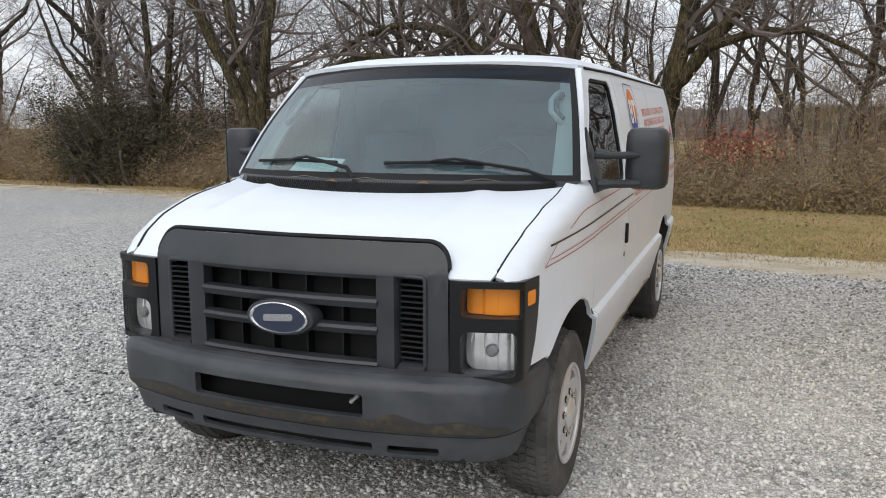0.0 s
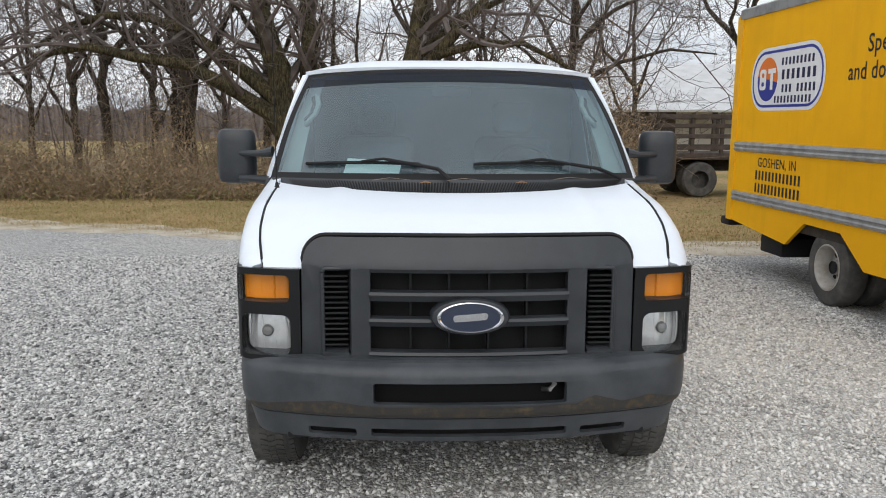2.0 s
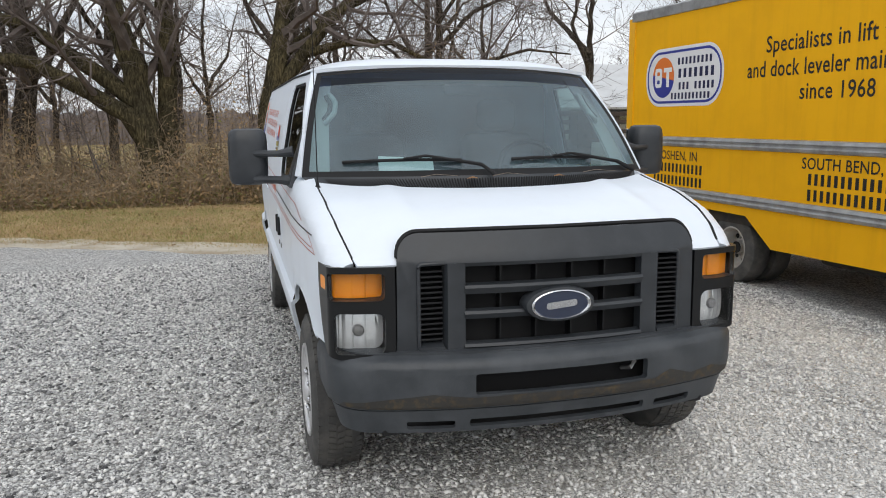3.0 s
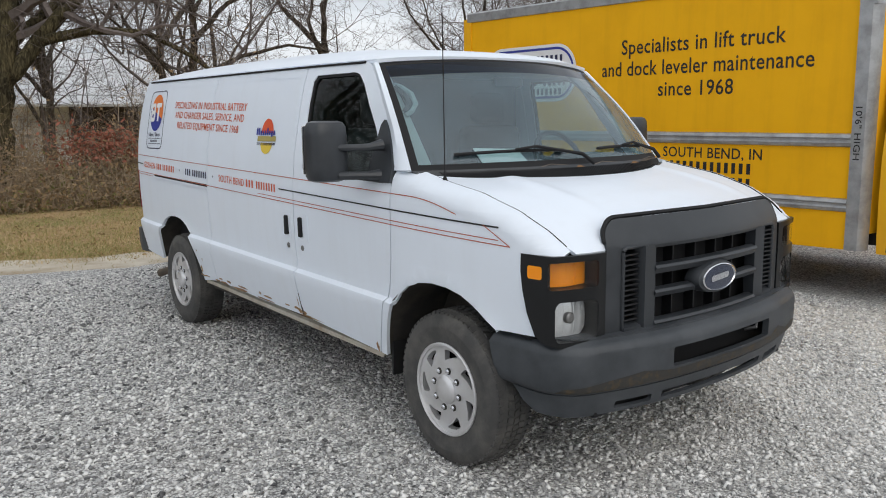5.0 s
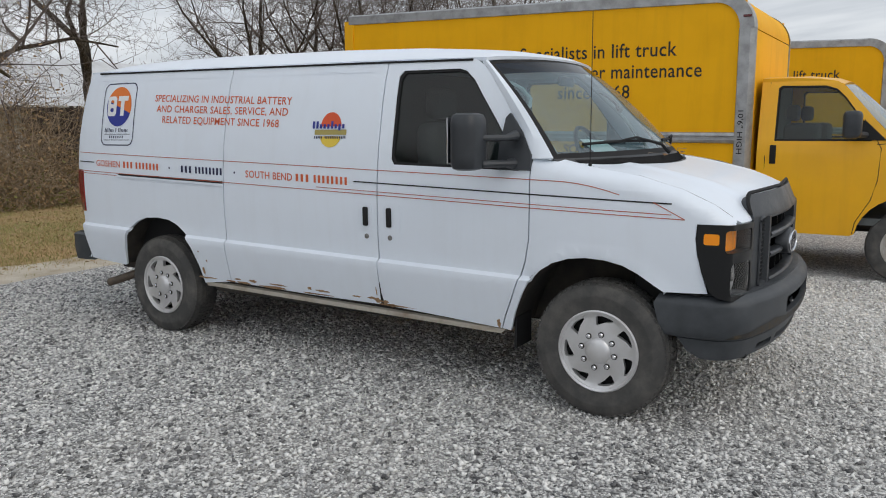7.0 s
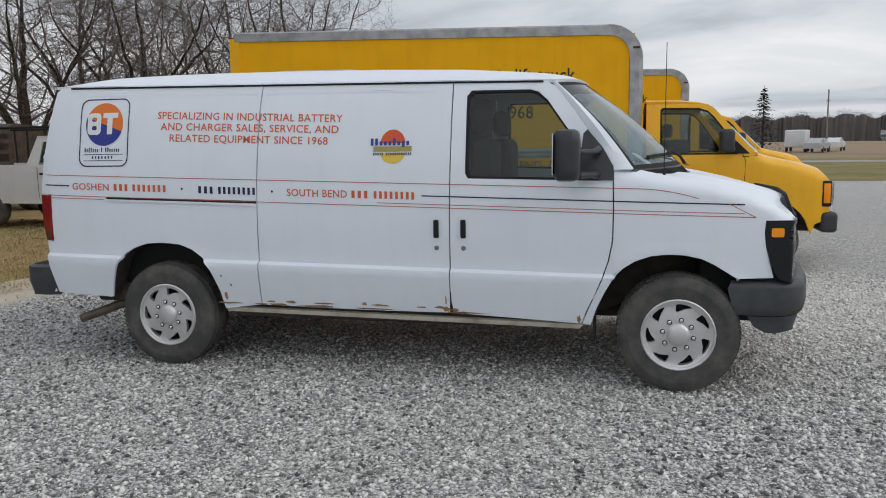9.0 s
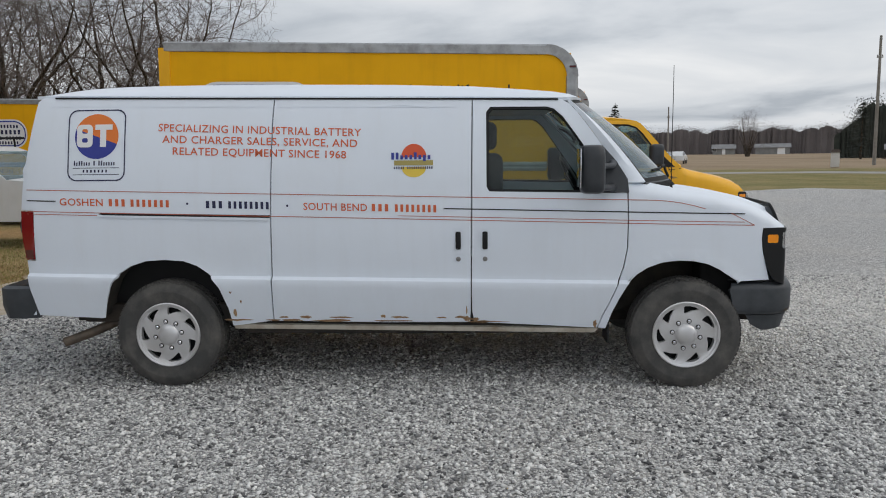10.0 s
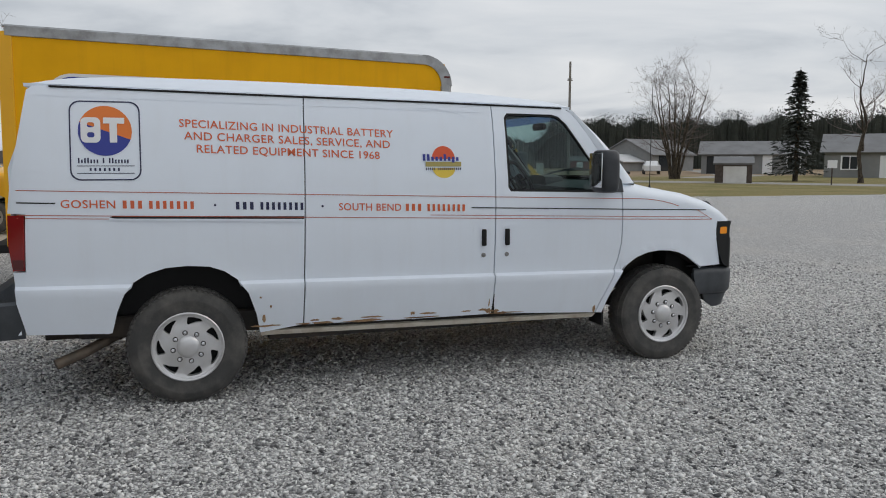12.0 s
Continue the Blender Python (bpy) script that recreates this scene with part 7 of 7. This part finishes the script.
house("garage", far(-38.8, 58), -38.8 - 90, 2.4, 2.2, 1.35, 1.75, M_OLDWOOD, M_GREYROOF, "small dark garden shed with a pale door", [(0.1, 1.5, 1.15, M_PALEWALL)], (), 0.12)
house("house", far(-47.6, 84), -47 - 90, 9, 8, 2.4, 4.0, M_GREYWALL, M_GREYROOF, "grey house with a dark roof across the road", [(0.5, 1.0, 2.0, M_WHITEVINYL)], [(-2.4, 0.8, 1.3, 1.1), (2.8, 0.8, 1.3, 1.1)])
house("farm_house", far(-16.9, 280, Vector((-5.95, 0.82, 0))), -17 - 90, 7, 8, 2.0, 3.3, M_GREYWALL, M_GREYROOF, "grey farm house far across the field", [(0, 1, 2, M_WHITEVINYL)], [(-3, 1, 1.2, 1.1)])
house("farm_shed", far(-20.0, 270, Vector((-5.95, 0.82, 0))), -19 - 90, 10, 7, 2.2, 3.3, M_GREYWALL, M_GREYROOF, "grey farm shed far across the field", [(2.5, 2.2, 2, M_WHITEVINYL)])
house("red_barn", far(-27.7, 140, EYE10), -27 - 90, 3.2, 2.6, 1.5, 2.1, M_BARNRED, M_GREYROOF, "small dark red barn before the pines", [(0, 1.1, 1.2, M_WHITEVINYL)])

# road and drive
ROADX = [(55, 60), (50, 20), (46.5, -20), (40.5, -28), (37, -31.5), (30, -36.5), (10, -48)]
sheet_mesh("road", ROADX + [(x + 3.5, y - 3.0) for x, y in ROADX[::-1]], -0.018, M_ROAD, "pale country road beyond the grass", "road")
sheet_mesh("drive", [(50, -40), (58, -52), (95, -72), (96, -69), (60, -48), (53, -38)], -0.015, M_ROAD, "pale gravel drive to the barn", "road")

# utility poles


def pole(at, height, label):
    p = thing("utility_pole", pose(at.x, at.y, -0.03), label, "utility pole", "utility poles")
    part("pole", tube([(0, 0, 0), (0, 0, height * 0.5), (0, 0, height)], [0.17, 0.14, 0.11], 12), M_POLE, p)
    part("cross_arm", boxed((-0.06, -0.28, height - 2.0), (0.06, 0.28, height - 1.90)), M_POLE, p)
    for y in (-0.22, 0.22):
        part("insulator", lathe([(0.05, 0), (0.06, 0.08), (0.03, 0.16), (0.001, 0.17)], 8, Matrix.Translation((0, y, height - 1.88))), M_STEEL, p)
    for z in (height - 0.4, height - 3.3):
        part("bracket", boxed((-0.2, -0.05, z), (0.2, 0.05, z + 0.12)), M_STEEL, p)
    return p


pole(far(-26.5, 84, Vector((-6.1, 1.9, 0))), 11.9, "tall weathered wooden utility pole by the road")
pole(far(-12.6, 150, Vector((-5.5, -0.6, 0))), 9.6, "wooden utility pole far along the road")
post = thing("brick_mailbox", pose(*far(-24.3, 74, EYE10), 0, 0, -20), "pale brick mailbox pillar by the road", "mailbox")
part("pillar", boxed((-0.32, -0.32, 0), (0.32, 0.32, 1.25), 0.03), M_PALEWALL, post)
part("cap", loft([[(-0.4, -0.4, 1.25), (0.4, -0.4, 1.25), (0.4, 0.4, 1.25), (-0.4, 0.4, 1.25)], [(-0.25, -0.25, 1.5), (0.25, -0.25, 1.5), (0.25, 0.25, 1.5), (-0.25, 0.25, 1.5)]]), M_OLDWOOD, post)
sign = thing("road_sign", pose(*far(-44.9, 55), 0, 0, -45), "small white road sign on a dark post", "sign")
part("post", boxed((-0.04, -0.04, 0), (0.04, 0.04, 1.6)), M_OLDWOOD, sign)
part("panel", boxed((-0.06, -0.28, 1.05), (-0.03, 0.28, 1.55)), M_WHITEVINYL, sign)

# trees across the road
lone = bare_tree(pose(*far(-34.9, 68)), [
    (0.13, 0.012, [(0.25 * math.cos(k * 2.4) * (k > 0), 0.3 * math.sin(k * 2.4) * (k > 0), 0), (math.cos(k * 2.4) * (0.4 + 0.06 * k), math.sin(k * 2.4) * (0.4 + 0.06 * k), 2.2), (math.cos(k * 2.4) * (0.9 + 0.12 * k), math.sin(k * 2.4) * (0.9 + 0.12 * k), 4.8), (math.cos(k * 2.4) * (1.3 + 0.16 * k), math.sin(k * 2.4) * (1.3 + 0.16 * k), 8.4 - 0.16 * k)]) for k in range(11)],
    51, "bare many-stemmed tree across the road", 0.72, 0.7)
bare_tree(pose(*far(-46.6, 60)), [
    (0.17, 0.018, [(0, 0, 0), (0.1, 0.2, 2.2), (-0.1, -0.1, 4.0), (0.2, 0.3, 6.0), (0.1, 0, 8.6)]),
    (0.09, 0.014, [(0, 0, 2.2), (0.9, -1.0, 3.8), (1.4, -1.8, 5.8)]),
    (0.08, 0.012, [(0, 0, 3.4), (-0.8, 1.3, 5.2), (-1.0, 1.7, 6.8)])], 52, "bare tree with a forked trunk across the road", 0.7, 0.5)


def spruce(at, height, width, seed, label, n_whorl=26):
    t = thing("spruce", pose(at.x, at.y, -0.03), label, "tree", "evergreens across the road")
    r = random.Random(seed)
    w = Wood()
    w.tube([Vector((0, 0, 0)), Vector((0, 0, height * 0.5)), Vector((0, 0, height))], [0.2, 0.12, 0.02], 6)
    w.make("trunk", M_BARK, t)
    vs, fs = [], []
    for k in range(n_whorl):
        f = k / n_whorl
        z = height * (0.10 + 0.88 * f)
        reach = width * (1 - f) ** 0.85 * r.uniform(0.75, 1.1) + 0.12
        for j in range(9):
            a = 6.283 * (j + r.random()) / 9
            ln = reach * r.uniform(0.6, 1.12)
            zb = z + r.uniform(-0.5, 0.5) * height * 0.88 / n_whorl
            for q in range(11):
                u = r.uniform(0.12, 1)
                p = Vector((math.cos(a) * ln * u, math.sin(a) * ln * u, zb - 0.28 * ln * u + 0.12 * u * u * ln))
                d = Vector((math.cos(a + r.gauss(0, 0.7)), math.sin(a + r.gauss(0, 0.7)), r.gauss(-0.3, 0.25))) * r.uniform(0.12, 0.34)
                e = Vector((-math.sin(a), math.cos(a), r.gauss(0, 0.6))).normalized() * r.uniform(0.05, 0.13)
                m = len(vs)
                vs += [p - d * 0.4, p + e, p + d, p - e]
                fs.append((m, m + 1, m + 2, m + 3))
    mesh_ob("needles", vs, fs, M_PINE, t, "", 0)
    return t


spruce(far(-42.7, 64), 8.4, 2.2, 61, "tall dark spruce across the road", 40)
pine = spruce(far(-25.6, 128, Vector((-6.1, 1.9, 0))), 8.5, 3.2, 62, "dark pine at the wood's edge across the road", 18)
o = copy_thing(pine, pose(*far(-9.3, 95, Vector((-5.95, 0.82, 0)))))
o.scale = (0.75, 0.75, 0.86)


def far_wood(name, az0, az1, dist, low, high, material, label, seed, eye, n, tufts=56, big=1.0, slim=0.026, closed=0.80, top=0.0):
    """A distant wood: many slender uneven crowns on stems, as one mesh."""
    r = np.random.RandomState(seed)
    vs, fs = [], []

    def sway(az):
        """How high the wood stands along its front, falling off towards its ends."""
        ends = min(abs(az - az0), abs(az - az1))
        return (1 + 0.07 * math.sin(az * 2.1) + 0.04 * math.sin(az * 5.3)) * min(1.0, 0.45 + 0.28 * ends)

    for k in range(n):
        az = az0 + (az1 - az0) * k / n + r.uniform(-0.2, 0.2)
        p = far(az, dist * r.uniform(0.95, 1.12), eye)
        h = r.uniform(low, high) * sway(az)
        w = h * r.uniform(0.16, 0.30)
        for q in range(tufts):
            u = r.uniform(top, 1.0)
            c = np.array([p.x, p.y, h * (0.02 + 0.95 * u)]) + r.normal(size=3) * np.array([w, w, 0.3]) * (0.45 + 0.55 * math.sin(math.pi * min(u + 0.15, 1)))
            d = r.normal(size=3)
            d[2] = abs(d[2]) * 1.6
            d *= big * h * 0.060 / np.linalg.norm(d)
            e = np.cross(d, r.normal(size=3))
            e *= big * h * slim / (np.linalg.norm(e) + 1e-6)
            m = len(vs)
            vs += [tuple(c - d), tuple(c + e), tuple(c + d), tuple(c - e)]
            fs.append((m, m + 1, m + 2, m + 3))
    # the depth of the wood closes its lower part: three uneven ranks of stems
    for rank in (0.97, 1.04, 1.12):
        steps = int(abs(az1 - az0) / 0.10)
        for k in range(steps + 1):
            az = az0 + (az1 - az0) * k / steps
            p = far(az, dist * (rank + r.uniform(-0.002, 0.002)), eye)
            h = (low + high) / 2 * sway(az) * closed * (rank - 0.07) * r.uniform(0.95, 1.05)
            m = len(vs)
            vs += [(p.x, p.y, -0.1), (p.x, p.y, h)]
            if k:
                fs.append((m - 2, m, m + 1, m - 1))
    ob = mesh_ob(name, vs, fs, material, None, "", 0)
    return tagged(ob, label, "woods", kind="stuff")


EYE9 = Vector((-5.95, 0.82, 0))
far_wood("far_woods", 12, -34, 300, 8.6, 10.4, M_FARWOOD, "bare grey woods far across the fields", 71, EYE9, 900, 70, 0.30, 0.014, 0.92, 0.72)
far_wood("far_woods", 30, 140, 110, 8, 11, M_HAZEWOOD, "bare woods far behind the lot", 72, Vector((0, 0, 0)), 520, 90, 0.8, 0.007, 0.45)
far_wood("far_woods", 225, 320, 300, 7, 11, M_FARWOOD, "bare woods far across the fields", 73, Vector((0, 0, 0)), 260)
far_wood("pine_wood", -24, -58, 150, 8.2, 10.2, M_PINE, "dark pine wood across the road", 74, EYE10, 520, 120, 0.26, 0.026, 0.94, 0.66)
copy_thing(lone, pose(*far(-18.4, 190, EYE9), 0, 0, 70)).scale = (1.15, 1.15, 1.05)

# stake truck at the edge of the brush
st = thing("stake_truck", pose(6.0, 15.2, 0), "old flatbed truck with dark wooden stake sides in grass", "truck")
part("bed", boxed((0, 0, 0.92), (4.6, 2.2, 1.08), 0.01), M_OLDWOOD, st)
part("bed_frame", boxed((0.2, 0.5, 0.62), (6.4, 1.7, 0.90), 0.02), M_UNDER, st)
for y in (0.02, 2.14):
    for k in range(7):
        x = 0.06 + k * 0.74
        part("stake", boxed((x, y - 0.03, 1.06), (x + 0.09, y + 0.03, 2.06), 0.006, 1), M_OLDWOOD, st)
    for z in (1.16, 1.44, 1.70, 1.93):
        part("side_board", boxed((0.0, y - 0.055, z), (4.6, y - 0.031, z + 0.10), 0.006, 1), M_OLDWOOD, st)
for k in range(4):
    part("stake", boxed((-0.03, 0.10 + k * 0.62, 1.06), (0.03, 0.19 + k * 0.62, 2.06), 0.006, 1), M_OLDWOOD, st)
for z in (1.16, 1.44, 1.70, 1.93):
    part("end_board", boxed((-0.055, 0.0, z), (-0.031, 2.16, z + 0.10), 0.006, 1), M_OLDWOOD, st)
for x in (1.1, 5.6):
    for y in (0.15, 0.45, 1.75, 2.05):
        part("wheel", lathe([(0.22, -0.11), (0.40, -0.12), (0.44, -0.08), (0.45, 0.0), (0.44, 0.08), (0.40, 0.12), (0.22, 0.11), (0.05, 0.08), (0.001, 0.08)], 28, Matrix.Translation((x, y, 0.42)) @ Matrix.Rotation(-math.pi / 2, 4, "X")), M_RUBBER, st)
part("cab", loft([[(4.8 + a, y, z) for a, z in ((0, 0.7), (0, 2.1), (0.2, 2.2), (1.1, 2.15), (1.5, 1.5), (2.4, 1.4), (2.5, 0.7))] for y in (0.2, 2.0)]), M_OLDWOOD, st)

# parked vehicles behind the trucks


def pickup(at, turn, material, label):
    p = thing("pickup_truck", pose(at.x, at.y, 0, 0, 0, turn), label, "truck")
    side = [(-2.5, 0.45), (-2.5, 0.95), (-2.35, 1.12), (-1.15, 1.20), (-0.55, 1.72), (-0.3, 1.80), (0.75, 1.80), (0.95, 1.25), (2.9, 1.25), (2.9, 0.5)]
    hole = [(-0.85, 1.25), (-0.42, 1.68), (0.62, 1.70), (0.68, 1.25)]
    for y, s in ((-0.95, -1), (0.95, 1)):
        sd = part("body_side", flat(side, [hole], [], [1.0, 1.22, 1.5], lambda u, v: Vector((s * (0.95 - 0.14 * max(0, v - 1.2) / 0.6), u, v)), 0.04, (0, 0, 1)), material, p)
        gl = part("window", flat(hole, [], [], [], lambda u, v: Vector((s * (0.93 - 0.14 * max(0, v - 1.2) / 0.6), u, v))), M_SIDEGLASS, sd)
        part("door_seam", tube([(s * 0.953, 0.70, 0.6), (s * 0.953, 0.70, 1.2)], 0.006, 4), M_BLACK, sd)
        part("door_handle", boxed((s * 0.95, 0.52, 1.05), (s * 0.975, 0.64, 1.09), 0.008), M_BLACK, sd)
        part("door_mirror", boxed((s * 0.95, -0.92, 1.25), (s * 1.20, -0.82, 1.45), 0.03), M_TRIM, sd)
        for z in (0.98, 0.92, 0.86):
            part("writing_bar", boxed((s * 0.951, -0.45, z), (s * 0.955, 0.45, z + 0.03)), M_NAVY, sd)
        for yy in (-1.7, 1.9):
            part("wheel", lathe([(0.2, -0.1), (0.34, -0.11), (0.37, -0.06), (0.37, 0.06), (0.34, 0.11), (0.22, 0.10), (0.20, 0.07), (0.001, 0.07)], 28, Matrix.Translation((s * 0.86, yy, 0.37)) @ Matrix.Rotation(s * math.pi / 2, 4, "Y")), M_RUBBER, p)
        part("rack_rail", tube([(s * 0.78, -0.5, 1.98), (s * 0.78, 2.8, 1.98)], 0.025, 6), M_BLACK, p)
        for yy in (-0.3, 1.0, 2.7):
            part("rack_leg", tube([(s * 0.80, yy, 1.25 if yy > 0.9 else 1.78), (s * 0.78, yy, 1.98)], 0.02, 6), M_BLACK, p)
    part("bonnet", grid([[(x, y, z + 0.03 * (1 - (x / 0.95) ** 2)) for x in (-0.94, -0.5, 0, 0.5, 0.94)] for y, z in ((-2.5, 0.95), (-2.35, 1.12), (-1.15, 1.20))], thick=0.03, centre=(0, 0, 0.8)), material, p)
    part("cab_roof", grid([[(x, y, z) for x in (-0.82, 0, 0.82)] for y, z in ((-0.55, 1.72), (-0.3, 1.81), (0.75, 1.81))], thick=0.03, centre=(0, 0, 1)), material, p)
    part("windscreen", grid([[(x * 0.92, -1.15, 1.2) for x in (-1, 0, 1)], [(x * 0.84, -0.55, 1.72) for x in (-1, 0, 1)]]), M_WINDSCREEN, p)
    part("nose", boxed((-0.93, -2.56, 0.45), (0.93, -2.42, 0.95), 0.04), M_TRIM, p)
    part("bed_floor", boxed((-0.9, 0.9, 0.6), (0.9, 2.88, 0.7)), M_UNDER, p)
    part("interior", boxed((-0.7, 0.0, 0.8), (0.7, 0.5, 1.5), 0.1), M_SEAT, p)
    return p


pickup(Vector((8.2, 10.9, 0)), 0, M_WHITECAR, "white pickup truck with a black ladder rack")


def small_car(at, turn, material, label):
    c = thing("parked_car", pose(at.x, at.y, 0, 0, 0, turn), label, "car", "cars parked far along the lot")
    rings = []
    for x in (-0.85, -0.82, -0.6, 0.6, 0.82, 0.85):
        k = 0 if abs(x) > 0.7 else 1
        rings.append([(x, -2.2, 0.4), (x, -2.25, 0.75), (x, -1.2, 0.95), (x, -0.5, 0.97 + 0.45 * k), (x, 0.9, 0.97 + 0.47 * k), (x, 1.7, 1.0 + 0.02 * k), (x, 2.2, 0.95), (x, 2.25, 0.4)])
    part("body", loft(rings), material, c)
    part("windscreen", grid([[(x, -1.15, 0.97) for x in (-0.6, 0.6)], [(x, -0.52, 1.40) for x in (-0.58, 0.58)]]), M_DARKGLASS, c)
    for s in (-1, 1):
        part("window", mesh_poly([(s * 0.80, -0.9, 1.0), (s * 0.64, -0.45, 1.38), (s * 0.64, 0.85, 1.40), (s * 0.80, 1.4, 1.02)]), M_DARKGLASS, c)
        for y in (-1.35, 1.35):
            part("wheel", lathe([(0.18, -0.08), (0.30, -0.09), (0.32, 0), (0.30, 0.09), (0.18, 0.08), (0.001, 0.06)], 20, Matrix.Translation((s * 0.78, y, 0.32)) @ Matrix.Rotation(s * math.pi / 2, 4, "Y")), M_RUBBER, c)
    return c


def cargo_box(at, turn):
    c = thing("delivery_van", pose(at.x, at.y, 0, 0, 0, turn), "white delivery van parked far along the lot", "van")
    part("body", boxed((-1.0, -1.2, 0.5), (1.0, 2.6, 2.3), 0.12, 3), M_WHITECAR, c)
    part("nose", loft([[(x, -2.4, 0.5), (x, -2.4, 1.0), (x, -1.9, 1.15), (x, -1.2, 1.9), (x, -1.1, 0.5)] for x in (-0.95, 0.95)]), M_WHITECAR, c)
    part("windscreen", grid([[(x, -1.92, 1.17) for x in (-0.85, 0.85)], [(x, -1.25, 1.88) for x in (-0.8, 0.8)]]), M_DARKGLASS, c)
    for s in (-1, 1):
        for y in (-1.6, 1.6):
            part("wheel", lathe([(0.18, -0.1), (0.32, -0.1), (0.35, 0), (0.32, 0.1), (0.001, 0.08)], 20, Matrix.Translation((s * 0.88, y, 0.35)) @ Matrix.Rotation(s * math.pi / 2, 4, "Y")), M_RUBBER, c)
    return c


cargo_box(far(-11.5, 92, EYE9), 72)
small_car(far(-12.7, 88, EYE9), 66, M_SILVERCAR, "silver car parked far along the lot")
small_car(far(-13.7, 96, EYE9), 70, M_WHITECAR, "pale car parked far along the lot")
small_car(far(-33.3, 88), 60, M_WHITECAR, "white car parked before the grey barn")

# ---- loose stones of the lot, near the camera's side of the van ----
M_STONE = mat("crushed_stone", (0.4, 0.4, 0.4), 0.9, spec=0.25)
t = M_STONE.node_tree
g = t.nodes.new("ShaderNodeNewGeometry")
c = ramp_node(t, g.outputs["Random Per Island"], [(0.0, (0.09, 0.09, 0.093)), (0.22, (0.33, 0.33, 0.328)), (0.5, (0.62, 0.615, 0.605)), (0.78, (0.90, 0.89, 0.87)), (1.0, (0.98, 0.97, 0.94))])
n = noise_node(t, 60, 4, 0.6)
chips = mix_node(t, 0.25, c.outputs[0], mix_node(t, n.outputs["Fac"], (0.35, 0.35, 0.35), (0.95, 0.94, 0.92)), "MULTIPLY")
dusty = dust_node(t, g.outputs["Position"])
link(t, mix_node(t, dusty.outputs[0], chips, mix_node(t, 0.55, (1.0, 0.975, 0.93), chips)), t.nodes["Principled BSDF"].inputs["Base Color"])


def stones(count, spot, smin, smax, seed, label):
    r = np.random.RandomState(seed)
    # chips with eight uneven facets
    chip = np.array([(1, 0, 0), (-1, 0, 0), (0, 1, 0), (0, -1, 0), (0, 0, 1), (0, 0, -1)], float)
    tris = np.array([(0, 2, 4), (2, 1, 4), (1, 3, 4), (3, 0, 4), (2, 0, 5), (1, 2, 5), (3, 1, 5), (0, 3, 5)])
    pos = spot(r, count)
    n = len(pos)
    size = smin + (smax - smin) * r.uniform(0, 1, n) ** 1.5
    v = chip[None] * (1 + r.uniform(-0.35, 0.3, (n, 6, 1))) + r.uniform(-0.42, 0.42, (n, 6, 3))
    v *= np.array([1.0, 0.8, 0.62]) * 0.56 * size[:, None, None]
    a, b = r.uniform(0, 6.283, n), r.normal(0, 0.45, n)
    ca, sa, cb, sb = np.cos(a), np.sin(a), np.cos(b), np.sin(b)
    x, y, z = v[..., 0], v[..., 1], v[..., 2]
    y, z = y * cb[:, None] - z * sb[:, None], y * sb[:, None] + z * cb[:, None]
    x, y = x * ca[:, None] - y * sa[:, None], x * sa[:, None] + y * ca[:, None]
    v = np.stack([x, y, z], -1) + pos[:, None, :]
    v[..., 2] += size[:, None] * 0.16
    me = bpy.data.meshes.new("gravel_stones")
    me.vertices.add(n * 6)
    me.vertices.foreach_set("co", v.reshape(-1).astype(np.float32))
    f = (tris[None] + 6 * np.arange(n)[:, None, None]).reshape(-1, 3)
    me.loops.add(f.size)
    me.loops.foreach_set("vertex_index", f.reshape(-1).astype(np.int32))
    me.polygons.add(len(f))
    me.polygons.foreach_set("loop_start", np.arange(0, f.size, 3, dtype=np.int32))
    me.update(calc_edges=True)
    me.validate()
    return tagged(finish("gravel_stones", me, M_STONE, None, "", 0), label, "gravel", kind="stuff")


def near_spot(r, count):
    """Strewn in a band round the van's nose and its passenger side, where one walks past."""
    x = r.uniform(-7.6, 3.8, count * 3)
    y = r.uniform(-6.4, 6.2, count * 3)
    d = np.hypot(np.maximum(np.abs(x) - 0.95, 0), np.maximum(np.maximum(-0.8 - y, y - 4.6), 0))
    keep = (r.uniform(0, 1, count * 3) < np.exp(-(np.maximum(d - 2.2, 0) / 1.9) ** 2)) & ~((x > 1.2) & (y > 3.0) & (r.uniform(0, 1, count * 3) < 0.4))
    x, y = x[keep][:count], y[keep][:count]
    return np.stack([x, y, np.zeros_like(x)], 1)


stones(128000, near_spot, 0.012, 0.036, 91, "loose pale crushed stones on the lot")
